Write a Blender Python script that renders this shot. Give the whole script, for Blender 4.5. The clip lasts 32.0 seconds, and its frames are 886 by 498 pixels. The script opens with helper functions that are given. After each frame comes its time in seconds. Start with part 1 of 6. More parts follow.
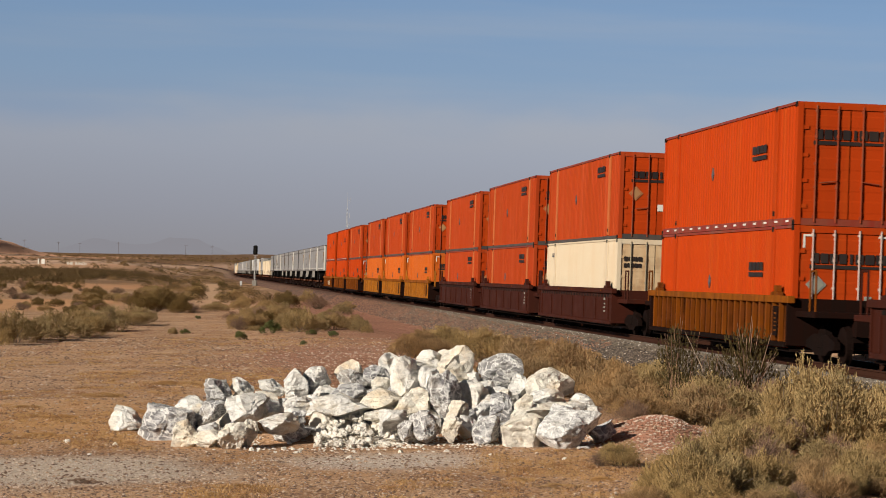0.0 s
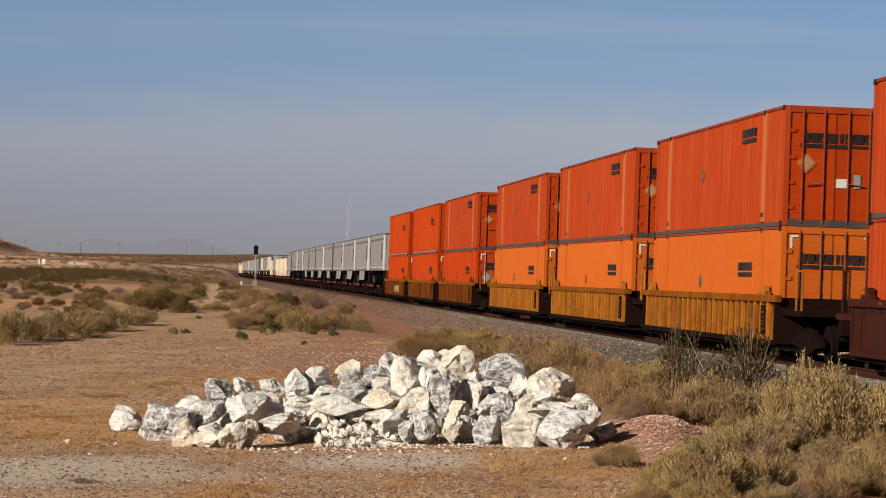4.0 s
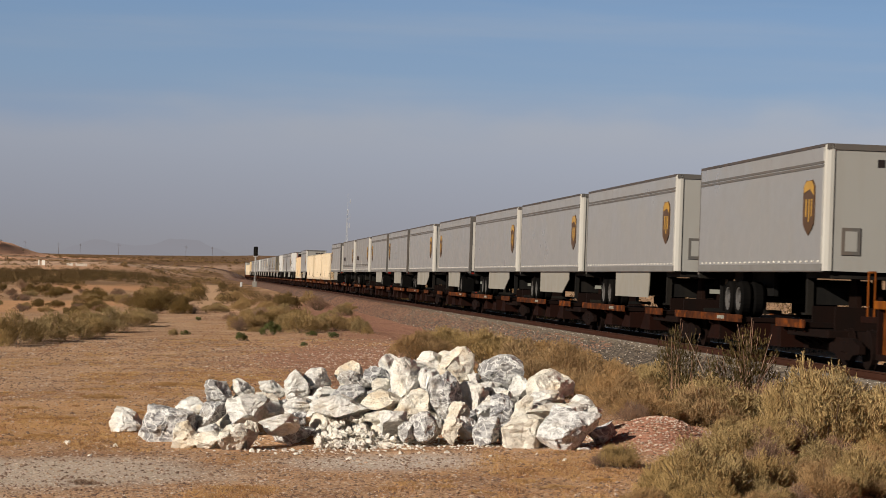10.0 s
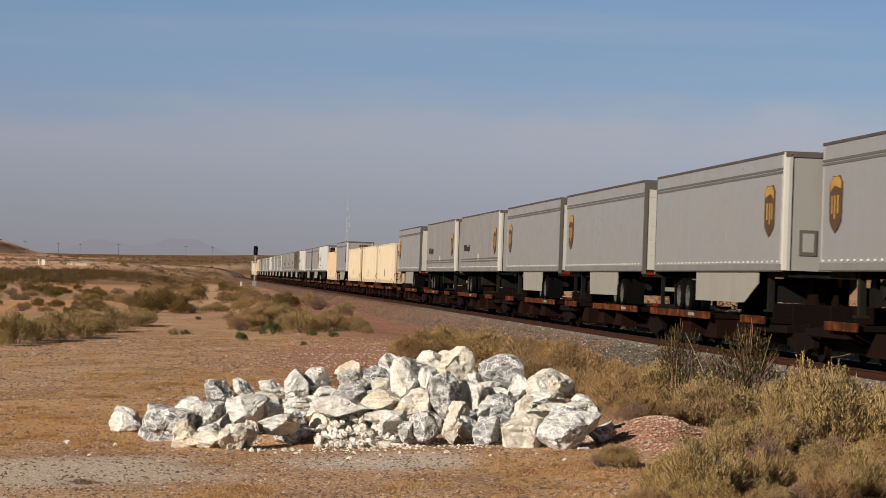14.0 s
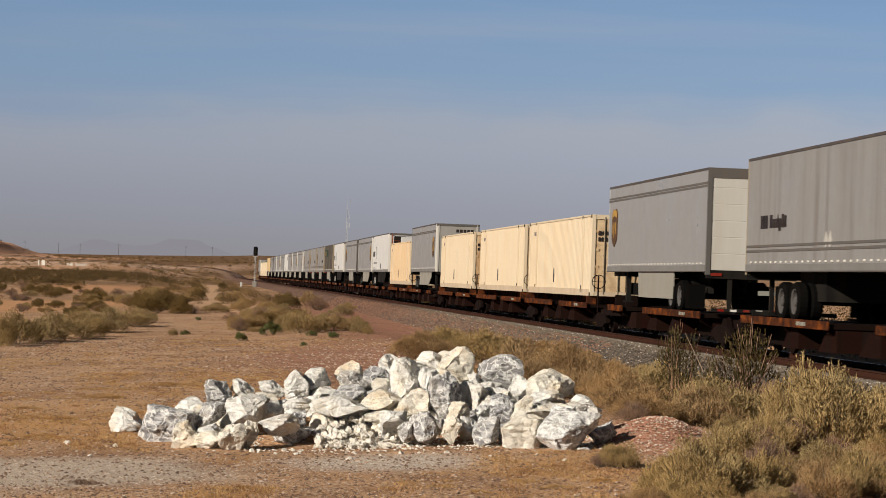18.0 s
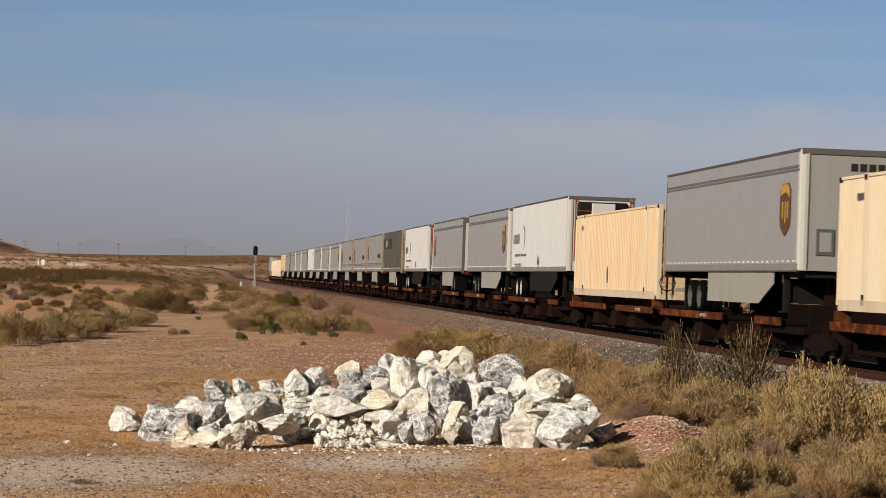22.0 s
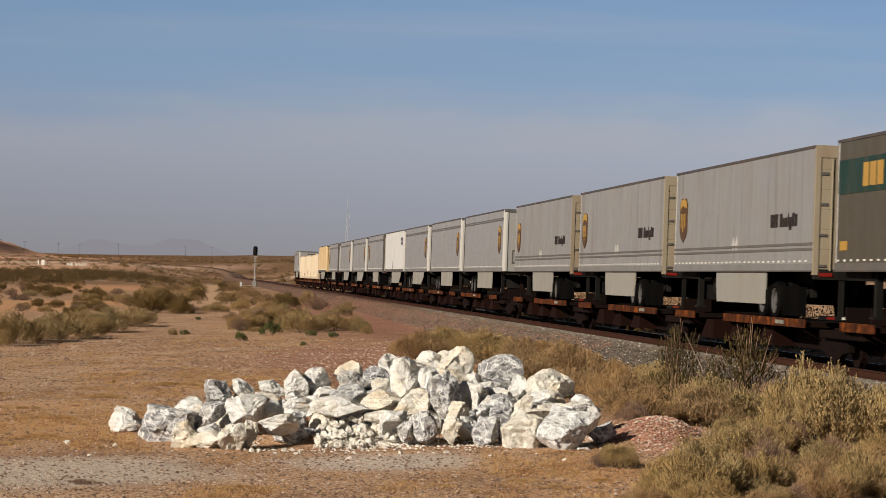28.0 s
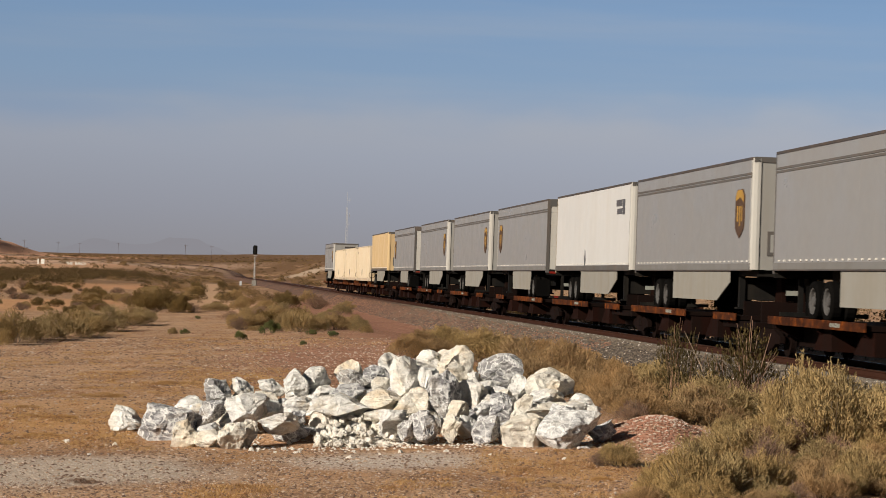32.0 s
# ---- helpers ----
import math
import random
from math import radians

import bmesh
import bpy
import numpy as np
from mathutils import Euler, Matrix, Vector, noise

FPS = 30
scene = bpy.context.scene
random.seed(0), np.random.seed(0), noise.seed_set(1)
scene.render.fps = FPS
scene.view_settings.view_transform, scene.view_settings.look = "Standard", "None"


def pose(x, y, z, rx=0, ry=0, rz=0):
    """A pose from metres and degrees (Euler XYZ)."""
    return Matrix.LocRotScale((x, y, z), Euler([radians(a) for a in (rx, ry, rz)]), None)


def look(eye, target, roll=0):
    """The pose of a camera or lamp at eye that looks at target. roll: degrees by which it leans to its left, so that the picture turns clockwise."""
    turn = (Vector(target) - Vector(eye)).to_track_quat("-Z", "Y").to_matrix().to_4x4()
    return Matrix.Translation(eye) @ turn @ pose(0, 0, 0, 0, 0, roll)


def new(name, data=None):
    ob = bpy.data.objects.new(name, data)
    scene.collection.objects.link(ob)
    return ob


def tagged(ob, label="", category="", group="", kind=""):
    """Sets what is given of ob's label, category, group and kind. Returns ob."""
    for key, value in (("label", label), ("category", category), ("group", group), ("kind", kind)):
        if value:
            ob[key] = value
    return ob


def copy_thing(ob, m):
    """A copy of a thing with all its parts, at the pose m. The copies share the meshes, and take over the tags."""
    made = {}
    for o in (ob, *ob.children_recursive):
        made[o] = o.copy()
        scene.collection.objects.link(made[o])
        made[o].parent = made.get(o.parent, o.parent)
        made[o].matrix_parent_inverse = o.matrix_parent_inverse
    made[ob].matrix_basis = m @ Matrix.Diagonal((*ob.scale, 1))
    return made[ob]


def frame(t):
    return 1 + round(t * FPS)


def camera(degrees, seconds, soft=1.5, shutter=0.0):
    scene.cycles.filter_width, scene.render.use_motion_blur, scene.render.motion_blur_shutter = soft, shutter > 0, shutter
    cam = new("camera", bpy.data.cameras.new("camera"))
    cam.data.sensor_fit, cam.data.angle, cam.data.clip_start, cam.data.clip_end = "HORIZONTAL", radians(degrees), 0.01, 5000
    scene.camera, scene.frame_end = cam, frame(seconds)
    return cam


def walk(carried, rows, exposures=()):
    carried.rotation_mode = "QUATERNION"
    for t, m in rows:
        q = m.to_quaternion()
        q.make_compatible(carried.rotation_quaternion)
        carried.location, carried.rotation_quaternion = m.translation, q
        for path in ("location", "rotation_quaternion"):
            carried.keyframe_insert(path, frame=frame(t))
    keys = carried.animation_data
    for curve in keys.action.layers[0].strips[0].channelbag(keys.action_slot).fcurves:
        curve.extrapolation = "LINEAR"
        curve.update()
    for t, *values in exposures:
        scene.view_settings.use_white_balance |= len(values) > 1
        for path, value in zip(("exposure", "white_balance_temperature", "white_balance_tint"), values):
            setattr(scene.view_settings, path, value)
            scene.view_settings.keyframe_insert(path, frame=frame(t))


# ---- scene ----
cam = camera(2 * math.degrees(math.atan(784 / 4253)), 32.0, soft=0.85, shutter=0.2)
EYE = Vector((0.0, 0.0, 2.52))
ROLL = 2.06


def aim(dx, dy):
    """The camera's pose, turned by dx to the right and dy down, in milliradians; it leans a little to its left."""
    return look(EYE, EYE + Vector((dx, 1000.0, 6.35 - dy)), ROLL)


walk(cam, [(0.0, aim(0, 0)), (3.0, aim(-0.25, 0)), (6.0, aim(0, 0.1)), (7.0, aim(0.35, 0)), (8.0, aim(0.3, -0.2)),
           (9.0, aim(0, -0.5)), (12.0, aim(-0.2, -0.5)), (14.0, aim(-0.1, -0.3)), (18.0, aim(-0.1, -0.5)),
           (23.0, aim(0, -0.3)), (28.0, aim(0, -0.4)), (32.0, aim(0.1, 0.0))], [(0.0, 0.30), (32.0, 0.30)])

# ---- light ----
TO_SUN = Vector((-0.69, -0.60, 0.39)).normalized()
SUN_EL = math.asin(TO_SUN.z)
SUN_AZ = math.atan2(TO_SUN.x, TO_SUN.y)

world = bpy.data.worlds.new("world")
scene.world = world
world.use_nodes = True
wn, wl = world.node_tree.nodes, world.node_tree.links
wn.clear()
w_out = wn.new("ShaderNodeOutputWorld")
w_bg = wn.new("ShaderNodeBackground")
w_sky = wn.new("ShaderNodeTexSky")
w_sky.sky_type = "NISHITA"
w_sky.sun_disc = False
w_sky.sun_elevation = SUN_EL
w_sky.sun_rotation = SUN_AZ
w_sky.air_density, w_sky.dust_density, w_sky.ozone_density = 1.0, 1.2, 2.0
w_co = wn.new("ShaderNodeTexCoord")
w_sep = wn.new("ShaderNodeSeparateXYZ")
wl.new(w_co.outputs["Generated"], w_sep.inputs[0])
# blue above, grey haze below with an uneven upper edge
def sky_ramp(stops):
    r = wn.new("ShaderNodeValToRGB")
    for i, (p, c) in enumerate(stops):
        e = r.color_ramp.elements[i] if i < 2 else r.color_ramp.elements.new(p)
        e.position = p
        e.color = tuple(v / 8 for v in c) + (1,)
    wl.new(w_sep.outputs["Z"], r.inputs[0])
    k = wn.new("ShaderNodeVectorMath")
    k.operation = "SCALE"
    k.inputs["Scale"].default_value = 8.0
    wl.new(r.outputs[0], k.inputs[0])
    return k.outputs[0]


def sky_mix(fac, a, b):
    x = wn.new("ShaderNodeMix")
    x.data_type = "RGBA"
    wl.new(fac, x.inputs["Factor"])
    wl.new(a, x.inputs["A"])
    wl.new(b, x.inputs["B"])
    return x.outputs["Result"]


def sky_range(v, a, b, lo=0.0, hi=1.0):
    r = wn.new("ShaderNodeMapRange")
    r.interpolation_type = "SMOOTHSTEP"
    for key, val in (("From Min", a), ("From Max", b), ("To Min", lo), ("To Max", hi)):
        r.inputs[key].default_value = val
    wl.new(v, r.inputs["Value"])
    return r.outputs[0]


def sky_noise(scale, size, detail, rough):
    m = wn.new("ShaderNodeMapping")
    m.inputs["Scale"].default_value = scale
    m.inputs["Rotation"].default_value = (0.0, 0.04, 0.0)
    wl.new(w_co.outputs["Generated"], m.inputs[0])
    t = wn.new("ShaderNodeTexNoise")
    t.inputs["Scale"].default_value = size
    t.inputs["Detail"].default_value = detail
    t.inputs["Roughness"].default_value = rough
    wl.new(m.outputs[0], t.inputs["Vector"])
    return t.outputs["Fac"]


def sky_math(op, a, b):
    x = wn.new("ShaderNodeMath")
    x.operation = op
    for i, v in enumerate((a, b)):
        if isinstance(v, float):
            x.inputs[i].default_value = v
        else:
            wl.new(v, x.inputs[i])
    return x.outputs[0]


HAZE = sky_ramp([(0.0, (2.84, 2.79, 3.02)), (0.02, (3.08, 3.19, 3.68)), (0.045, (3.42, 3.70, 4.38)), (0.07, (3.90, 4.15, 4.65))])
BLUE = sky_ramp([(0.0, (3.0, 3.1, 3.5)), (0.04, (3.05, 3.50, 4.50)), (0.075, (2.42, 3.48, 4.98)), (0.12, (1.88, 3.12, 5.05))])
edge = sky_math("ADD", w_sep.outputs["Z"], sky_math("MULTIPLY", sky_math("SUBTRACT", sky_noise((16.0, 16.0, 45.0), 1.0, 4.0, 0.5), 0.5), 0.024))
edge = sky_math("SUBTRACT", edge, sky_math("MULTIPLY", w_sep.outputs["X"], 0.04))
low = sky_mix(sky_range(edge, 0.048, 0.074), HAZE, BLUE)
streak = sky_range(sky_noise((3.0, 3.0, 42.0), 1.6, 5.0, 0.45), 0.45, 0.85, 0.0, 0.35)
low = sky_mix(streak, low, HAZE)
dome = wn.new("ShaderNodeVectorMath")
dome.operation = "SCALE"
dome.inputs["Scale"].default_value = 0.17
wl.new(w_sky.outputs[0], dome.inputs[0])
tilt = wn.new("ShaderNodeVectorMath")
tilt.operation = "SCALE"
wl.new(low, tilt.inputs[0])
wl.new(sky_math("ADD", sky_math("MULTIPLY", w_sep.outputs["X"], 0.40), 1.0), tilt.inputs["Scale"])
wl.new(sky_mix(sky_range(w_sep.outputs["Z"], 0.105, 0.18), tilt.outputs[0], dome.outputs[0]), w_bg.inputs["Color"])
w_bg.inputs["Strength"].default_value = 0.081
wl.new(w_bg.outputs[0], w_out.inputs[0])

sun = new("sun", bpy.data.lights.new("sun", "SUN"))
sun.data.energy = 5.0
sun.data.angle = radians(0.5)
sun.data.color = (1.0, 0.915, 0.80)
sun.matrix_world = look(TO_SUN * 50, (0, 0, 0))

# ---- track and train numbers ----
TRACK_X, TRACK_Y, HEADING, GRADE = 10.15, 50.0, 0.1007, -0.0076
SPEED = 21.65
BEND_AT, BEND_R = 980.0, 1250.0


def lift(x, y):
    """The gentle rise of the land to the right and away, level again far out."""
    side = 0.2 * max(y, 0.0) + 90.0
    return (0.036 * max(-side, min(side, x)) + 0.00494 * y) * (1 - smooth(900, 2000, y))


def track_point(s, d=0.0):
    """A point at rail level s metres along the track, d metres to its left, and the heading there."""
    if s <= BEND_AT:
        x = TRACK_X - math.sin(HEADING) * s
        y = TRACK_Y + math.cos(HEADING) * s
        h = HEADING
    else:
        a = (s - BEND_AT) / BEND_R
        h = HEADING + a
        x = TRACK_X - math.sin(HEADING) * BEND_AT - BEND_R * (math.cos(HEADING) - math.cos(h))
        y = TRACK_Y + math.cos(HEADING) * BEND_AT + BEND_R * (math.sin(h) - math.sin(HEADING))
    z = GRADE * s if s < 900 else -6.84 + 3.0 * smooth(900, 1200, s) + 5.0 * smooth(1100, 1800, s)
    z += lift(x, y)
    return x - d * math.cos(h), y - d * math.sin(h), z, h


def smooth(a, b, v):
    t = min(1.0, max(0.0, (v - a) / (b - a)))
    return t * t * (3 - 2 * t)


def ground_z(x, y):
    """The height of the desert floor."""
    yy = min(y, 160.0) if y < 160 else 160 + 80 * (1 - math.exp(-(y - 160) / 80))
    z = -0.45 - 0.0076 * (yy - 50)
    s = (y - TRACK_Y) * math.cos(HEADING) - (x - TRACK_X) * math.sin(HEADING)
    d = -((x - TRACK_X) * math.cos(HEADING) + (y - TRACK_Y) * math.sin(HEADING))
    if s < 1000:
        w = 1 - smooth(9.0, 42.0, abs(d)) if s > 60 else 1 - smooth(4.5, 8.0, abs(d))
        rz = GRADE * s - 0.80
        z = z + (rz - z) * w
    if y > 980:
        # the low bank under the far curve
        cx = TRACK_X - math.sin(HEADING) * BEND_AT - BEND_R * math.cos(HEADING)
        cy = TRACK_Y + math.cos(HEADING) * BEND_AT - BEND_R * math.sin(HEADING)
        ang = math.atan2(y - cy, x - cx) - HEADING
        if 0 < ang < 1.6:
            bx, by, bz, _ = track_point(BEND_AT + ang * BEND_R)
            rz = bz - lift(bx, by) - 1.0
            off = abs(math.hypot(x - cx, y - cy) - BEND_R)
            z = z + (rz - z) * (1 - smooth(5.0, 60.0, off)) * smooth(980, 1060, y)
    q = 0.06 * noise.noise((x * 0.35, y * 0.35, 0)) + 0.015 * noise.noise((x * 1.9, y * 1.9, 3))
    far = smooth(90, 260, y)
    q += far * 0.55 * noise.noise((x * 0.035, y * 0.03, 7)) * smooth(5.5, 14, abs(d))
    # washes and mounds out on the flat, and the red hill
    if y > 300 and abs(d) > 25:
        q += smooth(300, 700, y) * 1.2 * noise.noise((x * 0.012, y * 0.006, 11))
    hx, hy = (x + 341) / 15, (y - 1800) / 160
    hill = math.exp(-(hx * hx + hy * hy))
    q += hill * (12.5 + 2.6 * noise.noise((x * 0.22, y * 0.02, 6)) + 1.2 * noise.noise((x * 0.6, y * 0.06, 2)))
    # heap of pink gravel beside the boulders
    px, py = (x - 3.35) / 0.75, (y - 36.3) / 1.3
    q += 0.42 * math.exp(-(px * px + py * py))
    # a swell of earth under the boulders
    bx, by = (x + 0.9) / 3.0, (y - 37.2) / 0.9
    q += 0.45 * math.exp(-(bx ** 4 + by * by))
    # the land comes up a little, far out to the right
    if y > 1800:
        q += smooth(1800, 3500, y) * 115 * max(0.0, min(0.17, x / y + 0.15))
    return z + q + lift(x, y)


def ride(s, y0=0.0):
    """The pose of something on the track whose near end is at s."""
    x, y, _, h = track_point(s)
    z = GRADE * s + 0.036 * x + 0.00494 * y
    return Matrix.Translation((x, y, z)) @ Euler((math.atan(GRADE + 0.0013), 0, h)).to_matrix().to_4x4()


# ---- materials ----
def nt(name, rough=0.6, metal=0.0):
    m = bpy.data.materials.new(name)
    m.use_nodes = True
    n, l = m.node_tree.nodes, m.node_tree.links
    b = n["Principled BSDF"]
    b.inputs["Roughness"].default_value = rough
    b.inputs["Specular IOR Level"].default_value = 0.5 if metal else 0.12
    b.inputs["Metallic"].default_value = metal
    return m, n, l, b


def tex_noise(n, l, vec, scale, detail=4.0, rough=0.55):
    t = n.new("ShaderNodeTexNoise")
    t.inputs["Scale"].default_value = scale
    t.inputs["Detail"].default_value = detail
    t.inputs["Roughness"].default_value = rough
    l.new(vec, t.inputs["Vector"])
    return t.outputs["Fac"]


def ranged(n, l, val, a, b, lo=0.0, hi=1.0):
    r = n.new("ShaderNodeMapRange")
    for k, v in (("From Min", a), ("From Max", b), ("To Min", lo), ("To Max", hi)):
        r.inputs[k].default_value = v
    l.new(val, r.inputs["Value"])
    return r.outputs[0]


def mixed(n, l, fac, a, b):
    x = n.new("ShaderNodeMix")
    x.data_type = "RGBA"
    for key, v in (("Factor", fac), ("A", a), ("B", b)):
        if isinstance(v, (int, float)):
            x.inputs[key].default_value = v
        elif isinstance(v, tuple):
            x.inputs[key].default_value = (*v[:3], 1)
        else:
            l.new(v, x.inputs[key])
    return x.outputs["Result"]


def math_node(n, l, op, a, b=0.0):
    x = n.new("ShaderNodeMath")
    x.operation = op
    for i, v in enumerate((a, b)):
        if isinstance(v, (int, float)):
            x.inputs[i].default_value = v
        else:
            l.new(v, x.inputs[i])
    return x.outputs[0]


def bumped(n, l, b, height, strength, dist=0.02):
    x = n.new("ShaderNodeBump")
    x.inputs["Strength"].default_value = strength
    x.inputs["Distance"].default_value = dist
    l.new(height, x.inputs["Height"])
    l.new(x.outputs[0], b.inputs["Normal"])


def spread(n, l):
    """Object coordinates, shifted from thing to thing by the object's random number."""
    c = n.new("ShaderNodeTexCoord").outputs["Object"]
    r = n.new("ShaderNodeObjectInfo").outputs["Random"]
    k = n.new("ShaderNodeVectorMath")
    k.operation = "MULTIPLY_ADD"
    k.inputs[1].default_value = (1, 1, 1)
    s = n.new("ShaderNodeCombineXYZ")
    m = math_node(n, l, "MULTIPLY", r, 37.0)
    for i in range(3):
        l.new(m, s.inputs[i])
    l.new(c, k.inputs[0])
    l.new(s.outputs[0], k.inputs[2])
    return k.outputs[0], r


def stretched(n, l, vec, sx, sy, sz):
    k = n.new("ShaderNodeVectorMath")
    k.operation = "MULTIPLY"
    k.inputs[1].default_value = (sx, sy, sz)
    l.new(vec, k.inputs[0])
    return k.outputs[0]


def paint(name, colour, dirt=(0.16, 0.10, 0.06), amount=0.35, rough=0.45, vary=0.12, metal=0.0, rust=0.0, fade=None, fade_by=0.2, fine=1.1, spec=0.06, run=0.10):
    """Weathered paint on metal: streaks that run down, blotches, a little change from piece to piece."""
    colour = tuple(k * 0.80 for k in colour)
    fade = fade and tuple(k * 0.80 for k in fade)
    m, n, l, b = nt(name, rough, metal)
    if not metal:
        b.inputs["Specular IOR Level"].default_value = spec
    v, r = spread(n, l)
    blotch = tex_noise(n, l, stretched(n, l, v, 0.5, 0.5, 0.7), 1.0, 5)
    streak = tex_noise(n, l, stretched(n, l, v, fine, fine, 0.16), 1.6, 5, 0.6)
    grain = tex_noise(n, l, v, 22.0, 3)
    c = mixed(n, l, math_node(n, l, "MULTIPLY", r, vary * 2), colour, tuple(min(1, k * 0.74) for k in colour))
    f = math_node(n, l, "MULTIPLY", ranged(n, l, streak, 0.45, 0.68), amount)
    c = mixed(n, l, f, c, dirt)
    f = math_node(n, l, "MULTIPLY", ranged(n, l, blotch, 0.44, 0.64), amount * 0.6)
    c = mixed(n, l, f, c, tuple(0.5 * (k + d) for k, d in zip(colour, dirt)))
    if fade:
        s2 = tex_noise(n, l, stretched(n, l, v, 1.3, 1.3, run), 1.9, 4, 0.6)
        c = mixed(n, l, ranged(n, l, s2, 0.50, 0.68, 0, fade_by), c, fade)
    if rust:
        rr = ranged(n, l, tex_noise(n, l, v, 2.2, 6, 0.7), 0.52 - 0.12 * rust, 0.60)
        c = mixed(n, l, math_node(n, l, "MULTIPLY", rr, rust), c, (0.13, 0.036, 0.009))
    l.new(c, b.inputs["Base Color"])
    l.new(ranged(n, l, blotch, 0.3, 0.8, rough - 0.1, rough + 0.2), b.inputs["Roughness"])
    bumped(n, l, b, grain, 0.12, 0.004)
    return m


M = {}
M["orange"] = paint("orange_paint", (0.475, 0.049, 0.006), dirt=(0.22, 0.042, 0.010), amount=0.25, rough=0.65, spec=0.02, vary=0.2, fade=(0.54, 0.108, 0.015))
M["orange_faded"] = paint("faded_orange_paint", (0.42, 0.052, 0.013), dirt=(0.22, 0.038, 0.005), amount=0.5, rough=0.7, spec=0.02, vary=0.25, fade=(0.51, 0.100, 0.034), fade_by=0.35)
M["orange_light"] = paint("light_orange_paint", (0.57, 0.118, 0.014), dirt=(0.36, 0.10, 0.03), amount=0.25, rough=0.6, vary=0.15)
M["orange_post"] = paint("pale_orange_post_paint", (0.54, 0.14, 0.04), amount=0.25, rough=0.65)
M["red_rail"] = paint("dark_red_rail_paint", (0.26, 0.03, 0.018), amount=0.5)
M["cream"] = paint("cream_paint", (0.70, 0.585, 0.42), dirt=(0.50, 0.31, 0.15), amount=0.25, vary=0.12)
M["cream_worn"] = paint("rust_streaked_cream_paint", (0.73, 0.55, 0.345), dirt=(0.42, 0.23, 0.10), amount=0.4, vary=0.2)
M["cream_rail"] = paint("dull_cream_rail_paint", (0.58, 0.47, 0.34), dirt=(0.32, 0.21, 0.12), amount=0.4)
M["cream_door"] = paint("rusty_cream_door_paint", (0.66, 0.50, 0.31), dirt=(0.36, 0.16, 0.045), amount=0.55, rust=0.3)
M["silver"] = paint("grey_trailer_skin", (0.275, 0.268, 0.262), dirt=(0.19, 0.175, 0.16), amount=0.14, rough=0.36, vary=0.12, spec=0.55)
M["silver_dirty"] = paint("dirty_grey_trailer_skin", (0.275, 0.265, 0.254), dirt=(0.155, 0.140, 0.125), amount=0.40, fade=(0.13, 0.10, 0.078), fade_by=0.4, run=0.06, rough=0.42, vary=0.12, spec=0.4)
M["rail_grey"] = paint("grey_rail_paint", (0.118, 0.112, 0.105), amount=0.3)
M["rail_light"] = paint("light_grey_rail_paint", (0.205, 0.198, 0.188), dirt=(0.11, 0.095, 0.08), amount=0.35)
M["rail_dark"] = paint("dark_grey_rail_paint", (0.07, 0.062, 0.06), amount=0.3)
M["nose"] = paint("pale_nose_panel", (0.35, 0.34, 0.315), dirt=(0.2, 0.17, 0.13), amount=0.3, rough=0.4)
M["post"] = paint("bright_corner_post", (0.50, 0.48, 0.435), dirt=(0.30, 0.26, 0.21), amount=0.3, rough=0.3, vary=0.05)
M["door_pale"] = paint("pale_trailer_door", (0.58, 0.56, 0.51), dirt=(0.34, 0.29, 0.22), amount=0.3, rough=0.45)
M["white"] = paint("white_trailer_paint", (0.60, 0.592, 0.575), dirt=(0.40, 0.37, 0.33), amount=0.22, vary=0.08)
M["dark_skin"] = paint("dark_taupe_trailer_paint", (0.082, 0.070, 0.052), dirt=(0.10, 0.088, 0.072), amount=0.25)
M["yellow_skin"] = paint("yellow_trailer_paint", (0.66, 0.48, 0.26), dirt=(0.3, 0.17, 0.06), amount=0.3)
M["roller"] = paint("pale_roller_door", (0.34, 0.285, 0.20), dirt=(0.2, 0.14, 0.09), amount=0.55)
M["well_yellow"] = paint("rusty_yellow_paint", (0.215, 0.058, 0.005), dirt=(0.022, 0.007, 0.003), amount=1.0, spec=0.02, rough=0.6, rust=0.75, vary=0.2, fine=2.2)
M["well_chord"] = paint("bright_rusty_yellow_paint", (0.30, 0.088, 0.008), dirt=(0.035, 0.012, 0.004), amount=0.8, spec=0.02, rough=0.6, rust=0.5, vary=0.2, fine=3.0)
# dirt, and the shade between the ribs, both put into the plate's tone
M["well_plate"] = paint("dirty_yellow_plate", (0.12, 0.034, 0.005), dirt=(0.016, 0.006, 0.003), amount=1.0, spec=0.02, rough=0.7, rust=0.8, vary=0.2)
M["well_bright"] = paint("bright_yellow_railcar_paint", (0.46, 0.165, 0.016), dirt=(0.10, 0.035, 0.010), amount=0.7, rough=0.6, rust=0.45, vary=0.2, fine=2.2)
M["well_bright_plate"] = paint("bright_yellow_railcar_plate", (0.36, 0.120, 0.013), dirt=(0.08, 0.028, 0.009), amount=0.8, rough=0.6, rust=0.5, vary=0.2, fine=2.2)
M["well_brown"] = paint("brown_railcar_paint", (0.056, 0.013, 0.007), dirt=(0.028, 0.010, 0.007), amount=0.7, rough=0.6, vary=0.2)
M["rust"] = paint("rusty_orange_steel", (0.060, 0.019, 0.008), dirt=(0.010, 0.005, 0.004), amount=0.9, rough=0.75, rust=0.4, fine=2.6, vary=0.35, fade=(0.30, 0.075, 0.010), fade_by=0.7, run=1.6)
# near-black rusty steels: some of the shade beneath the train is in their colour
M["rust_mid_shade"] = paint("brown_rusty_steel", (0.013, 0.0045, 0.0025), dirt=(0.006, 0.004, 0.003), amount=0.9, rough=0.75, vary=0.35)
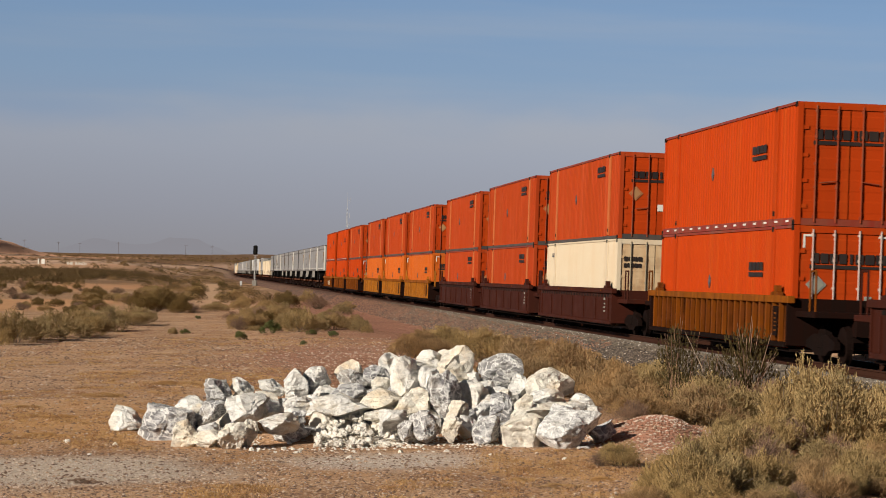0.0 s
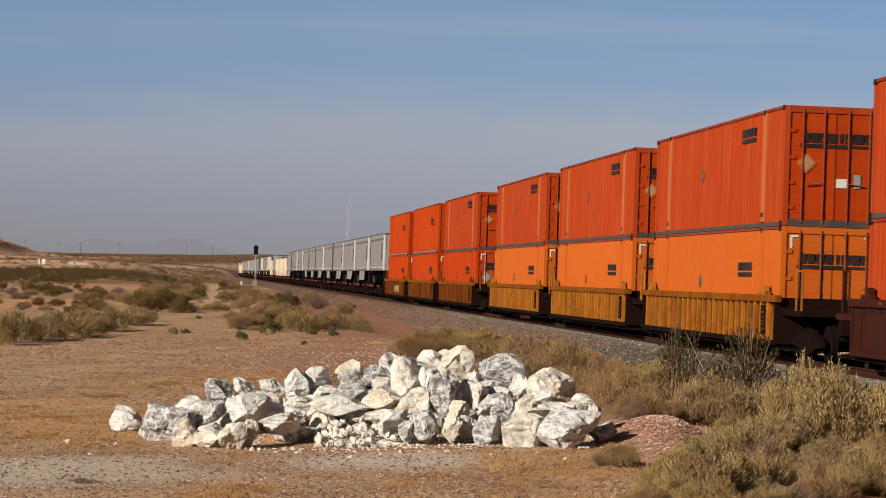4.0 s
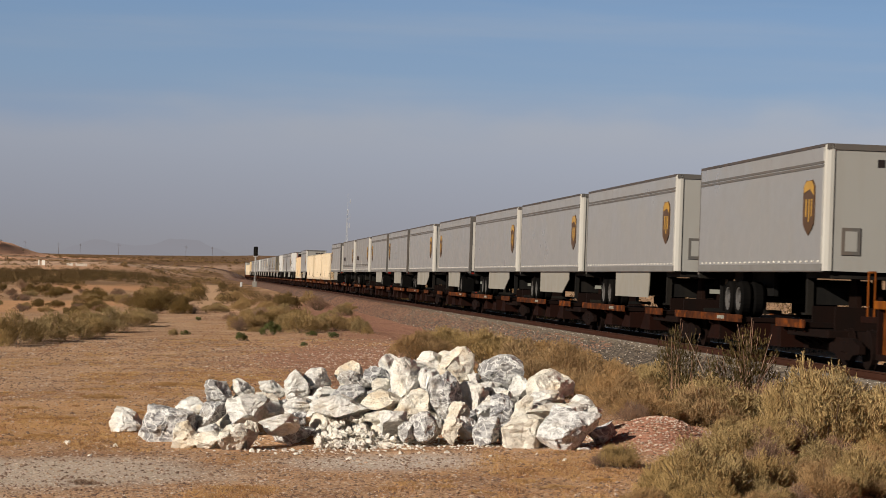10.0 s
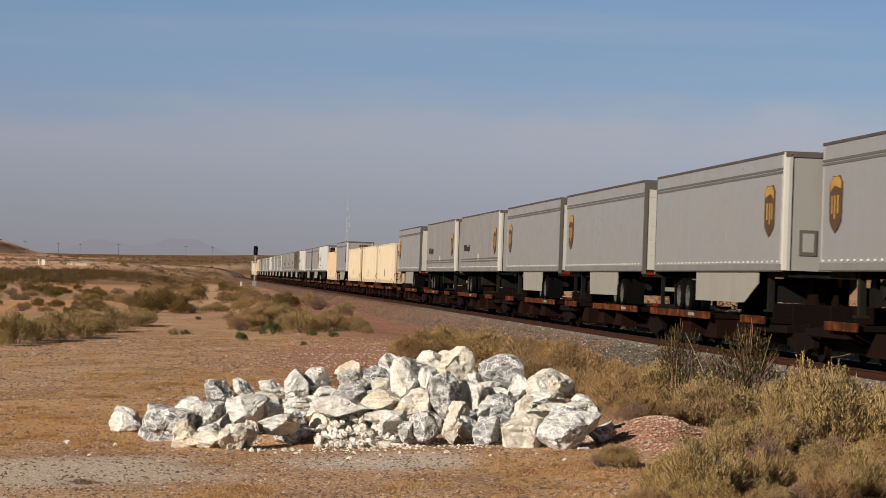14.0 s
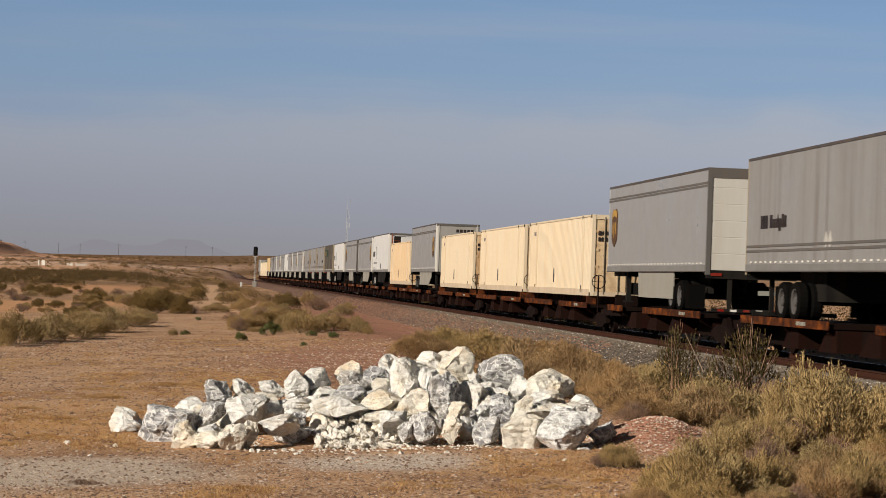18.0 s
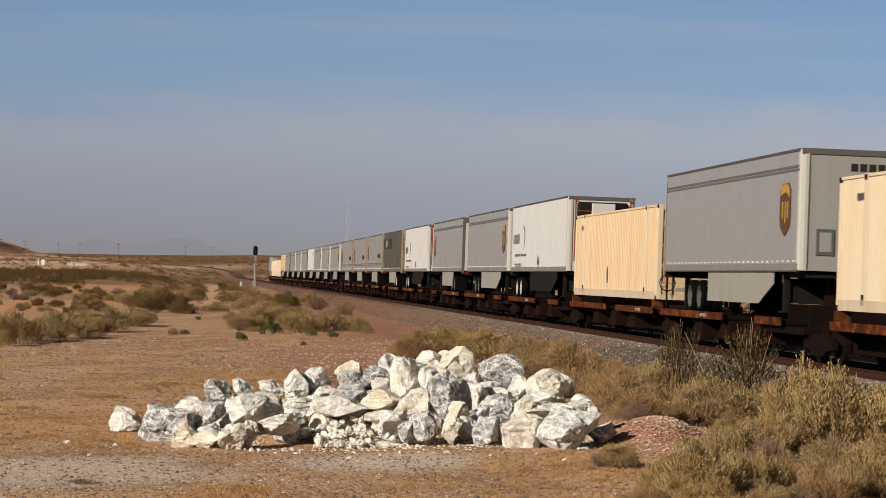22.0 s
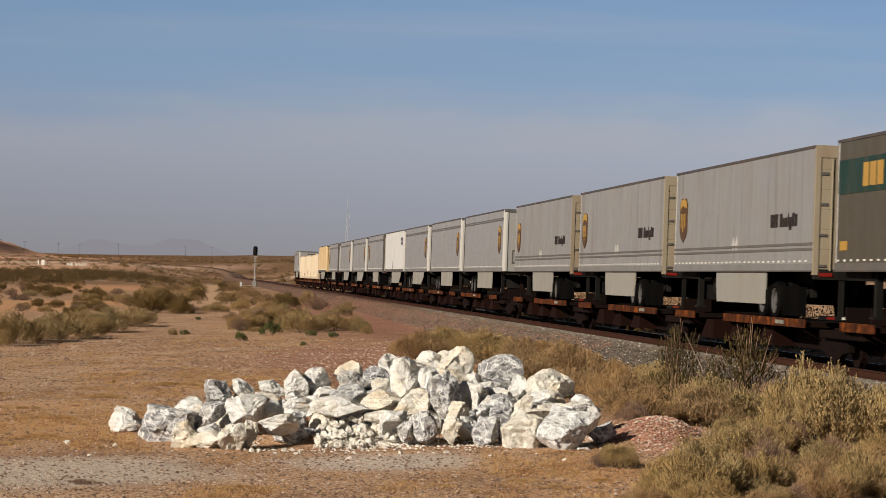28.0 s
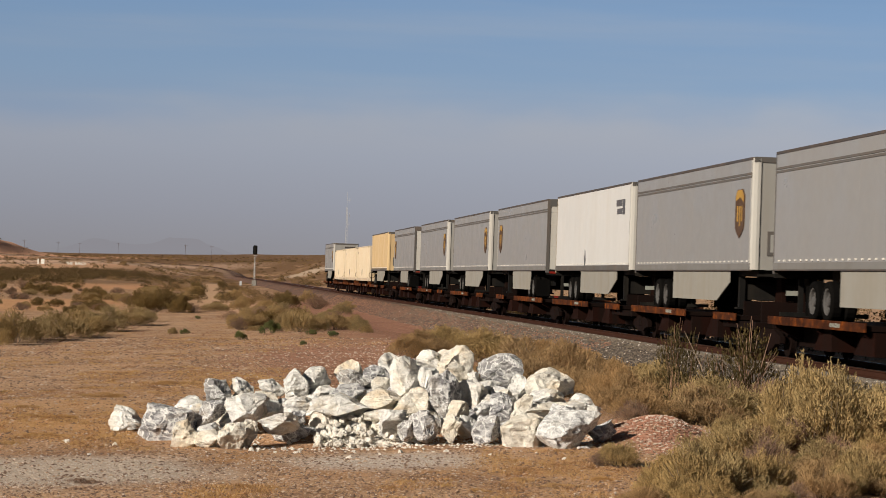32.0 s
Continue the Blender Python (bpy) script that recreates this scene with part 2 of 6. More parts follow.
M["rust_shade"] = paint("dark_rusty_steel", (0.011, 0.005, 0.0035), dirt=(0.005, 0.0035, 0.003), amount=0.8, rough=0.8, vary=0.3)
M["rust_brown_shade"] = paint("red_brown_rusty_plate", (0.016, 0.0045, 0.0025), dirt=(0.007, 0.004, 0.003), amount=0.9, rough=0.8, vary=0.3, fine=2.0)
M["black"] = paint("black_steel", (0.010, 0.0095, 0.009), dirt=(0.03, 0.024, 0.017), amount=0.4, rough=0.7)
M["rod"] = paint("lock_rod_steel", (0.30, 0.050, 0.018), amount=0.5, rough=0.6)
M["rod_pale"] = paint("pale_lock_rod_steel", (0.62, 0.50, 0.44), dirt=(0.3, 0.1, 0.06), amount=0.5, rough=0.5)
M["placard"] = paint("faded_tan_placard", (0.46, 0.24, 0.10), amount=0.4, rough=0.6)
M["ink"] = paint("black_lettering", (0.025, 0.02, 0.02), amount=0.1, rough=0.5, vary=0.0)
M["ink_grey"] = paint("grey_lettering", (0.10, 0.10, 0.11), amount=0.1, rough=0.5, vary=0.0)
M["decal_white"] = paint("white_decal", (0.75, 0.72, 0.65), amount=0.25, rough=0.5, vary=0.0)
M["decal_grey"] = paint("grey_decal", (0.30, 0.31, 0.27), amount=0.25, rough=0.5, vary=0.0)
M["decal_green"] = paint("dark_green_decal", (0.013, 0.040, 0.033), amount=0.2, rough=0.5, vary=0.0)
M["decal_brown"] = paint("dark_brown_decal", (0.085, 0.045, 0.022), amount=0.12, rough=0.45, vary=0.0)
M["decal_gold"] = paint("gold_decal", (0.42, 0.24, 0.05), amount=0.3, rough=0.45, vary=0.0)
M["lamp_red"] = paint("red_lamp_lens", (0.22, 0.012, 0.009), amount=0.3, rough=0.2, vary=0.0)
M["rubber"] = paint("tyre_rubber", (0.0045, 0.0042, 0.004), dirt=(0.012, 0.010, 0.008), amount=0.3, rough=0.85, spec=0.02)
M["rim"] = paint("pale_wheel_rim", (0.62, 0.60, 0.57), dirt=(0.15, 0.12, 0.1), amount=0.4, rough=0.4)
M["rim_dull"] = paint("dull_wheel_rim", (0.11, 0.105, 0.10), dirt=(0.05, 0.04, 0.035), amount=0.5, rough=0.5)
M["skirt"] = paint("grey_skirt_panel", (0.30, 0.285, 0.25), dirt=(0.20, 0.165, 0.12), amount=0.4)
M["rail_steel"] = paint("rusty_rail_steel", (0.050, 0.020, 0.012), dirt=(0.03, 0.012, 0.008), amount=0.5, rough=0.75)
M["rail_head"] = paint("worn_rail_head", (0.42, 0.40, 0.38), amount=0.15, rough=0.25, metal=1.0)
M["sleeper"] = paint("grey_concrete_sleeper", (0.26, 0.24, 0.21), dirt=(0.10, 0.07, 0.05), amount=0.6, rough=0.9)
M["galv"] = paint("pale_galvanised_steel", (0.52, 0.52, 0.51), dirt=(0.25, 0.22, 0.2), amount=0.3, rough=0.5)
M["wood"] = paint("weathered_pole_wood", (0.09, 0.065, 0.05), amount=0.3, rough=0.9)


def ground_material():
    m, n, l, b = nt("desert_floor", 0.95)
    p = n.new("ShaderNodeTexCoord").outputs["Object"]
    big = tex_noise(n, l, stretched(n, l, p, 0.09, 0.09, 0.09), 1.0, 5, 0.6)
    mid = tex_noise(n, l, stretched(n, l, p, 0.55, 0.30, 0.8), 1.0, 6, 0.62)
    fine = tex_noise(n, l, p, 9.0, 6, 0.7)
    grit = n.new("ShaderNodeTexVoronoi")
    grit.inputs["Scale"].default_value = 16.0
    l.new(p, grit.inputs["Vector"])
    c = mixed(n, l, ranged(n, l, big, 0.35, 0.65), (0.63, 0.375, 0.207), (0.69, 0.450, 0.277))
    c = mixed(n, l, ranged(n, l, mid, 0.50, 0.62, 0, 0.7), c, (0.55, 0.275, 0.10))
    blot = tex_noise(n, l, stretched(n, l, p, 0.33, 0.2, 0.33), 1.3, 6, 0.66)
    c = mixed(n, l, ranged(n, l, blot, 0.49, 0.60, 0, 0.75), c, (0.36, 0.20, 0.115))
    c = mixed(n, l, ranged(n, l, fine, 0.45, 0.8, 0, 0.5), c, (0.24, 0.13, 0.075))
    grain = n.new("ShaderNodeTexVoronoi")
    grain.inputs["Scale"].default_value = 34.0
    l.new(p, grain.inputs["Vector"])
    gs = n.new("ShaderNodeSeparateColor")
    l.new(grain.outputs["Color"], gs.inputs[0])
    c = mixed(n, l, math_node(n, l, "MULTIPLY", gs.outputs[0], 0.72), c, (0.17, 0.09, 0.05))
    c = mixed(n, l, ranged(n, l, gs.outputs[1], 0.62, 0.95, 0, 0.62), c, (0.63, 0.425, 0.26))
    band = tex_noise(n, l, stretched(n, l, p, 0.25, 1.1, 1.0), 1.0, 5, 0.6)
    c = mixed(n, l, ranged(n, l, band, 0.5, 0.68, 0, 0.5), c, (0.27, 0.145, 0.08))
    # single pale and dark grains
    sep = n.new("ShaderNodeSeparateColor")
    l.new(grit.outputs["Color"], sep.inputs[0])
    spot = math_node(n, l, "MULTIPLY", ranged(n, l, sep.outputs[0], 0.80, 0.9), ranged(n, l, grit.outputs["Distance"], 0.5, 0.3))
    c = mixed(n, l, math_node(n, l, "MULTIPLY", spot, 0.8), c, (0.62, 0.53, 0.45))
    spot = math_node(n, l, "MULTIPLY", ranged(n, l, sep.outputs[1], 0.82, 0.9), ranged(n, l, grit.outputs["Distance"], 0.5, 0.3))
    c = mixed(n, l, math_node(n, l, "MULTIPLY", spot, 0.8), c, (0.09, 0.055, 0.04))

    def patch(cx, cy, rx, ry, colour, strength, c):
        k = n.new("ShaderNodeVectorMath")
        k.operation = "MULTIPLY_ADD"
        k.inputs[1].default_value = (1 / rx, 1 / ry, 0)
        k.inputs[2].default_value = (-cx / rx, -cy / ry, 0)
        l.new(p, k.inputs[0])
        q = n.new("ShaderNodeVectorMath")
        q.operation = "LENGTH"
        l.new(k.outputs[0], q.inputs[0])
        e = math_node(n, l, "ADD", q.outputs["Value"], math_node(n, l, "MULTIPLY", mid, 1.1))
        e = math_node(n, l, "ADD", e, math_node(n, l, "MULTIPLY", fine, 0.7))
        return mixed(n, l, ranged(n, l, e, 2.1, 1.6, 0, strength), c, colour)

    c = patch(-5.2, 31.0, 2.6, 2.4, (0.52, 0.44, 0.36), 0.8, c)
    c = patch(-0.6, 32.6, 1.5, 1.7, (0.56, 0.48, 0.41), 0.75, c)
    c = patch(-2.6, 74.0, 3.2, 9.0, (0.34, 0.165, 0.11), 0.8, c)
    c = patch(-5.6, 39.5, 2.4, 3.2, (0.56, 0.31, 0.125), 0.4, c)
    c = patch(-1.0, 62.0, 3.0, 16.0, (0.27, 0.12, 0.075), 0.6, c)
    c = patch(-6.2, 44.0, 2.6, 5.0, (0.56, 0.31, 0.125), 0.35, c)
    c = patch(-3.6, 42.0, 1.6, 4.0, (0.56, 0.29, 0.105), 0.5, c)
    c = patch(2.0, 31.5, 2.0, 1.6, (0.56, 0.32, 0.135), 0.4, c)
    c = patch(3.35, 36.3, 1.0, 1.8, (0.36, 0.20, 0.145), 0.85, c)
    # the cover of low brush, far out
    sy = n.new("ShaderNodeSeparateXYZ")
    l.new(p, sy.inputs[0])
    cover = tex_noise(n, l, stretched(n, l, p, 0.05, 0.016, 0.05), 1.0, 6, 0.68)
    far = math_node(n, l, "MULTIPLY", ranged(n, l, sy.outputs[1], 200, 520), ranged(n, l, math_node(n, l, "ADD", cover, ranged(n, l, sy.outputs[1], 500, 1500, 0, 0.10)), 0.39, 0.52, 0, 0.92))
    c = mixed(n, l, far, c, (0.150, 0.082, 0.040))
    # the sandy wash
    line = math_node(n, l, "ADD", sy.outputs[0], math_node(n, l, "MULTIPLY", sy.outputs[1], 0.0955))
    line = math_node(n, l, "ADD", line, math_node(n, l, "MULTIPLY", math_node(n, l, "SUBTRACT", big, 0.5), 3.0))
    wash = math_node(n, l, "MULTIPLY", ranged(n, l, math_node(n, l, "ABSOLUTE", line), 1.5, 0.9), ranged(n, l, sy.outputs[1], 190, 230))
    wash = math_node(n, l, "MULTIPLY", wash, ranged(n, l, sy.outputs[1], 560, 480))
    c = mixed(n, l, wash, c, (0.54, 0.34, 0.205))
    c = patch(-135.0, 900.0, 55.0, 70.0, (0.52, 0.36, 0.26), 0.85, c)
    c = patch(-47.0, 850.0, 12.0, 45.0, (0.50, 0.38, 0.28), 0.8, c)
    c = patch(-345.0, 1790.0, 130.0, 520.0, (0.64, 0.355, 0.225), 0.92, c)
    c = patch(-33.5, 200.0, 7.0, 50.0, (0.60, 0.315, 0.15), 0.7, c)
    c = patch(-46.0, 345.0, 9.0, 60.0, (0.60, 0.315, 0.16), 0.75, c)
    c = patch(-128.0, 770.0, 48.0, 150.0, (0.55, 0.32, 0.19), 0.8, c)
    c = patch(-190.0, 1220.0, 90.0, 130.0, (0.62, 0.41, 0.29), 0.8, c)
    c = patch(-14.5, 205.0, 4.5, 34.0, (0.56, 0.35, 0.215), 0.6, c)
    # red crushed stone along the foot of the track bed
    off = math_node(n, l, "ADD", math_node(n, l, "MULTIPLY", sy.outputs[0], -math.cos(HEADING)), math_node(n, l, "MULTIPLY", sy.outputs[1], -math.sin(HEADING)))
    off = math_node(n, l, "ADD", off, TRACK_X * math.cos(HEADING) + TRACK_Y * math.sin(HEADING))
    off = math_node(n, l, "ADD", off, math_node(n, l, "MULTIPLY", math_node(n, l, "SUBTRACT", blot, 0.5), 9.0))
    red = math_node(n, l, "MULTIPLY", ranged(n, l, off, 11.0, 6.5), ranged(n, l, sy.outputs[1], 72, 92, 0, 0.85))
    red = math_node(n, l, "MULTIPLY", red, math_node(n, l, "MULTIPLY", ranged(n, l, sy.outputs[1], 330, 220), ranged(n, l, off, 0.0, 2.0)))
    c = mixed(n, l, red, c, mixed(n, l, gs.outputs[0], (0.16, 0.068, 0.050), (0.35, 0.168, 0.120)))
    l.new(c, b.inputs["Base Color"])
    h = math_node(n, l, "ADD", math_node(n, l, "MULTIPLY", fine, 1.0), math_node(n, l, "MULTIPLY", grit.outputs["Distance"], -0.6))
    bumped(n, l, b, h, 0.7, 0.05)
    return m


def stone_material(name, base, vein, amount, island=False, top=0.72, seam=None, stain=None):
    m, n, l, b = nt(name, 0.8)
    if island:
        v = n.new("ShaderNodeTexCoord").outputs["Object"]
        r = n.new("ShaderNodeNewGeometry").outputs["Random Per Island"]
    else:
        v, r = spread(n, l)
    a = tex_noise(n, l, stretched(n, l, v, 1.0, 1.0, 2.2), 5.5 if seam else 3.2, 6, 0.7)
    f = tex_noise(n, l, v, 26.0, 4, 0.7)
    s = tex_noise(n, l, v, 1.6, 3)
    c = mixed(n, l, ranged(n, l, a, 0.60 - amount * 0.35, top), base, vein)
    if stain:
        c = mixed(n, l, ranged(n, l, tex_noise(n, l, v, 2.3, 4, 0.6), 0.56, 0.70, 0, 0.8), c, stain)
    c = mixed(n, l, ranged(n, l, s, 0.5, 0.75, 0, 0.5), c, tuple(k * q for k, q in zip(base, (1.0, 0.86, 0.66))))
    c = mixed(n, l, math_node(n, l, "MULTIPLY", r, 0.25 if not island else 0.5), c, tuple(k * 0.62 for k in base))
    c = mixed(n, l, ranged(n, l, f, 0.5, 0.8, 0, 0.45), c, tuple(k * 0.45 for k in base))
    mott = tex_noise(n, l, stretched(n, l, v, 1.0, 1.0, 1.5), 11.0, 6, 0.75)
    c = mixed(n, l, ranged(n, l, mott, 0.50, 0.64, 0, 0.5 if seam else 0.25), c, tuple(k * 0.55 for k in base))
    if not island:
        w = n.new("ShaderNodeTexVoronoi")
        w.feature = "DISTANCE_TO_EDGE"
        w.inputs["Scale"].default_value = 5.5 if seam else 5.0
        wob = n.new("ShaderNodeVectorMath")
        wob.operation = "ADD"
        tn = n.new("ShaderNodeTexNoise")
        tn.inputs["Scale"].default_value = 6.0
        tn.inputs["Detail"].default_value = 4.0
        l.new(v, tn.inputs["Vector"])
        l.new(v, wob.inputs[0])
        l.new(stretched(n, l, tn.outputs["Color"], 0.3, 0.3, 0.3), wob.inputs[1])
        l.new(wob.outputs[0], w.inputs["Vector"])
        crack = ranged(n, l, w.outputs["Distance"], 0.09 if seam else 0.07, 0.02 if seam else 0.0, 0, 0.85 if seam else 0.16)
        c = mixed(n, l, crack, c, seam or vein)
    l.new(c, b.inputs["Base Color"])
    bumped(n, l, b, math_node(n, l, "ADD", a, math_node(n, l, "MULTIPLY", f, 0.6)), 0.9, 0.02 if island else 0.08)
    return m


def bed_material():
    """Ballast: grey stones by the rails, red-brown spill lower down."""
    m, n, l, b = nt("ballast_bed", 0.95)
    p = n.new("ShaderNodeTexCoord").outputs["Object"]
    g = n.new("ShaderNodeTexVoronoi")
    g.inputs["Scale"].default_value = 11.0
    l.new(p, g.inputs["Vector"])
    sep = n.new("ShaderNodeSeparateColor")
    l.new(g.outputs["Color"], sep.inputs[0])
    big = tex_noise(n, l, stretched(n, l, p, 0.5, 0.12, 0.5), 1.0, 5, 0.6)
    red = mixed(n, l, sep.outputs[1], (0.11, 0.054, 0.038), (0.24, 0.125, 0.086))
    grey = mixed(n, l, sep.outputs[0], (0.042, 0.033, 0.027), (0.165, 0.134, 0.108))
    y = n.new("ShaderNodeSeparateXYZ")
    l.new(p, y.inputs[0])
    far = math_node(n, l, "MULTIPLY", ranged(n, l, y.outputs[1], 75, 125), 0.7)
    c = mixed(n, l, math_node(n, l, "ADD", ranged(n, l, big, 0.56, 0.72, 0, 0.3), far), grey, red)
    spill = tex_noise(n, l, stretched(n, l, p, 0.9, 0.16, 0.9), 1.0, 6, 0.68)
    c = mixed(n, l, math_node(n, l, "MULTIPLY", far, ranged(n, l, spill, 0.47, 0.60)), c, (0.27, 0.140, 0.090))
    c = mixed(n, l, ranged(n, l, y.outputs[1], 900, 1150, 0, 0.85), c, (0.31, 0.20, 0.13))
    # shade in the gaps between stones, put into the colour
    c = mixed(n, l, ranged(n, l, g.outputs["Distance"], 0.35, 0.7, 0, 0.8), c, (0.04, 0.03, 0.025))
    l.new(c, b.inputs["Base Color"])
    bumped(n, l, b, g.outputs["Distance"], -0.9, 0.06)
    return m


def leaf_material(name, colour, tip, rough=0.75):
    m, n, l, b = nt(name, rough)
    r = n.new("ShaderNodeNewGeometry").outputs["Random Per Island"]
    o = n.new("ShaderNodeObjectInfo").outputs["Random"]
    p = n.new("ShaderNodeTexCoord").outputs["Object"]
    c = mixed(n, l, ranged(n, l, r, 0.0, 1.0, 0.45, 1.0), colour, tip)
    c = mixed(n, l, math_node(n, l, "MULTIPLY", o, 0.45), c, tuple(k * q for k, q in zip(tip, (1.05, 0.86, 0.6))))
    c = mixed(n, l, ranged(n, l, tex_noise(n, l, p, 5.0, 3), 0.46, 0.62, 0, 0.5), c, tuple(k * 0.6 for k in colour))
    l.new(c, b.inputs["Base Color"])
    return m


M["ground"] = ground_material()
M["bed"] = bed_material()
M["rock_white"] = stone_material("white_marble", (0.86, 0.84, 0.79), (0.26, 0.26, 0.265), 0.32, top=0.70, stain=(0.76, 0.64, 0.46))
M["rock_grey"] = stone_material("grey_veined_marble", (0.66, 0.65, 0.64), (0.175, 0.17, 0.178), 0.54, top=0.56, seam=(0.80, 0.79, 0.76))
M["rock_pale"] = stone_material("pale_grey_marble", (0.80, 0.79, 0.765), (0.36, 0.35, 0.35), 0.42, top=0.60, seam=(0.86, 0.85, 0.82))
M["rock_cream"] = stone_material("cream_limestone", (0.86, 0.815, 0.715), (0.38, 0.33, 0.27), 0.36, top=0.68, stain=(0.72, 0.56, 0.37))
M["rubble"] = stone_material("pale_rubble", (0.88, 0.83, 0.74), (0.38, 0.33, 0.28), 0.3, True)
M["gravel_grey"] = stone_material("pale_grey_gravel", (0.66, 0.60, 0.53), (0.30, 0.26, 0.22), 0.4, True)
M["ballast"] = stone_material("grey_ballast", (0.218, 0.178, 0.138), (0.06, 0.050, 0.042), 0.4, True)
M["pink_gravel"] = stone_material("pink_gravel", (0.44, 0.225, 0.15), (0.22, 0.10, 0.07), 0.4, True)
M["red_gravel"] = stone_material("red_gravel", (0.36, 0.20, 0.135), (0.17, 0.085, 0.06), 0.4, True)
M["pebble"] = stone_material("tan_pebbles", (0.62, 0.50, 0.40), (0.30, 0.20, 0.14), 0.4, True)
M["mid_pebble"] = stone_material("dirt_coloured_pebbles", (0.44, 0.30, 0.20), (0.28, 0.18, 0.12), 0.4, True)
M["dark_pebble"] = stone_material("brown_pebbles", (0.22, 0.14, 0.10), (0.10, 0.065, 0.05), 0.4, True)
M["far_brush"] = leaf_material("far_brush_leaf", (0.052, 0.034, 0.014), (0.115, 0.074, 0.031))
M["far_tan"] = leaf_material("far_tan_leaf", (0.13, 0.082, 0.038), (0.25, 0.165, 0.082))
M["sage"] = leaf_material("sage_leaf", (0.148, 0.105, 0.047), (0.395, 0.290, 0.138))
M["olive"] = leaf_material("olive_leaf", (0.085, 0.056, 0.020), (0.175, 0.118, 0.045))
M["green"] = leaf_material("green_leaf", (0.055, 0.075, 0.024), (0.13, 0.14, 0.055))
M["straw"] = leaf_material("dry_straw", (0.28, 0.165, 0.072), (0.49, 0.305, 0.135))
M["russet"] = leaf_material("russet_dry_weed", (0.13, 0.065, 0.032), (0.33, 0.175, 0.080))
M["tan_brush"] = leaf_material("tan_brush_leaf", (0.175, 0.112, 0.056), (0.37, 0.248, 0.125))
M["bank_sage"] = leaf_material("bank_sage_leaf", (0.165, 0.118, 0.055), (0.335, 0.245, 0.118))
M["bank_tan"] = leaf_material("bank_tan_leaf", (0.18, 0.122, 0.058), (0.35, 0.245, 0.118))
M["dead"] = leaf_material("dead_twig", (0.115, 0.066, 0.048), (0.27, 0.175, 0.125))
M["pale_stick"] = leaf_material("pale_bare_stick", (0.20, 0.15, 0.11), (0.34, 0.27, 0.20))
M["creosote"] = leaf_material("dark_creosote_leaf", (0.030, 0.024, 0.010), (0.085, 0.064, 0.025))
M["stem"] = leaf_material("brown_stem", (0.075, 0.05, 0.035), (0.19, 0.145, 0.105))


# ---- mesh helpers ----
def part(name, bm, material, parent=None, label="", smooth_it=False):
    """Links a bmesh as one mesh object under its thing."""
    me = bpy.data.meshes.new(name)
    bm.to_mesh(me)
    bm.free()
    me.materials.append(material)
    if smooth_it:
        me.polygons.foreach_set("use_smooth", [True] * len(me.polygons))
    ob = new(name, me)
    if parent is not None:
        ob.parent = parent
    if label:
        ob["label"] = label
    return ob


def again(ob, x=0.0, y=0.0, z=0.0, rz=0.0, sc=(1, 1, 1)):
    """One more piece like ob, on the same mesh, shifted and turned."""
    o = bpy.data.objects.new(ob.name, ob.data)
    scene.collection.objects.link(o)
    o.parent = ob.parent
    o.matrix_basis = Matrix.Translation((x, y, z)) @ Matrix.Rotation(rz, 4, "Z") @ Matrix.Diagonal((*sc, 1))
    for k in ("label",):
        if k in ob:
            o[k] = ob[k]
    for c in ob.children:
        k = bpy.data.objects.new(c.name, c.data)
        scene.collection.objects.link(k)
        k.parent = o
        k.matrix_basis = c.matrix_basis.copy()
    return o


def box(bm, x0, x1, y0, y1, z0, z1, bevel=0.0):
    vs = [bm.verts.new((x, y, z)) for x in (x0, x1) for y in (y0, y1) for z in (z0, z1)]
    fs = [bm.faces.new([vs[i] for i in f]) for f in ((0, 1, 3, 2), (4, 6, 7, 5), (0, 4, 5, 1), (2, 3, 7, 6), (0, 2, 6, 4), (1, 5, 7, 3))]
    if bevel:
        es = list({e for f in fs for e in f.edges})
        bmesh.ops.bevel(bm, geom=es, offset=bevel, segments=1, affect="EDGES")
    return bm


def boxed(*args, bevel=0.0):
    return box(bmesh.new(), *args, bevel=bevel)


def rod(bm, p, q, r, n=8, r2=None):
    p, q = Vector(p), Vector(q)
    ax = (q - p).normalized()
    u = ax.orthogonal().normalized()
    w = ax.cross(u)
    r2 = r if r2 is None else r2
    a = [bm.verts.new(p + r * (math.cos(2 * math.pi * i / n) * u + math.sin(2 * math.pi * i / n) * w)) for i in range(n)]
    b = [bm.verts.new(q + r2 * (math.cos(2 * math.pi * i / n) * u + math.sin(2 * math.pi * i / n) * w)) for i in range(n)]
    for i in range(n):
        bm.faces.new((a[i], a[(i + 1) % n], b[(i + 1) % n], b[i]))
    bm.faces.new(a[::-1])
    bm.faces.new(b)
    return bm


def prism(bm, pts, x0, x1):
    """A plate with the outline pts in y and z, from x0 to x1."""
    a = [bm.verts.new((x0, y, z)) for y, z in pts]
    b = [bm.verts.new((x1, y, z)) for y, z in pts]
    k = len(pts)
    for i in range(k):
        bm.faces.new((a[i], a[(i + 1) % k], b[(i + 1) % k], b[i]))
    bm.faces.new(a[::-1])
    bm.faces.new(b)
    bmesh.ops.recalc_face_normals(bm, faces=bm.faces)
    return bm


def thing(name, label, category, group="", kind=""):
    e = new(name)
    return tagged(e, label, category, group, kind)


def soup(name, verts, faces, material, parent=None):
    me = bpy.data.meshes.new(name)
    me.from_pydata(verts, [], faces)
    me.materials.append(material)
    ob = new(name, me)
    if parent is not None:
        ob.parent = parent
    return ob


# ---- ground ----
def steps(*runs):
    out = []
    for a, b, d in runs:
        k = max(1, round((b - a) / d))
        out += [a + (b - a) * i / k for i in range(k)]
    return out


def build_ground():
    xs = steps((-26, 20, 0.3))
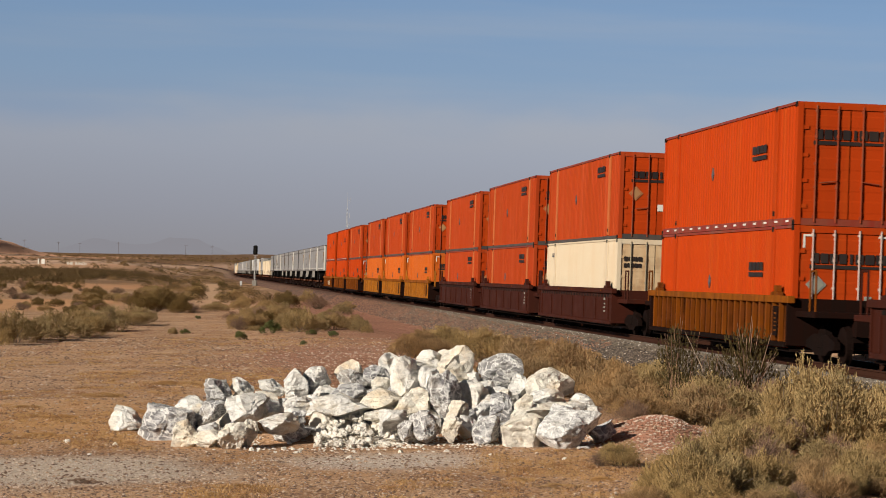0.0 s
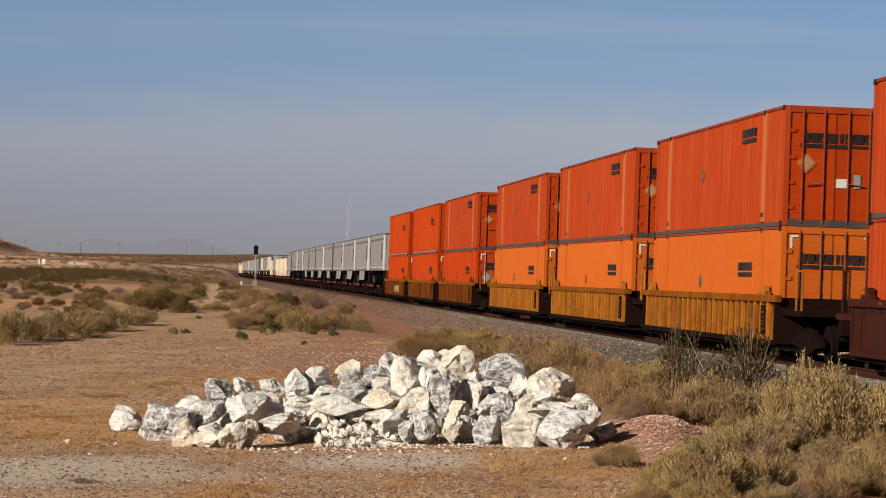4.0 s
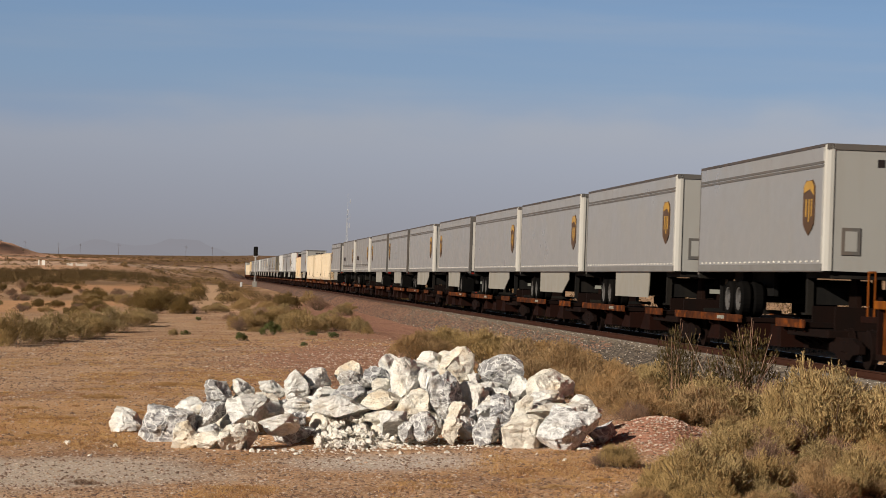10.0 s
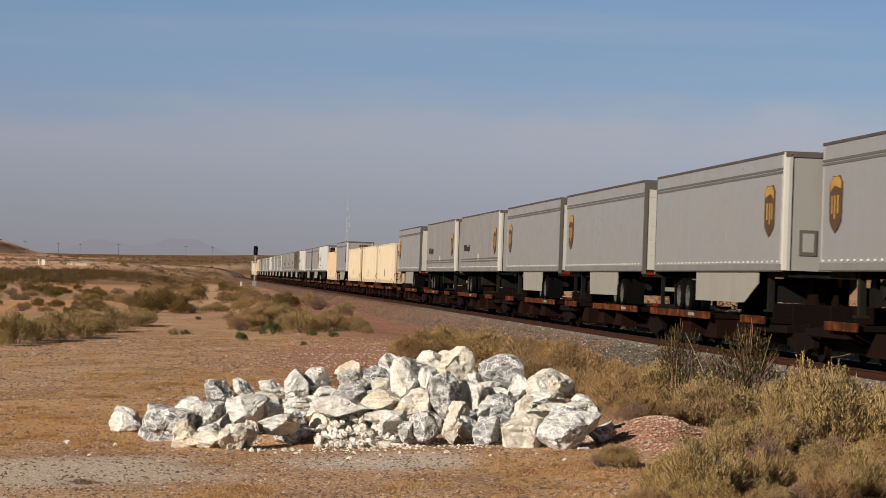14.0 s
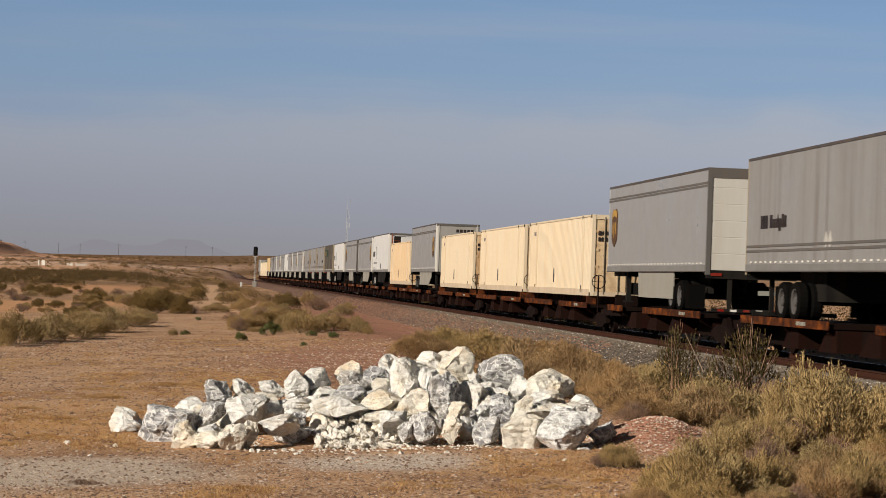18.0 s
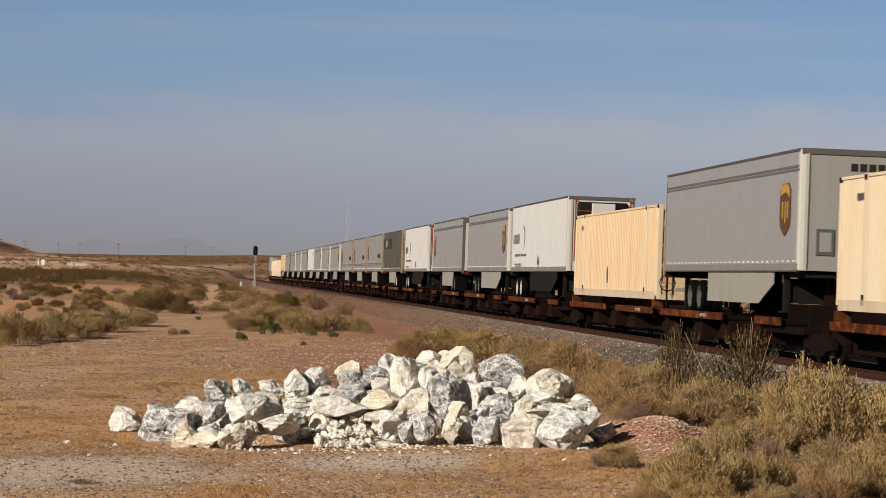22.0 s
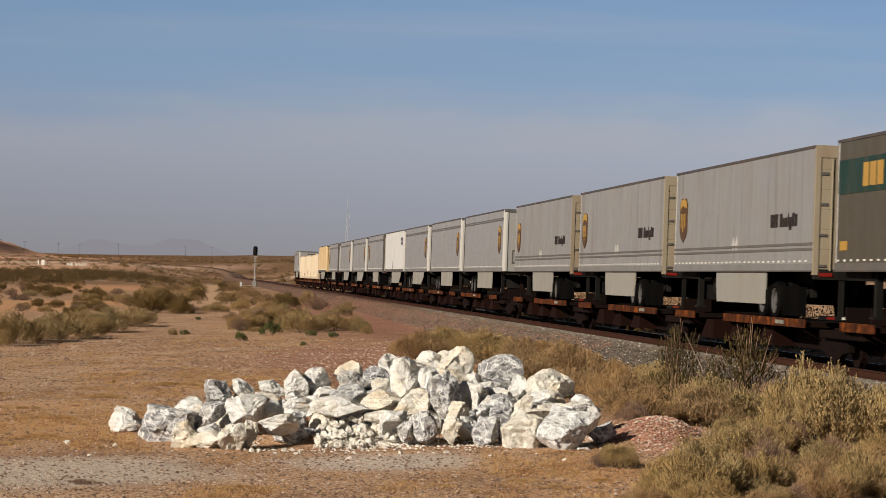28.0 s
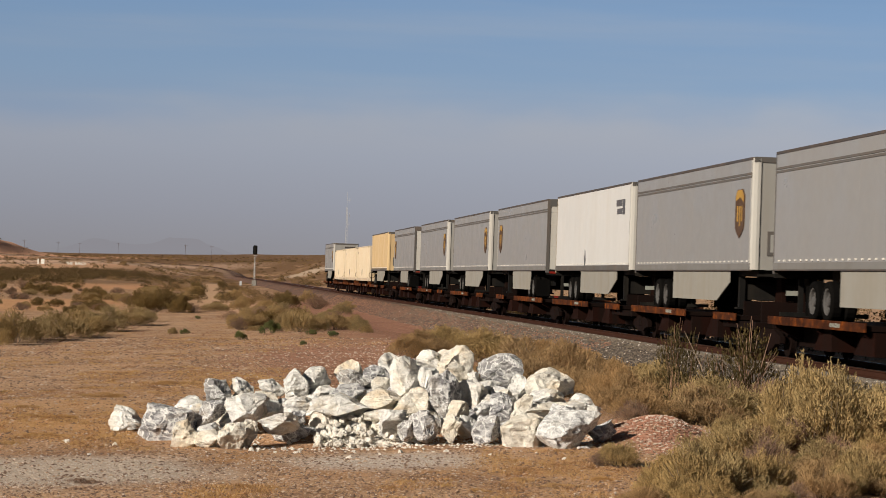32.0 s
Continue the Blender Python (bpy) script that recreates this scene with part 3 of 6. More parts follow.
    hill = steps((-430, -250, 9))
    xs = [-26 - 0.5 * 1.12 ** i * i for i in range(58, 0, -1)] + xs + [20 + 0.5 * 1.12 ** i * i for i in range(0, 58)]
    xs = sorted(v for v in xs if not -432 < v < -248) + []
    xs = sorted(xs + hill)
    ys = [-700, -400, -200, -100, -50, -20, 0, 10, 18] + steps((22, 62, 0.3), (62, 130, 0.9), (130, 330, 4), (330, 1000, 14), (1000, 2200, 22), (2200, 2500, 60), (2500, 6200, 160)) + [6200]
    verts = [(x, y, ground_z(x, y)) for y in ys for x in xs]
    w = len(xs)
    faces = [(j * w + i, j * w + i + 1, (j + 1) * w + i + 1, (j + 1) * w + i) for j in range(len(ys) - 1) for i in range(w - 1)]
    ob = soup("ground", verts, faces, M["ground"])
    ob.data.polygons.foreach_set("use_smooth", [True] * len(ob.data.polygons))
    tagged(ob, "tan desert floor of dirt, sand and scattered gravel", "ground", kind="structure")


build_ground()


# ---- track ----
def sweep(profile, ss):
    """A strip along the track: profile in (left offset, height)."""
    verts, faces = [], []
    k = len(profile)
    for s in ss:
        for d, z in profile:
            x, y, zz, _ = track_point(s, d)
            verts.append((x, y, zz + z))
    for j in range(len(ss) - 1):
        for i in range(k - 1):
            a = j * k + i
            faces.append((a, a + 1, a + k + 1, a + k))
    return verts, faces


TRACK_S = [-720, -500, -300, -200, -100] + steps((-60, 120, 2.5), (120, 980, 30), (980, 2600, 30)) + [2600]
railway = thing("railway_track", "single railway track on grey and red crushed-stone ballast", "track", kind="structure")


def build_track():
    prof = [(-4.2, -1.0), (-2.2, -0.27), (-1.6, -0.20), (1.6, -0.20), (2.2, -0.29), (3.6, -0.94), (4.6, -1.20)]
    v, f = sweep(prof, TRACK_S)
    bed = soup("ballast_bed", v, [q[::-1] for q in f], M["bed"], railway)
    bed["label"] = "bed of grey ballast"
    for d in (0.755, -0.755):
        web = [(d + 0.07, -0.185), (d + 0.07, -0.165), (d + 0.012, -0.14), (d + 0.012, -0.045), (d + 0.037, -0.035), (d + 0.037, -0.004),
               (d - 0.037, -0.004), (d - 0.037, -0.035), (d - 0.012, -0.045), (d - 0.012, -0.14), (d - 0.07, -0.165), (d - 0.07, -0.185)]
        v, f = sweep(web, TRACK_S)
        r = soup("rail", v, [q[::-1] for q in f], M["rail_steel"], railway)
        v, f = sweep([(d + 0.03, -0.004), (d + 0.025, 0.0), (d - 0.025, 0.0), (d - 0.03, -0.004)], TRACK_S)
        soup("running_surface", v, [q[::-1] for q in f], M["rail_head"], r)


build_track()


def backdrop_hills():
    """Far ridges behind the flat; their haze is painted on as a faint glow."""
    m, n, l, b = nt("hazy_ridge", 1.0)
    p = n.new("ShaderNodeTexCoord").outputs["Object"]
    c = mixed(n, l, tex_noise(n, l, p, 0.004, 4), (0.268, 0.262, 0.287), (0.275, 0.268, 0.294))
    # no lit colour: the haze tone comes from emission alone
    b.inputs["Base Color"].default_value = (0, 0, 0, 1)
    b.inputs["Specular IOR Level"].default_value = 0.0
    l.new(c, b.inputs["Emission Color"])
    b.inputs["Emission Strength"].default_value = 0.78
    for name, dist, h, base, seed, lift in (("far_ridge", 4900, 46, -8, 2.0, 0.0), ("near_ridge", 4700, 20, -8, 9.0, 0.3)):
        verts, faces = [], []
        xs = [-1500 + 12 * i for i in range(250)]
        for i, x in enumerate(xs):
            bump = math.exp(-((x + 534) / 85) ** 2) + math.exp(-((x + 707) / 80) ** 2) * 0.8 + math.exp(-((x + 320) / 160) ** 2) * 0.2
            if seed > 5:
                bump = 0.5 * math.exp(-((x + 700) / 260) ** 2) + 0.35 * math.exp(-((x + 470) / 160) ** 2)
            t = bump * (1 + 0.22 * noise.noise((x * 0.02, seed, 0)) + 0.1 * noise.noise((x * 0.09, seed, 0)))
            verts += [(x, dist, base), (x, dist + 60, base + 3 + h * 0.92 * t), (x, dist + 200, base)]
        for i in range(len(xs) - 1):
            a = 3 * i
            faces += [(a, a + 3, a + 4, a + 1), (a + 1, a + 4, a + 5, a + 2)]
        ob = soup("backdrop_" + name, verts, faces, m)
        tagged(ob, "hazy grey desert mountains on the horizon", "mountains", kind="structure")


backdrop_hills()


# ---- the train ----
LEN, WID, HIGH = 16.15, 2.59, 2.90


def corrugated(bm, side, y0, y1, z0, z1, pitch, depth):
    """A pressed side wall with upright grooves, facing x = side."""
    x = side * WID / 2
    ys = []
    n = max(1, round((y1 - y0) / pitch))
    p = (y1 - y0) / n
    for i in range(n):
        a = y0 + i * p
        ys += [(a, 0), (a + p * 0.55, 0), (a + p * 0.65, 1), (a + p * 0.9, 1)]
    ys.append((y1, 0))
    row = [(bm.verts.new((x - side * depth * k, y, z0)), bm.verts.new((x - side * depth * k, y, z1))) for y, k in ys]
    for a, b in zip(row, row[1:]):
        bm.faces.new((a[0], b[0], b[1], a[1]) if side > 0 else (a[0], a[1], b[1], b[0]))


def bars(parent, name, mat, x, y, z, w, h, rows, side=-1, end=False, label=""):
    """Unreadable writing as bars: rows of (start, width, thickness) shares of the block, from its top."""
    bm = bmesh.new()
    for a, b, lo, hi in rows:
        if end:
            box(bm, x + a * w, x + b * w, y - 0.006, y + 0.001, z + lo * h, z + hi * h)
        else:
            box(bm, min(x, x + side * 0.006), max(x, x + side * 0.006), y + a * w, y + b * w, z + lo * h, z + hi * h)
    return part(name, bm, M[mat], parent, label)


WORD = [(0.0, 0.20, 0.45, 1.0), (0.24, 0.46, 0.45, 1.0), (0.50, 0.72, 0.45, 1.0), (0.76, 1.0, 0.45, 1.0), (0.0, 1.0, 0.0, 0.3)]


def door_tapes(e, x):
    """White reflective tape in the top corners and along the sill of the doors."""
    tape = bmesh.new()
    box(tape, 0.0, 0.30, 0.010, 0.016, -0.05, 0.0)
    box(tape, 0.0, 0.05, 0.010, 0.016, -0.32, -0.05)
    t1 = part("corner_tape", tape, M["decal_white"], e, "white reflective corner tape")
    t1.location = (-x + 0.24, 0.012, HIGH - 0.20)
    again(t1, x - 0.24, 0.034, HIGH - 0.20, math.pi)
    t2 = part("sill_tape", boxed(0.0, 0.30, 0.010, 0.016, 0.0, 0.045), M["decal_white"], e, "white reflective tape")
    t2.location = (-x + 0.24, 0.012, 0.20)
    for dx in (-0.32, 0.20, 0.72):
        again(t2, dx, 0.012, 0.20)


def container(name, body, post, rail, door, label, ribbed, logo, placard, dashes, rod_mat="rod"):
    """A 53-foot box with its doors at y = 0."""
    e = thing(name, label, "container", "containers on the train")
    x = WID / 2
    for side in (-1, 1):
        bm = bmesh.new()
        for a, b in ((0.14, 1.9), (2.18, LEN - 2.25), (LEN - 1.96, LEN - 0.14)):
            corrugated(bm, side * 0.985, a, b, 0.09, HIGH - 0.06, 0.30 if ribbed else 0.19, 0.032 if ribbed else 0.014)
        part("side_wall", bm, M[body], e)
    p = part("corner_post", boxed(-0.08, 0.08, 0, 0.16, 0.0, HIGH, bevel=0.012), M[post if post != "orange_post" else body], e)
    p.location = (-x + 0.08, 0, 0)
    for dx, dy in ((x - 0.08, 0), (-x + 0.08, LEN - 0.16), (x - 0.08, LEN - 0.16)):
        again(p, dx, dy)
    p = part("lifting_post", boxed(-0.035, 0.035, -0.12, 0.20, 0.12, HIGH + 0.012, bevel=0.008), M[post], e, "post under a lifting casting")
    p.location = (-x + 0.03, 1.995, 0)
    for dx, dy in ((x - 0.03, 1.995), (-x + 0.03, LEN - 2.145), (x - 0.03, LEN - 2.145)):
        again(p, dx, dy)
    cast = part("lifting_casting", boxed(-0.012, 0.012, -0.09, 0.09, -0.06, 0.06, bevel=0.006), M["black"], e, "dark lifting casting")
    cast.location = (-x - 0.002, 2.03, HIGH - 0.07)
    for dx in (-x - 0.002, x + 0.002):
        for dy, dz in ((2.03, HIGH - 0.07), (LEN - 2.10, HIGH - 0.07), (2.03, 0.30), (LEN - 2.10, 0.30), (0.09, 0.06), (LEN - 0.09, 0.06), (0.09, HIGH - 0.06), (LEN - 0.09, HIGH - 0.06)):
            if (dx, dy, dz) != (-x - 0.002, 2.03, HIGH - 0.07):
                again(cast, dx, dy, dz)
    p = part("top_rail", boxed(-0.05, 0.05, 0.16, LEN - 0.16, HIGH - 0.065, HIGH), M["red_rail" if body.startswith("orange") else body], e)
    p.location = (-x + 0.045, 0, 0)
    again(p, x - 0.045)
    p = part("bottom_rail", boxed(-0.05, 0.05, 0.16, LEN - 0.16, 0.0, 0.10 if rail == "rail_dark" else 0.24 if rail == "cream_rail" else 0.17), M[rail], e)
    p.location = (-x + 0.045, 0, 0)
    again(p, x - 0.045)
    part("roof", boxed(-x + 0.1, x - 0.1, 0.05, LEN - 0.05, HIGH - 0.06, HIGH - 0.01), M[body], e)
    part("floor_pan", boxed(-x + 0.1, x - 0.1, 0.05, LEN - 0.05, 0.05, 0.14), M["black"], e)
    part("front_wall", boxed(-x + 0.16, x - 0.16, LEN - 0.08, LEN - 0.04, 0.05, HIGH - 0.05), M[body], e)
    part("door_header", boxed(-x + 0.16, x - 0.16, 0.01, 0.12, HIGH - 0.16, HIGH), M[body], e)
    part("door_sill", boxed(-x + 0.16, x - 0.16, 0.01, 0.12, 0.0, 0.16), M[rail], e)
    for k in (-1, 1):
        a, b = sorted((k * 0.012, k * (x - 0.165)))
        bm = bmesh.new()
        zs = [(0.165, 0.040)]
        for i in range(5):
            z = 0.30 + i * 0.50
            zs += [(z, 0.040), (z + 0.04, 0.034), (z + 0.27, 0.034), (z + 0.31, 0.040)]
        zs.append((HIGH - 0.165, 0.040))
        row = [(bm.verts.new((a, dy, z)), bm.verts.new((b, dy, z))) for z, dy in zs]
        for u, v in zip(row, row[1:]):
            bm.faces.new((u[0], u[1], v[1], v[0]))
        d = part("door", bm, M[door], e)
        for u in (0.30, 0.82):
            bm = bmesh.new()
            rod(bm, (k * u, 0.0, 0.08), (k * u, 0.0, HIGH - 0.08), 0.02)
            for z in (0.2, 0.9, 1.45, 2.1, HIGH - 0.2):
                box(bm, k * u - 0.04, k * u + 0.04, 0.004, 0.05, z - 0.03, z + 0.03)
            part("lock_rod", bm, M[rod_mat], d)
        bm = bmesh.new()
        rod(bm, (k * 0.30, -0.02, 1.05), (k * 0.72, -0.02, 1.0), 0.016)
        part("door_handle", bm, M[rod_mat], d)
        hg = part("hinge", boxed(-0.07, 0.07, 0.01, 0.05, -0.045, 0.045), M[door], d)
        hg.location = (k * (x - 0.22), 0, 0.45)
        for z in (1.05, 1.65, 2.3):
            again(hg, k * (x - 0.22), 0, z)
    if logo:
        bars(e, "lettering", "ink", -x, 3.0, HIGH - (0.72 if rail == "rail_dark" else 1.22), 1.5, 0.36, WORD, label="black block of lettering")
        bars(e, "lettering", "ink", x, LEN - 4.1, HIGH - 0.78, 1.5, 0.42, WORD, side=1, label="black block of lettering")
        big = [(0.0, 0.10, 0.35, 1.0), (0.12, 0.22, 0.35, 1.0), (0.24, 0.34, 0.35, 1.0), (0.36, 0.46, 0.35, 1.0), (0.50, 0.54, 0.35, 1.0), (0.57, 0.68, 0.35, 1.0),
               (0.70, 0.82, 0.35, 1.0), (0.84, 0.98, 0.35, 1.0), (-0.02, 0.60, 0.0, 0.25), (0.64, 1.0, 0.05, 0.22)]
        bars(e, "lettering", "ink", -0.85, 0.016, HIGH - 1.0, 1.85, 0.36, big, end=True, label="large black lettering on the doors")
    else:
        code = [(0.0, 0.2, 0.6, 1.0), (0.26, 0.46, 0.6, 1.0), (0.52, 0.72, 0.6, 1.0), (0.78, 0.98, 0.6, 1.0), (0.0, 0.15, 0, 0.4), (0.2, 0.34, 0, 0.4), (0.4, 0.55, 0, 0.4), (0.6, 0.75, 0, 0.4), (0.8, 0.95, 0, 0.4)]
        bars(e, "lettering", "ink", -1.05, 0.016, HIGH - 0.95, 0.62, 0.36, code, end=True)
        bars(e, "lettering", "ink_grey", -x, LEN - 2.0, HIGH - 0.55, 0.55, 0.16, [(0.0, 0.25, 0, 1), (0.4, 0.55, 0, 1), (0.7, 1.0, 0, 1)])
        for y in (8.9,):
            bm = bmesh.new()
            prism(bm, [(y, 0.45), (y + 0.10, 0.72), (y, 1.0), (y - 0.10, 0.72)], -x - 0.012, -x + 0.02)
            part("tie_down_pocket", bm, M["ink_grey"], e)
    if not logo:
        return e
    if not ribbed:
        door_tapes(e, x)
    bm = bmesh.new()
    prism(bm, [(9.2, 1.36), (9.32, 1.53), (9.2, 1.72), (9.08, 1.53)], -x - 0.008, -x + 0.02)
    part("small_sign", bm, M["ink_grey"], e)
    if placard:
        for r, mt, dp in ((0.24, "placard", 0.0), (0.205, door, 0.004), (0.185, "placard", 0.008)) if ribbed else ((0.25, "decal_grey", 0.0), (0.215, "rail_grey", 0.004), (0.20, "decal_grey", 0.008)):
            bm = bmesh.new()
            q = [bm.verts.new((-0.72 + r * cx, 0.014 - dp, 1.52 + r * cz)) for cx, cz in ((-1, 0), (0, -1), (1, 0), (0, 1))]
            bm.faces.new(q)
            part("diamond_placard", bm, M[mt], e)
        part("sticker", boxed(0.02, 0.30, 0.008, 0.02, 0.95, 1.17), M["decal_white"], e)
        part("sticker", boxed(0.45, 0.62, 0.008, 0.02, 0.95, 1.28), M["decal_grey"], e)
    if dashes:
        for k in range(14):
            y = 0.5 + k * 1.12
            d = part("reflector", boxed(-x - 0.012, -x - 0.004, y, y + 0.30, 0.07, 0.12), M["decal_white"], e)
    return e


CT = {
    "o": container("shipping_container", "orange", "orange", "orange", "orange", "orange 53-foot container with dark lettering on its doors", False, True, True, False, "rod_pale"),
    "f": container("shipping_container", "orange_faded", "orange_post", "rail_dark", "orange", "faded orange container with pale upright posts", True, True, True, False),
    "l": container("shipping_container", "orange_light", "orange_light", "orange_light", "orange_light", "light orange container with smooth sides", False, True, False, False),
    "r": container("shipping_container", "orange", "orange", "red_rail", "orange", "bright orange container with white reflector dashes", True, True, False, True),
    "w": container("shipping_container", "cream", "cream", "cream_rail", "cream_door", "cream container with rust-marked doors", False, False, False, False, "roller"),
    "v": container("shipping_container", "cream", "cream", "cream_rail", "cream_door", "cream container with ribbed sides", True, False, False, False, "roller"),
    "W": container("shipping_container", "cream_worn", "cream", "cream_rail", "cream_door", "cream container with brown rust streaks", True, False, False, False, "roller"),
}


def wheel_pair(parent, y):
    bm = bmesh.new()
    for k in (-1, 1):
        rod(bm, (k * 0.69, y, 0.425), (k * 0.80, y, 0.425), 0.425, 20)
        rod(bm, (k * 0.665, y, 0.425), (k * 0.69, y, 0.425), 0.455, 20)
        rod(bm, (k * 0.80, y, 0.425), (k * 1.0, y, 0.425), 0.10, 10)
    rod(bm, (-0.68, y, 0.425), (0.68, y, 0.425), 0.08, 8)
    return part("wheel_set", bm, M["rust_shade"], parent)


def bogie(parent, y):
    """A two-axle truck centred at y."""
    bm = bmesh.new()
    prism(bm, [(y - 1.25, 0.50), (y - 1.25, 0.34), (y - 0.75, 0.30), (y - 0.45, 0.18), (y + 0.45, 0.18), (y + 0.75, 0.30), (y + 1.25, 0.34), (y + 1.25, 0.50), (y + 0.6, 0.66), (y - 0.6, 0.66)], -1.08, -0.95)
    f = part("bogie_side_frame", bm, M["rust_shade"], parent)
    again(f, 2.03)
    part("bogie_bolster", boxed(-1.1, 1.1, y - 0.2, y + 0.2, 0.34, 0.60, bevel=0.02), M["rust_shade"], parent)
    bm = bmesh.new()
    for dy in (-0.16, 0, 0.16):
        rod(bm, (-1.02, y + dy, 0.24), (-1.02, y + dy, 0.5), 0.06, 8)
    part("bogie_springs", bm, M["rust"], parent)
    wheel_pair(parent, y - 0.88)
    wheel_pair(parent, y + 0.88)


def well_car(colour, label, ribs):
    """One unit of a well car; its well runs from y = -0.35 to 16.5, a bogie under its near end."""
    e = thing("well_car", label, "railcar", "well cars of the train")
    mat = M[colour]
    y0, y1 = -0.35, LEN + 0.35
    for k in (-1, 1):
        xo, xi = k * (1.40 if ribs else 1.46), k * (1.36 if ribs else 1.41)
        bm = boxed(min(xo, xi), max(xo, xi), y0, y1, 0.40, 1.36)
        part("side_plate", bm, M["well_bright_plate" if colour == "well_bright" else "well_plate"] if ribs else mat, e)
        part("top_chord", boxed(min(k * 1.36, k * 1.54), max(k * 1.36, k * 1.54), y0 - 0.25, y1 + 0.25, 1.33, 1.50, bevel=0.012), M["well_chord"] if ribs else mat, e)
        # on ribbed cars the shade along the foot is put into the chord's colour
        part("bottom_chord", boxed(min(k * 1.30, k * 1.54), max(k * 1.30, k * 1.54), y0, y1, 0.30, 0.42, bevel=0.012), M["rust_mid_shade"] if ribs else mat, e)
        if ribs:
            r = part("rib", boxed(-0.065, 0.05, -0.05, 0.05, 0.42, 1.33, bevel=0.01), mat, e)
            r.location = (k * 1.46, 0.25, 0)
            for i in range(1, 24):
                again(r, k * 1.46, 0.25 + i * 0.68)
        else:
            r = part("slot", boxed(-0.006, 0.006, -0.13, 0.13, 1.20, 1.29), M["black"], e)
            r.location = (k * 1.463, 0.5, 0)
            for i in range(1, 26):
                again(r, k * 1.463, 0.5 + i * 0.61)
            for i in range(7):
                r = part("rib", boxed(-0.02, 0.02, -0.04, 0.04, 0.42, 1.18), mat, e)
                r.location = (k * 1.48, 0.3 + i * 2.6, 0)
        for y in (0.6, LEN - 0.9):
            bm = bmesh.new()
            prism(bm, [(y, 1.5), (y + 0.75, 1.5), (y + 0.72, 1.57), (y + 0.42, 1.60), (y + 0.40, 1.74), (y + 0.17, 1.74), (y + 0.15, 1.60), (y, 1.57)], min(k * 1.35, k * 1.48), max(k * 1.35, k * 1.48))
            part("corner_guide", bm, mat, e)
        if ribs:
            q = part("stencil_panel", boxed(min(k * 1.40, k * 1.535), max(k * 1.40, k * 1.535), 0.36, 0.82, 0.55, 1.25), M["rust_mid_shade"], e, "dark stencil panel")
            bars(q, "lettering", "well_chord", k * 1.535, 0.46, 0.66, 0.24, 0.44, [(0.0, 0.8, 0.0, 0.08), (0.1, 0.9, 0.26, 0.32), (0.0, 0.7, 0.46, 0.52), (0.2, 0.8, 0.66, 0.72), (0.1, 0.9, 0.90, 1.0)], side=k)
        else:
            for i in range(5):
                c = part("chord_marker", boxed(min(k * 1.538, k * 1.548), max(k * 1.538, k * 1.548), 1.4 + 3.2 * i, 1.62 + 3.2 * i, 1.39, 1.45), M["well_yellow"], e)
            bars(e, "lettering", "decal_grey", k * 1.462, 1.0, 0.70, 0.35, 0.5, [(0.0, 0.9, 0, 0.12), (0.2, 1.0, 0.25, 0.36), (0.0, 0.8, 0.5, 0.6), (0.1, 0.9, 0.8, 0.95)], side=k)
    part("well_floor", boxed(-1.38, 1.38, y0, y1, 0.20, 0.262), M["rust_shade"], e)
    for ya, yb in ((y0 - 2.05, y0), (y1, y1 + 2.05)):
        bm = boxed(-1.30, 1.30, ya + 0.25, yb, 1.02, 1.16, bevel=0.015)
        box(bm, -1.5, 1.5, min(ya, yb) + (1.95 if yb == y0 else 0.02), min(ya, yb) + (2.05 if yb == y0 else 0.12), 0.35, 1.45)
        box(bm, -0.35, 0.35, ya + 0.1, yb, 0.62, 1.02)
        # on ribbed cars the platform's colour holds the shade of the end gap
        part("end_platform", bm, M["rust_brown_shade"] if ribs else mat, e)
        for k in (-1, 1):
            yy = ya + 0.35 if yb == y0 else yb - 0.85
            bm = bmesh.new()
            rod(bm, (k * 1.25, yy, 1.1), (k * 1.25, yy, 2.1), 0.025, 6)
            rod(bm, (k * 1.25, yy + 0.5, 1.1), (k * 1.25, yy + 0.5, 2.1), 0.025, 6)
            rod(bm, (k * 1.25, yy - 0.01, 2.08), (k * 1.25, yy + 0.51, 2.08), 0.025, 6)
            part("grab_rail", bm, mat, e)
    bogie(e, y0 - 1.55)
    return e


WELLS = {
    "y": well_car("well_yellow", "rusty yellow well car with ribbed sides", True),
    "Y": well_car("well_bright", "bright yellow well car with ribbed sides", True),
    "b": well_car("well_brown", "dark brown well car with smooth sides", False),
}


def lathe(bm, profile, y, z, n=24):
    """One closed ring of revolution about the x axis; profile in (x, radius)."""
    rows = []
    for px, r in profile:
        rows.append([bm.verts.new((px, y + r * math.cos(6.28319 * i / n), z + r * math.sin(6.28319 * i / n))) for i in range(n)])
    for a, b in zip(rows, rows[1:]):
        for i in range(n):
            bm.faces.new((a[i], a[(i + 1) % n], b[(i + 1) % n], b[i]))
    bmesh.ops.recalc_face_normals(bm, faces=bm.faces)
    return bm


def wheel_part(parent, x, y, z, rim="rim_dull"):
    """Twin tyres on the end of an axle, with a recessed rim."""
    s = 1 if x > 0 else -1
    w = None
    for a in (0.0, 0.33):
        o = x - s * a
        bm = lathe(bmesh.new(), [(o - s * 0.03, 0.29), (o, 0.33), (o - s * 0.005, 0.43), (o - s * 0.05, 0.46), (o - s * 0.23, 0.46), (o - s * 0.275, 0.43), (o - s * 0.28, 0.33), (o - s * 0.25, 0.29)], y, z)
        t = part("tyre", bm, M["rubber"], parent)
        w = w or t
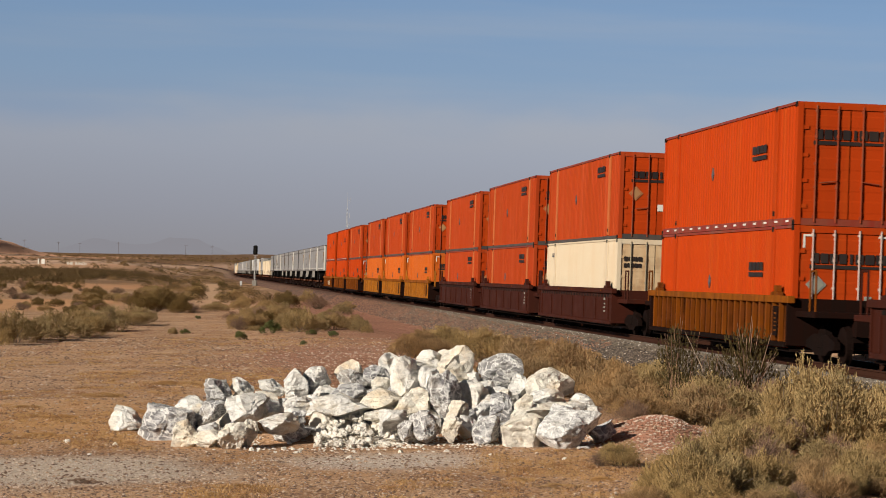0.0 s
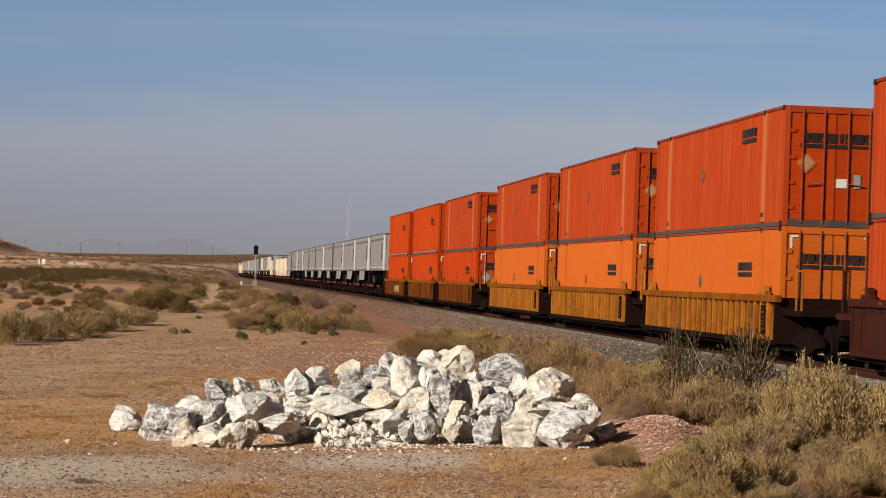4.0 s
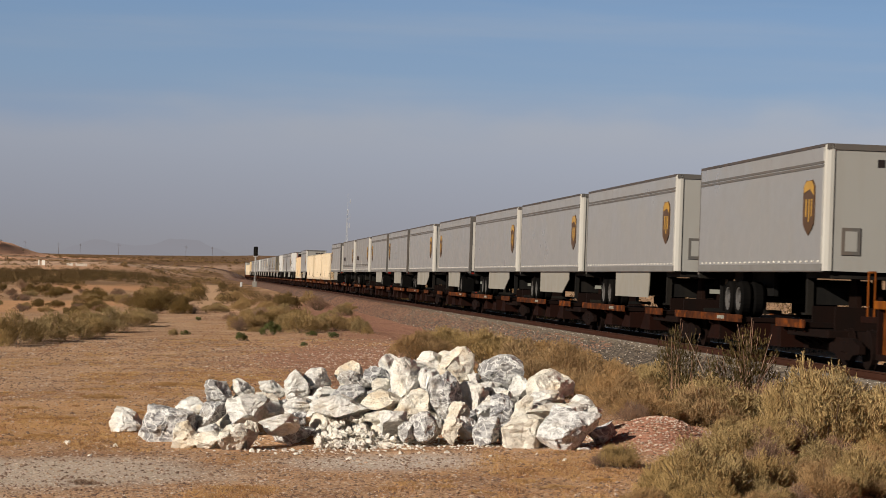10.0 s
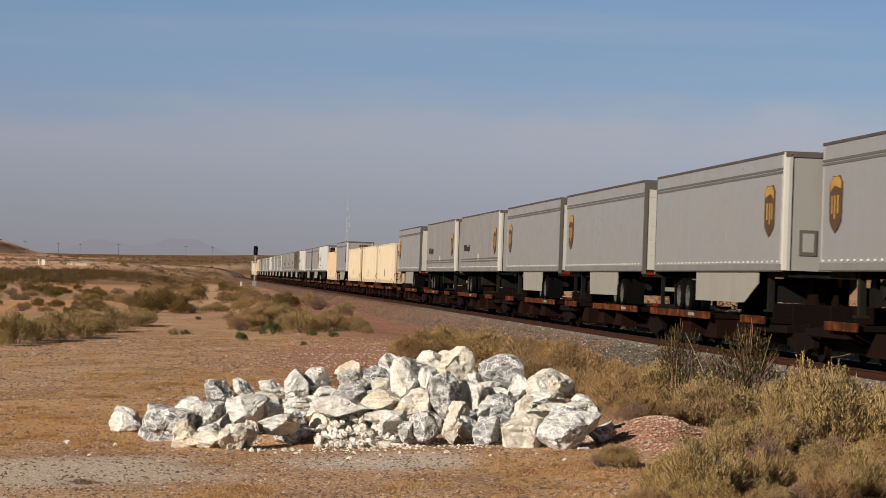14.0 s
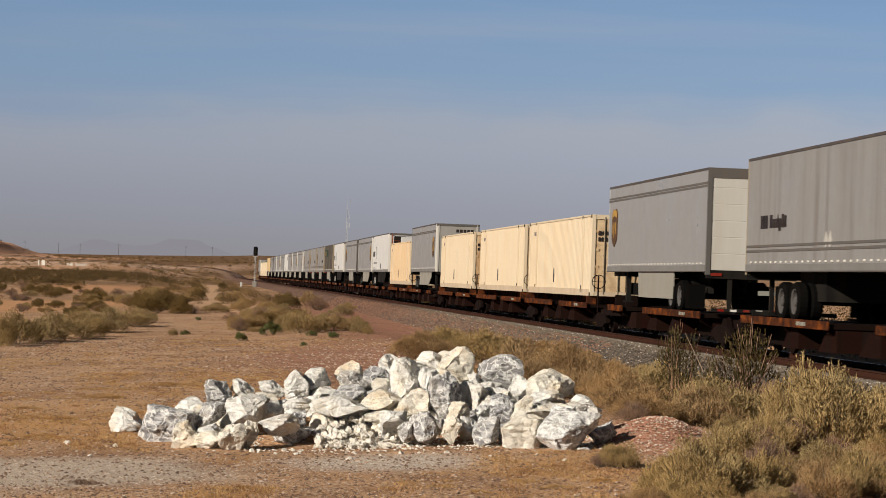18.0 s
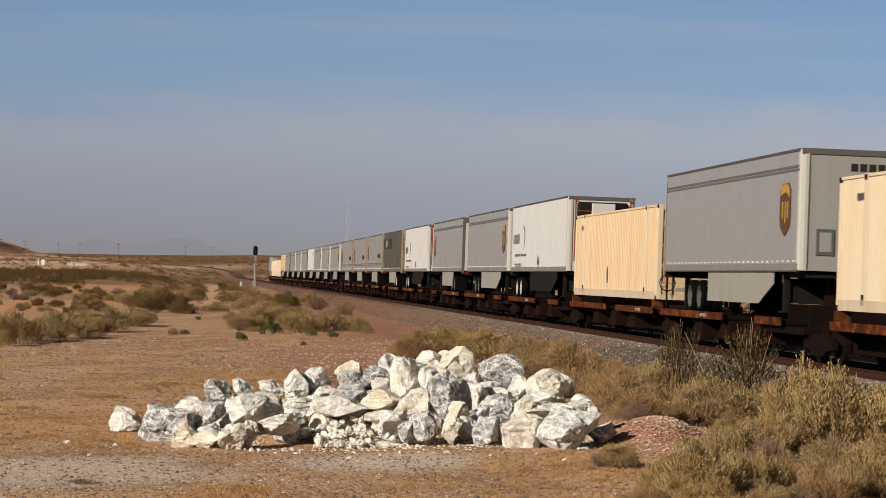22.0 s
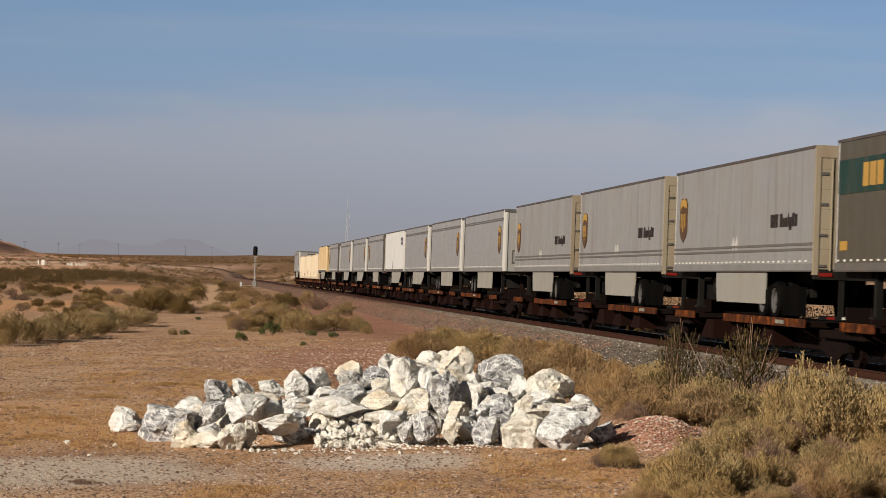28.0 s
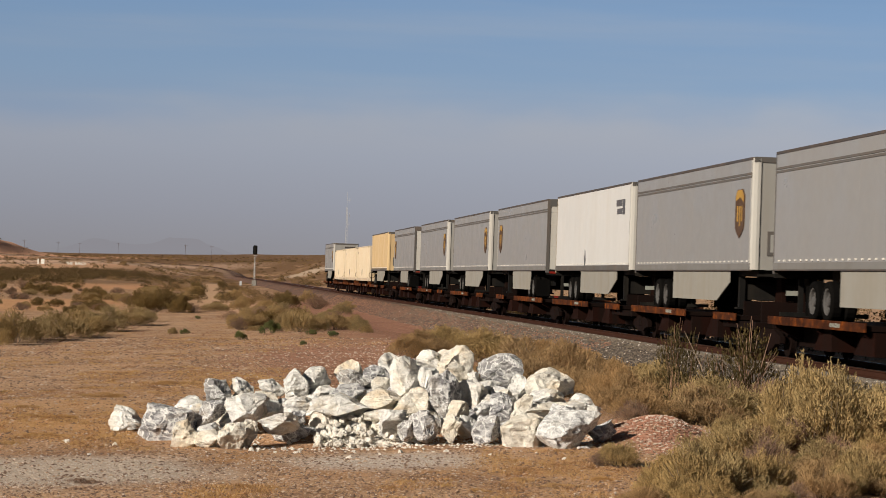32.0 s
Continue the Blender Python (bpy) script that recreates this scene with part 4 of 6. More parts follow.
    bm = lathe(bmesh.new(), [(x - s * 0.012, 0.305), (x - s * 0.025, 0.275), (x - s * 0.10, 0.255), (x - s * 0.12, 0.13), (x - s * 0.03, 0.11), (x - s * 0.02, 0.001)], y, z, 20)
    part("rim", bm, M[rim], w)


FLOOR, TOP, DECK = 2.12, 4.97, 0.94


def shield(parent, side, y):
    """A plain shield in brown and gold."""
    x = side * (WID / 2 + 0.022)
    z = 3.0
    y = y - 0.2
    pts = [(-0.36, 0.42), (-0.33, 0.2), (-0.2, 0.06), (0, -0.08), (0.2, 0.06), (0.33, 0.2), (0.36, 0.42), (0.36, 1.12), (0.2, 1.30), (0, 1.28), (-0.2, 1.30), (-0.36, 1.12)]
    bm = bmesh.new()
    prism(bm, [(y + a * 1.42, z + b * 0.92) for a, b in pts], x - side * 0.03, x)
    o = part("shield_emblem", bm, M["decal_brown"], parent, "brown shield emblem with gold")
    bm = bmesh.new()
    prism(bm, [(y - 0.44, z + 1.04), (y - 0.44, z + 0.84), (y - 0.10, z + 0.99), (y + 0.44, z + 0.90), (y + 0.44, z + 1.06), (y + 0.24, z + 1.17), (y - 0.24, z + 1.17)], x - side * 0.01, x + side * 0.006)
    for a, b, lo in ((-0.32, -0.23, 0.36), (-0.10, 0.0, 0.24), (0.16, 0.27, 0.36)):
        prism(bm, [(y + a, z + lo), (y + b, z + lo), (y + b, z + 0.76), (y + a, z + 0.76)], x - side * 0.01, x + side * 0.006)
    part("gold_mark", bm, M["decal_gold"], o)


def trailer(kind, label, skirted=True, LEN=LEN, face=-1, square=False):
    """A 53-foot road trailer, nose at y = 0, standing on a wheel deck."""
    e = thing("semi_trailer", label, "trailer", "trailers on the train")
    x = WID / 2
    skin = M[{"grey": "silver", "freight": "silver_dirty", "reefer": "white", "white": "white", "dark": "dark_skin", "yellow": "yellow_skin"}[kind]]
    # side skins with shallow panel joints
    for k in (-1, 1):
        bm = bmesh.new()
        n = 13
        p = (LEN - 0.24) / n
        ys = [(0.12, 0.0)]
        for i in range(n):
            c = 0.12 + i * p
            ys += [(c + 0.045, 0.0), (c + 0.049, -0.0015), (c + p * 0.5 - 0.03, -0.0015), (c + p * 0.5 - 0.026, -0.0008), (c + p * 0.5 + 0.026, -0.0008),
                   (c + p * 0.5 + 0.03, -0.0015), (c + p - 0.049, -0.0015), (c + p - 0.045, 0.0)]
        ys.append((LEN - 0.12, 0.0))
        row = [(bm.verts.new((k * (x + dx), y, FLOOR + 0.12)), bm.verts.new((k * (x + dx), y, TOP - 0.05))) for y, dx in ys]
        for u, v in zip(row, row[1:]):
            bm.faces.new((u[0], v[0], v[1], u[1]) if k > 0 else (u[0], u[1], v[1], v[0]))
        part("side_wall", bm, skin, e)
        q = part("top_rail", boxed(min(k * (x - 0.05), k * (x + 0.015)), max(k * (x - 0.05), k * (x + 0.015)), 0.1, LEN - 0.1, TOP - 0.065, TOP), M["rail_dark"], e)
        part("bottom_rail", boxed(min(k * (x - 0.05), k * (x + 0.018)), max(k * (x - 0.05), k * (x + 0.018)), 0.1, LEN - 0.1, FLOOR, FLOOR + 0.16), M["rail_light" if kind in ("grey", "freight", "reefer") else "rail_grey"], e)
        part("lower_lip", boxed(min(k * (x - 0.05), k * (x + 0.024)), max(k * (x - 0.05), k * (x + 0.024)), 0.1, LEN - 0.1, FLOOR - 0.03, FLOOR), M["rail_dark"], e)
        if k == face:
            n = round((LEN - 0.6) / 0.52)
            r = part("reflector", boxed(min(k * x, k * (x + 0.022)), max(k * x, k * (x + 0.022)), 0, 0.11, FLOOR + 0.19, FLOOR + 0.235), M["decal_white"], e)
            r.location = (0, 0.35, 0)
            for i in range(1, n):
                again(r, 0, 0.35 + i * 0.52)
        if kind == "grey":
            for z in (TOP - 0.52, TOP - 0.44):
                part("belt_line", boxed(min(k * (x + 0.013), k * x), max(k * (x + 0.013), k * x), 0.12, LEN - 0.12, z, z + 0.055), M["rail_grey"], e)
            shield(e, k, 1.55)
        if kind == "freight":
            for z in (FLOOR + 0.46, FLOOR + 0.58):
                part("belt_line", boxed(min(k * (x + 0.013), k * x), max(k * (x + 0.013), k * x), 0.12, LEN - 0.12, z, z + 0.06), M["rail_grey"], e)
            shield(e, k, 1.55)
            word = [(0.0, 0.07, 0.2, 1.0), (0.09, 0.17, 0.2, 1.0), (0.19, 0.28, 0.2, 1.0), (0.36, 0.46, 0.2, 1.0), (0.48, 0.54, 0.2, 0.75), (0.56, 0.64, 0.2, 0.75), (0.66, 0.69, 0.2, 1.0), (0.71, 0.80, 0.0, 0.75), (0.82, 0.90, 0.2, 1.0), (0.92, 1.0, 0.2, 0.9)]
            if k < 0:
                bars(e, "lettering", "ink", -x - 0.005, LEN - 4.2, 3.08, 2.6, 0.40, [(1 - b, 1 - a, lo, hi) for a, b, lo, hi in word], label="dark grey lettering")
            else:
                bars(e, "lettering", "ink", x + 0.005, LEN - 4.2, 3.08, 2.6, 0.40, word, side=1, label="dark grey lettering")
            bm = bmesh.new()
            for dy in (0.0, 0.36):
                prism(bm, [(7.9 + dy, 2.58), (8.06 + dy, 2.79), (7.9 + dy, 3.0), (7.74 + dy, 2.79)], min(k * x, k * (x + 0.012)), max(k * x, k * (x + 0.012)))
            part("small_emblem", bm, M["post"], e)
        if kind == "reefer":
            pts = [(1.0, 0.0), (0.92, 0.35), (0.72, 0.62), (0.40, 0.78), (0.72, 0.70), (0.98, 0.52), (1.14, 0.22), (1.10, -0.25), (0.85, -0.95), (1.0, -0.4)]
            for base_y in (LEN - 4.3,):
                bm = bmesh.new()
                prism(bm, [(base_y + (1.1 - a if k < 0 else a) * 1.0, 3.6 + b * 0.62) for a, b in pts], min(k * x, k * (x + 0.012)), max(k * x, k * (x + 0.012)))
                part("crescent_emblem", bm, M["decal_green"], e)
                bars(e, "lettering", "ink_grey", k * (x + 0.006), base_y + (1.7 if k < 0 else -2.1), 3.3, 2.1, 0.42, [((a + 0.2) / 7, (a + 0.62) / 7, 0, 1) for a in range(7)], side=k)
                bars(e, "lettering", "ink_grey", k * (x + 0.006), base_y - 0.6, 2.75, 3.6, 0.10, [(0.0, 0.2, 0, 1), (0.24, 0.5, 0, 1), (0.55, 0.72, 0, 1), (0.76, 1, 0, 1)], side=k)
                bars(e, "lettering", "ink_grey", k * (x + 0.006), base_y + 0.8, 2.3, 2.6, 0.14, [(0.0, 0.3, 0, 0.45), (0.34, 0.8, 0, 0.45), (0.1, 0.9, 0.6, 1)], side=k)
            bm = bmesh.new()
            for dy in (0.0, 0.36):
                prism(bm, [(7.4 + dy, 2.25), (7.56 + dy, 2.5), (7.4 + dy, 2.75), (7.24 + dy, 2.5)], min(k * x, k * (x + 0.012)), max(k * x, k * (x + 0.012)))
            part("small_emblem", bm, M["ink_grey"], e)
        if kind == "white":
            bars(e, "lettering", "ink_grey", k * (x + 0.006), 1.1, 3.95, 1.6, 0.5, [(0.0, 0.25, 0, 1), (0.32, 0.62, 0.58, 1), (0.66, 1.0, 0.58, 1), (0.32, 0.9, 0.05, 0.42)], side=k)
            bm = bmesh.new()
            prism(bm, [(9.0, 2.15), (9.16, 2.5), (9.0, 2.85), (8.84, 2.5)], min(k * x, k * (x + 0.012)), max(k * x, k * (x + 0.012)))
            part("small_emblem", bm, M["ink_grey"], e)
        if kind == "dark":
            part("green_band", boxed(min(k * x, k * (x + 0.012)), max(k * x, k * (x + 0.012)), 0.26, 7.5, TOP - 1.2, TOP - 0.46), M["decal_green"], e)
            bars(e, "gold_mark", "decal_gold", k * (x + 0.012), 2.2, TOP - 1.08, 1.5, 0.50, [(0.0, 0.28, 0, 1), (0.34, 0.64, 0, 1), (0.7, 1.0, 0, 1)], side=k)
            bars(e, "gold_mark", "decal_gold", k * (x + 0.006), 0.5, 2.55, 0.6, 0.2, [(0.0, 1, 0, 1)], side=k)
    part("roof", boxed(-x + 0.05, x - 0.05, 0.05, LEN - 0.05, TOP - 0.07, TOP - 0.02), M["rail_grey"], e)
    part("floor_frame", boxed(-x + 0.06, x - 0.06, 0.1, LEN - 0.1, FLOOR + 0.02, FLOOR + 0.12), M["black"], e)
    # nose
    nose = "white" if kind in ("reefer", "white") else "yellow_skin" if kind == "yellow" else "nose"
    part("nose_wall", boxed(-x + 0.16, x - 0.16, 0.03, 0.08, FLOOR, TOP - 0.03), M[nose], e, "pale front wall")
    for k in (-1, 1):
        bm = bmesh.new()
        pts = [(k * x, 0.24), (k * x, 0.12), (k * (x - 0.035), 0.035), (k * (x - 0.12), 0.0), (k * (x - 0.20), 0.0), (k * (x - 0.20), 0.06), (k * (x - 0.06), 0.24)]
        a = [bm.verts.new((px, py, FLOOR)) for px, py in pts]
        b = [bm.verts.new((px, py, TOP - 0.02)) for px, py in pts]
        for i in range(len(pts)):
            j = (i + 1) % len(pts)
            bm.faces.new((a[i], a[j], b[j], b[i]))
        bm.faces.new(a)
        bm.faces.new(b)
        bmesh.ops.recalc_face_normals(bm, faces=bm.faces)
        part("nose_corner_post", bm, M["yellow_skin" if kind == "yellow" else "post"], e, "bright rounded corner post")
    part("nose_header", boxed(-x + 0.03, x - 0.03, 0.0, 0.10, TOP - 0.13, TOP + 0.005), M["rail_grey"], e)
    if kind == "reefer":
        part("cooling_unit", boxed(-0.95, 0.95, -0.42, 0.03, 2.75, 4.75, bevel=0.06), M["black"], e, "black cooling unit")
        part("unit_cover", boxed(-0.45, 0.45, -0.47, -0.42, 3.0, 4.7, bevel=0.02), M["white"], e)
        bm = bmesh.new()
        for k in (-1, 1):
            rod(bm, (k * 1.05, -0.35, 2.5), (k * 1.05, -0.35, 4.85), 0.03, 6)
            rod(bm, (k * 1.05, -0.35, 4.85), (k * 1.05, 0.05, 4.85), 0.03, 6)
            for z in (2.9, 3.4, 3.9, 4.4):
                rod(bm, (k * 0.96, -0.43, z), (k * 0.5, -0.43, z), 0.02, 6)
        part("unit_frame", bm, M["rod"], e)
    else:
        part("service_hatch", boxed(-0.88, -0.44, 0.005, 0.035, FLOOR + 0.36, FLOOR + 0.98, bevel=0.008), M["rail_grey"], e, "dark-framed service hatch")
        part("hatch_cover", boxed(-0.80, -0.52, -0.002, 0.01, FLOOR + 0.45, FLOOR + 0.90), M["nose"], e)
        bars(e, "lettering", "ink", -0.1, 0.03, TOP - 0.5, 1.2, 0.18, [(0.0, 0.14, 0, 1), (0.18, 0.32, 0, 1), (0.36, 0.5, 0, 1), (0.54, 0.68, 0, 1), (0.72, 0.86, 0, 1)], end=True)
    # doors at the tail
    part("door_frame", boxed(-x, x, LEN - 0.12, LEN - 0.02, TOP - 0.28, TOP), M["rail_grey"] if kind == "grey" else M["roller"], e)
    p = part("door_post", boxed(-0.06, 0.06, LEN - 0.14, LEN - 0.02, FLOOR - 0.1, TOP - 0.28), M["rail_grey" if kind == "grey" else "roller"], e)
    p.location = (-x + 0.06, 0, 0)
    again(p, x - 0.06)
    for k in (-1, 1):
        a, b = sorted((k * 0.006, k * (x - 0.125)))
        bm = bmesh.new()
        zs = []
        for i in range(6):
            z = FLOOR + 0.03 + i * 0.455
            zs += [(z, 0.046), (z + 0.008, 0.04), (z + 0.437, 0.04), (z + 0.445, 0.046)]
        row = [(bm.verts.new((a, LEN - dy, z)), bm.verts.new((b, LEN - dy, z))) for z, dy in zs]
        for u, v in zip(row, row[1:]):
            bm.faces.new((u[0], v[0], v[1], u[1]))
        d = part("door", bm, M["door_pale" if kind in ("grey", "white", "reefer") else "roller"], e, "pale panelled door")
        if kind != "grey":
            for u in (0.45, 0.9):
                bm = bmesh.new()
                rod(bm, (k * u, LEN - 0.015, FLOOR), (k * u, LEN - 0.015, TOP - 0.3), 0.02, 6)
                part("lock_rod", bm, M["roller"], d)
            hg = part("hinge", boxed(-0.09, 0.09, -0.02, 0.02, 0, 0.06), M["rail_grey"], d)
            hg.location = (k * (x - 0.2), LEN - 0.03, 2.2)
            for z in (2.9, 3.6, 4.3):
                again(hg, k * (x - 0.2), LEN - 0.03, z)
        part("tail_lamp", boxed(min(k * 0.85, k * 1.15), max(k * 0.85, k * 1.15), LEN - 0.05, LEN - 0.005, FLOOR - 0.13, FLOOR - 0.05), M["lamp_red"], e)
    part("rear_sill", boxed(-x + 0.02, x - 0.02, LEN - 0.14, LEN - 0.03, FLOOR - 0.2, FLOOR + 0.02), M["black"], e)
    bm = boxed(-1.1, 1.1, LEN - 0.14, LEN - 0.05, 1.0, 1.10)
    for k in (-1, 1):
        box(bm, k * 0.6 - 0.06, k * 0.6 + 0.06, LEN - 0.13, LEN - 0.06, 1.10, FLOOR - 0.2)
    bp = part("rear_bumper", bm, M["black"], e)
    for i in range(6):
        part("reflector", boxed(-1.05 + i * 0.36, -0.87 + i * 0.36, LEN - 0.05, LEN - 0.045, 1.02, 1.08), M["lamp_red" if i % 2 else "decal_white"], bp)
    part("number_plate", boxed(-0.95, -0.65, LEN - 0.05, LEN - 0.04, 1.50, 1.62), M["decal_grey"], e)
    # running gear
    za = DECK + 0.46
    rear = 2.0 if kind == "reefer" else 3.75
    for y in (LEN - rear - 1.25, LEN - rear):
        bm = bmesh.new()
        rod(bm, (-1.0, y, za), (1.0, y, za), 0.07, 8)
        a = part("axle", bm, M["black"], e)
        for k in (-1, 1):
            wheel_part(e, k * (x - 0.03), y, za, "rim" if kind in ("reefer", "dark") else "rim_dull")
    bm = bmesh.new()
    for k in (-1, 1):
        box(bm, k * 0.5 - 0.06, k * 0.5 + 0.06, LEN - rear - 2.2, LEN - rear + 0.9, 1.5, FLOOR)
    part("suspension_rail", bm, M["black"], e)
    # black parts added to darken the open space beneath the trailer
    part("coupler_frame", boxed(-1.05, 1.05, 0.15, 2.2, FLOOR - 0.16, FLOOR), M["black"], e)
    part("cross_brace", boxed(-0.95, 0.95, 2.36, 2.44, 1.35, 1.75), M["black"], e)
    bm = bmesh.new()
    rod(bm, (-0.75, 3.3, 1.72), (0.75, 3.3, 1.72), 0.22, 10)
    part("air_tank", bm, M["black"], e)
    part("spare_carrier", boxed(-0.8, 0.8, 9.95, 11.0, 1.42, FLOOR), M["black"], e)
    for k in (-1, 1):
        part("mud_flap", boxed(min(k * 0.65, k * 1.22), max(k * 0.65, k * 1.22), LEN - rear + 0.72, LEN - rear + 0.74, 1.05, 1.75), M["rubber"], e)
        bm = boxed(k * 0.95 - 0.07, k * 0.95 + 0.07, 2.3, 2.5, 1.15, FLOOR)
        box(bm, k * 0.95 - 0.14, k * 0.95 + 0.14, 2.22, 2.58, 1.10, 1.15)
        part("landing_leg", bm, M["black"], e)
        if not skirted:
            continue
        bm = bmesh.new()
        a, b = (5.8, 11.5) if face > 0 else (4.0, 10.0) if square or kind == "freight" else (2.5, 10.0)
        cut = 0.15 if square or face > 0 or kind == "freight" else 1.5
        prism(bm, [(a, FLOOR - 0.02), (a, 1.78), (a + cut, 1.30), (b, 1.30), (b, FLOOR - 0.02)], k * (x - 0.06), k * (x - 0.03))
        part("side_skirt", bm, M["black" if kind == "reefer" else "skirt"], e, "hanging side skirt")
    return e


TR = {
    "grey": trailer("grey", "grey parcel trailer with a brown shield emblem"),
    "short": trailer("grey", "shorter grey parcel trailer with a brown shield emblem", False, LEN=13.5),
    "square": trailer("grey", "grey parcel trailer with a squared side skirt", square=True),
    "bare": trailer("freight", "light grey trailer with dark lettering and no skirt", False),
    "reefer": trailer("reefer", "white refrigerated trailer with a crescent emblem"),
    "white": trailer("white", "plain white trailer with small dark lettering"),
    "yellow": trailer("yellow", "plain yellow road trailer near the tail"),
    "grey turned": trailer("grey", "grey parcel trailer with its pale doors to the rear", face=1),
    "freight turned": trailer("freight", "dirty light grey trailer with dark lettering", face=1),
    "dark turned": trailer("dark", "dark taupe trailer with a green band", face=1),
}


def spine_car(pitch, nose_near, loaded_box):
    """One unit of a spine car with its bogie at y = -1.2; nose_near: the hitch stands at the near end."""
    e = thing("spine_car", "rusty brown spine car with orange-edged wheel decks", "railcar", "spine cars of the train")
    # beam, decks and brackets carry under-car shade in their colour
    part("spine_beam", boxed(-0.62, 0.62, -1.2, pitch - 1.2, 0.28, 0.80, bevel=0.02), M["rust_shade"], e)
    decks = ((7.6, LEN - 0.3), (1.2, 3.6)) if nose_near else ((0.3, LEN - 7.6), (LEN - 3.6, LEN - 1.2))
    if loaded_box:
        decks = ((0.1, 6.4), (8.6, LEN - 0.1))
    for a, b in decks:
        dk = part("wheel_deck", boxed(-1.36, 1.36, a, b, 0.82, DECK, bevel=0.01), M["rust_shade"], e)
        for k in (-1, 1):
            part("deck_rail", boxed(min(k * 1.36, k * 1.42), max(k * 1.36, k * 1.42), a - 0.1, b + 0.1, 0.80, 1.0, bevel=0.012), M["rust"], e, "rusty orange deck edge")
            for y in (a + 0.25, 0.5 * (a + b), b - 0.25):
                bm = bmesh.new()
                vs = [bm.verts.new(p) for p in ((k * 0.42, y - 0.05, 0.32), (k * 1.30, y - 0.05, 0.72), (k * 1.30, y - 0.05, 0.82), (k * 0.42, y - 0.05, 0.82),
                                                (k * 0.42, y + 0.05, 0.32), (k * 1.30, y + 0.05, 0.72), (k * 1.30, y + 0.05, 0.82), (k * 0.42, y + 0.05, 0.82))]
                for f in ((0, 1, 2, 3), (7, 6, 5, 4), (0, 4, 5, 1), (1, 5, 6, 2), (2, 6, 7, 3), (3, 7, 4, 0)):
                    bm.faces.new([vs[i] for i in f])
                part("bracket", bm, M["rust_brown_shade"], e)
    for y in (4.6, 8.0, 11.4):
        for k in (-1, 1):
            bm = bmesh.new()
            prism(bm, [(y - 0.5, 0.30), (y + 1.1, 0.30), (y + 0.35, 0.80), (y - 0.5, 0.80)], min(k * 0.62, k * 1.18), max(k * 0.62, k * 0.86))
            part("outrigger", bm, M["rust_brown_shade"], e)
    bars(e, "lettering", "decal_grey", -1.42, decks[0][0] + 1.8, 0.86, 0.8, 0.09, [(0.0, 0.12, 0, 1), (0.2, 0.3, 0, 1), (0.36, 0.46, 0, 1), (0.55, 0.65, 0, 1), (0.72, 0.82, 0, 1), (0.88, 1.0, 0, 1)])
    if not loaded_box:
        y = 1.0 if nose_near else LEN - 1.0
        # dark platform and braces added to hide bright ground behind the hitch
        part("hitch_platform", boxed(-1.25, 1.25, y - 1.5, y + 2.2, 0.62, 0.80, bevel=0.02), M["rust_shade"], e)
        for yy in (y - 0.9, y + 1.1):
            part("stand_brace", boxed(-0.95, 0.95, yy - 0.06, yy + 0.06, 0.8, 1.32), M["rust_shade"], e)
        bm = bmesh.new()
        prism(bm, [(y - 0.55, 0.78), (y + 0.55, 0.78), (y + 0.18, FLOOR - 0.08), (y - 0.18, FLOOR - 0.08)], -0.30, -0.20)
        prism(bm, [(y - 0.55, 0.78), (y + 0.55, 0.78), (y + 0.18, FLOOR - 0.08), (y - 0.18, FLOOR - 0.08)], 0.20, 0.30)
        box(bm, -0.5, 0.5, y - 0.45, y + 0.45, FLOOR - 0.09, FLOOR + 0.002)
        part("hitch_stand", bm, M["rust_mid_shade"], e, "dark rusty fifth-wheel stand")
    else:
        bm = bmesh.new()
        for y in (0.1, LEN - 0.35):
            for k in (-1, 1):
                box(bm, k * 1.2 - 0.16, k * 1.2 + 0.16, y, y + 0.25, DECK, 1.24)
        box(bm, -0.3, 0.3, 0.5, LEN - 0.5, 0.78, 1.24)
        part("corner_pedestal", bm, M["rust"], e)
        bm = bmesh.new()
        rod(bm, (-1.15, -0.95, 0.7), (-1.15, -0.95, 1.95), 0.03, 6)
        for i in range(12):
            a, b = 6.2832 * i / 12, 6.2832 * (i + 1) / 12
            rod(bm, (-1.15 + 0.24 * math.cos(a), -1.0, 1.75 + 0.24 * math.sin(a)), (-1.15 + 0.24 * math.cos(b), -1.0, 1.75 + 0.24 * math.sin(b)), 0.016, 5)
            if i % 3 == 0:
                rod(bm, (-1.15, -1.0, 1.75), (-1.15 + 0.24 * math.cos(a), -1.0, 1.75 + 0.24 * math.sin(a)), 0.012, 4)
        part("brake_wheel", bm, M["rust_mid_shade"], e)
    bogie(e, -1.2)
    return e


# the order of the train: distance of each near end along the track at the start
STACKS = [(-17.5, "b", "w", "o"), (6.5, "y", "o", "r"), (30.4, "b", "w", "f"), (50.5, "b", "f", "f"), (70.6, "b", "f", "f"),
          (94.4, "Y", "l", "f"), (114.3, "Y", "l", "f"), (134.2, "Y", "l", "f"), (158.3, "y", "o", "f"), (178.4, "y", "o", "r"), (198.5, "y", "o", "r")]
LOADS = [(220.3, "short", 1), (237.2, "square", 1), (255.05, "grey", 1), (272.65, "grey", 1), (291.1, "grey", 0), (310.7, "grey", 1), (328.8, "grey", 0),
         (346.5, "grey", 0), (365.65, "bare", 1), (385.0, "bare", 1), (405.9, "grey", 0), (425.5, "v", 0), (443.3, "w", 0), (462.7, "w", 0),
         (482.3, "grey", 1), (499.6, "W", 0), (517.8, "reefer", 1), (535.4, "grey", 1), (554.2, "grey", 0), (573.9, "reefer", 1), (592.9, "dark", 0),
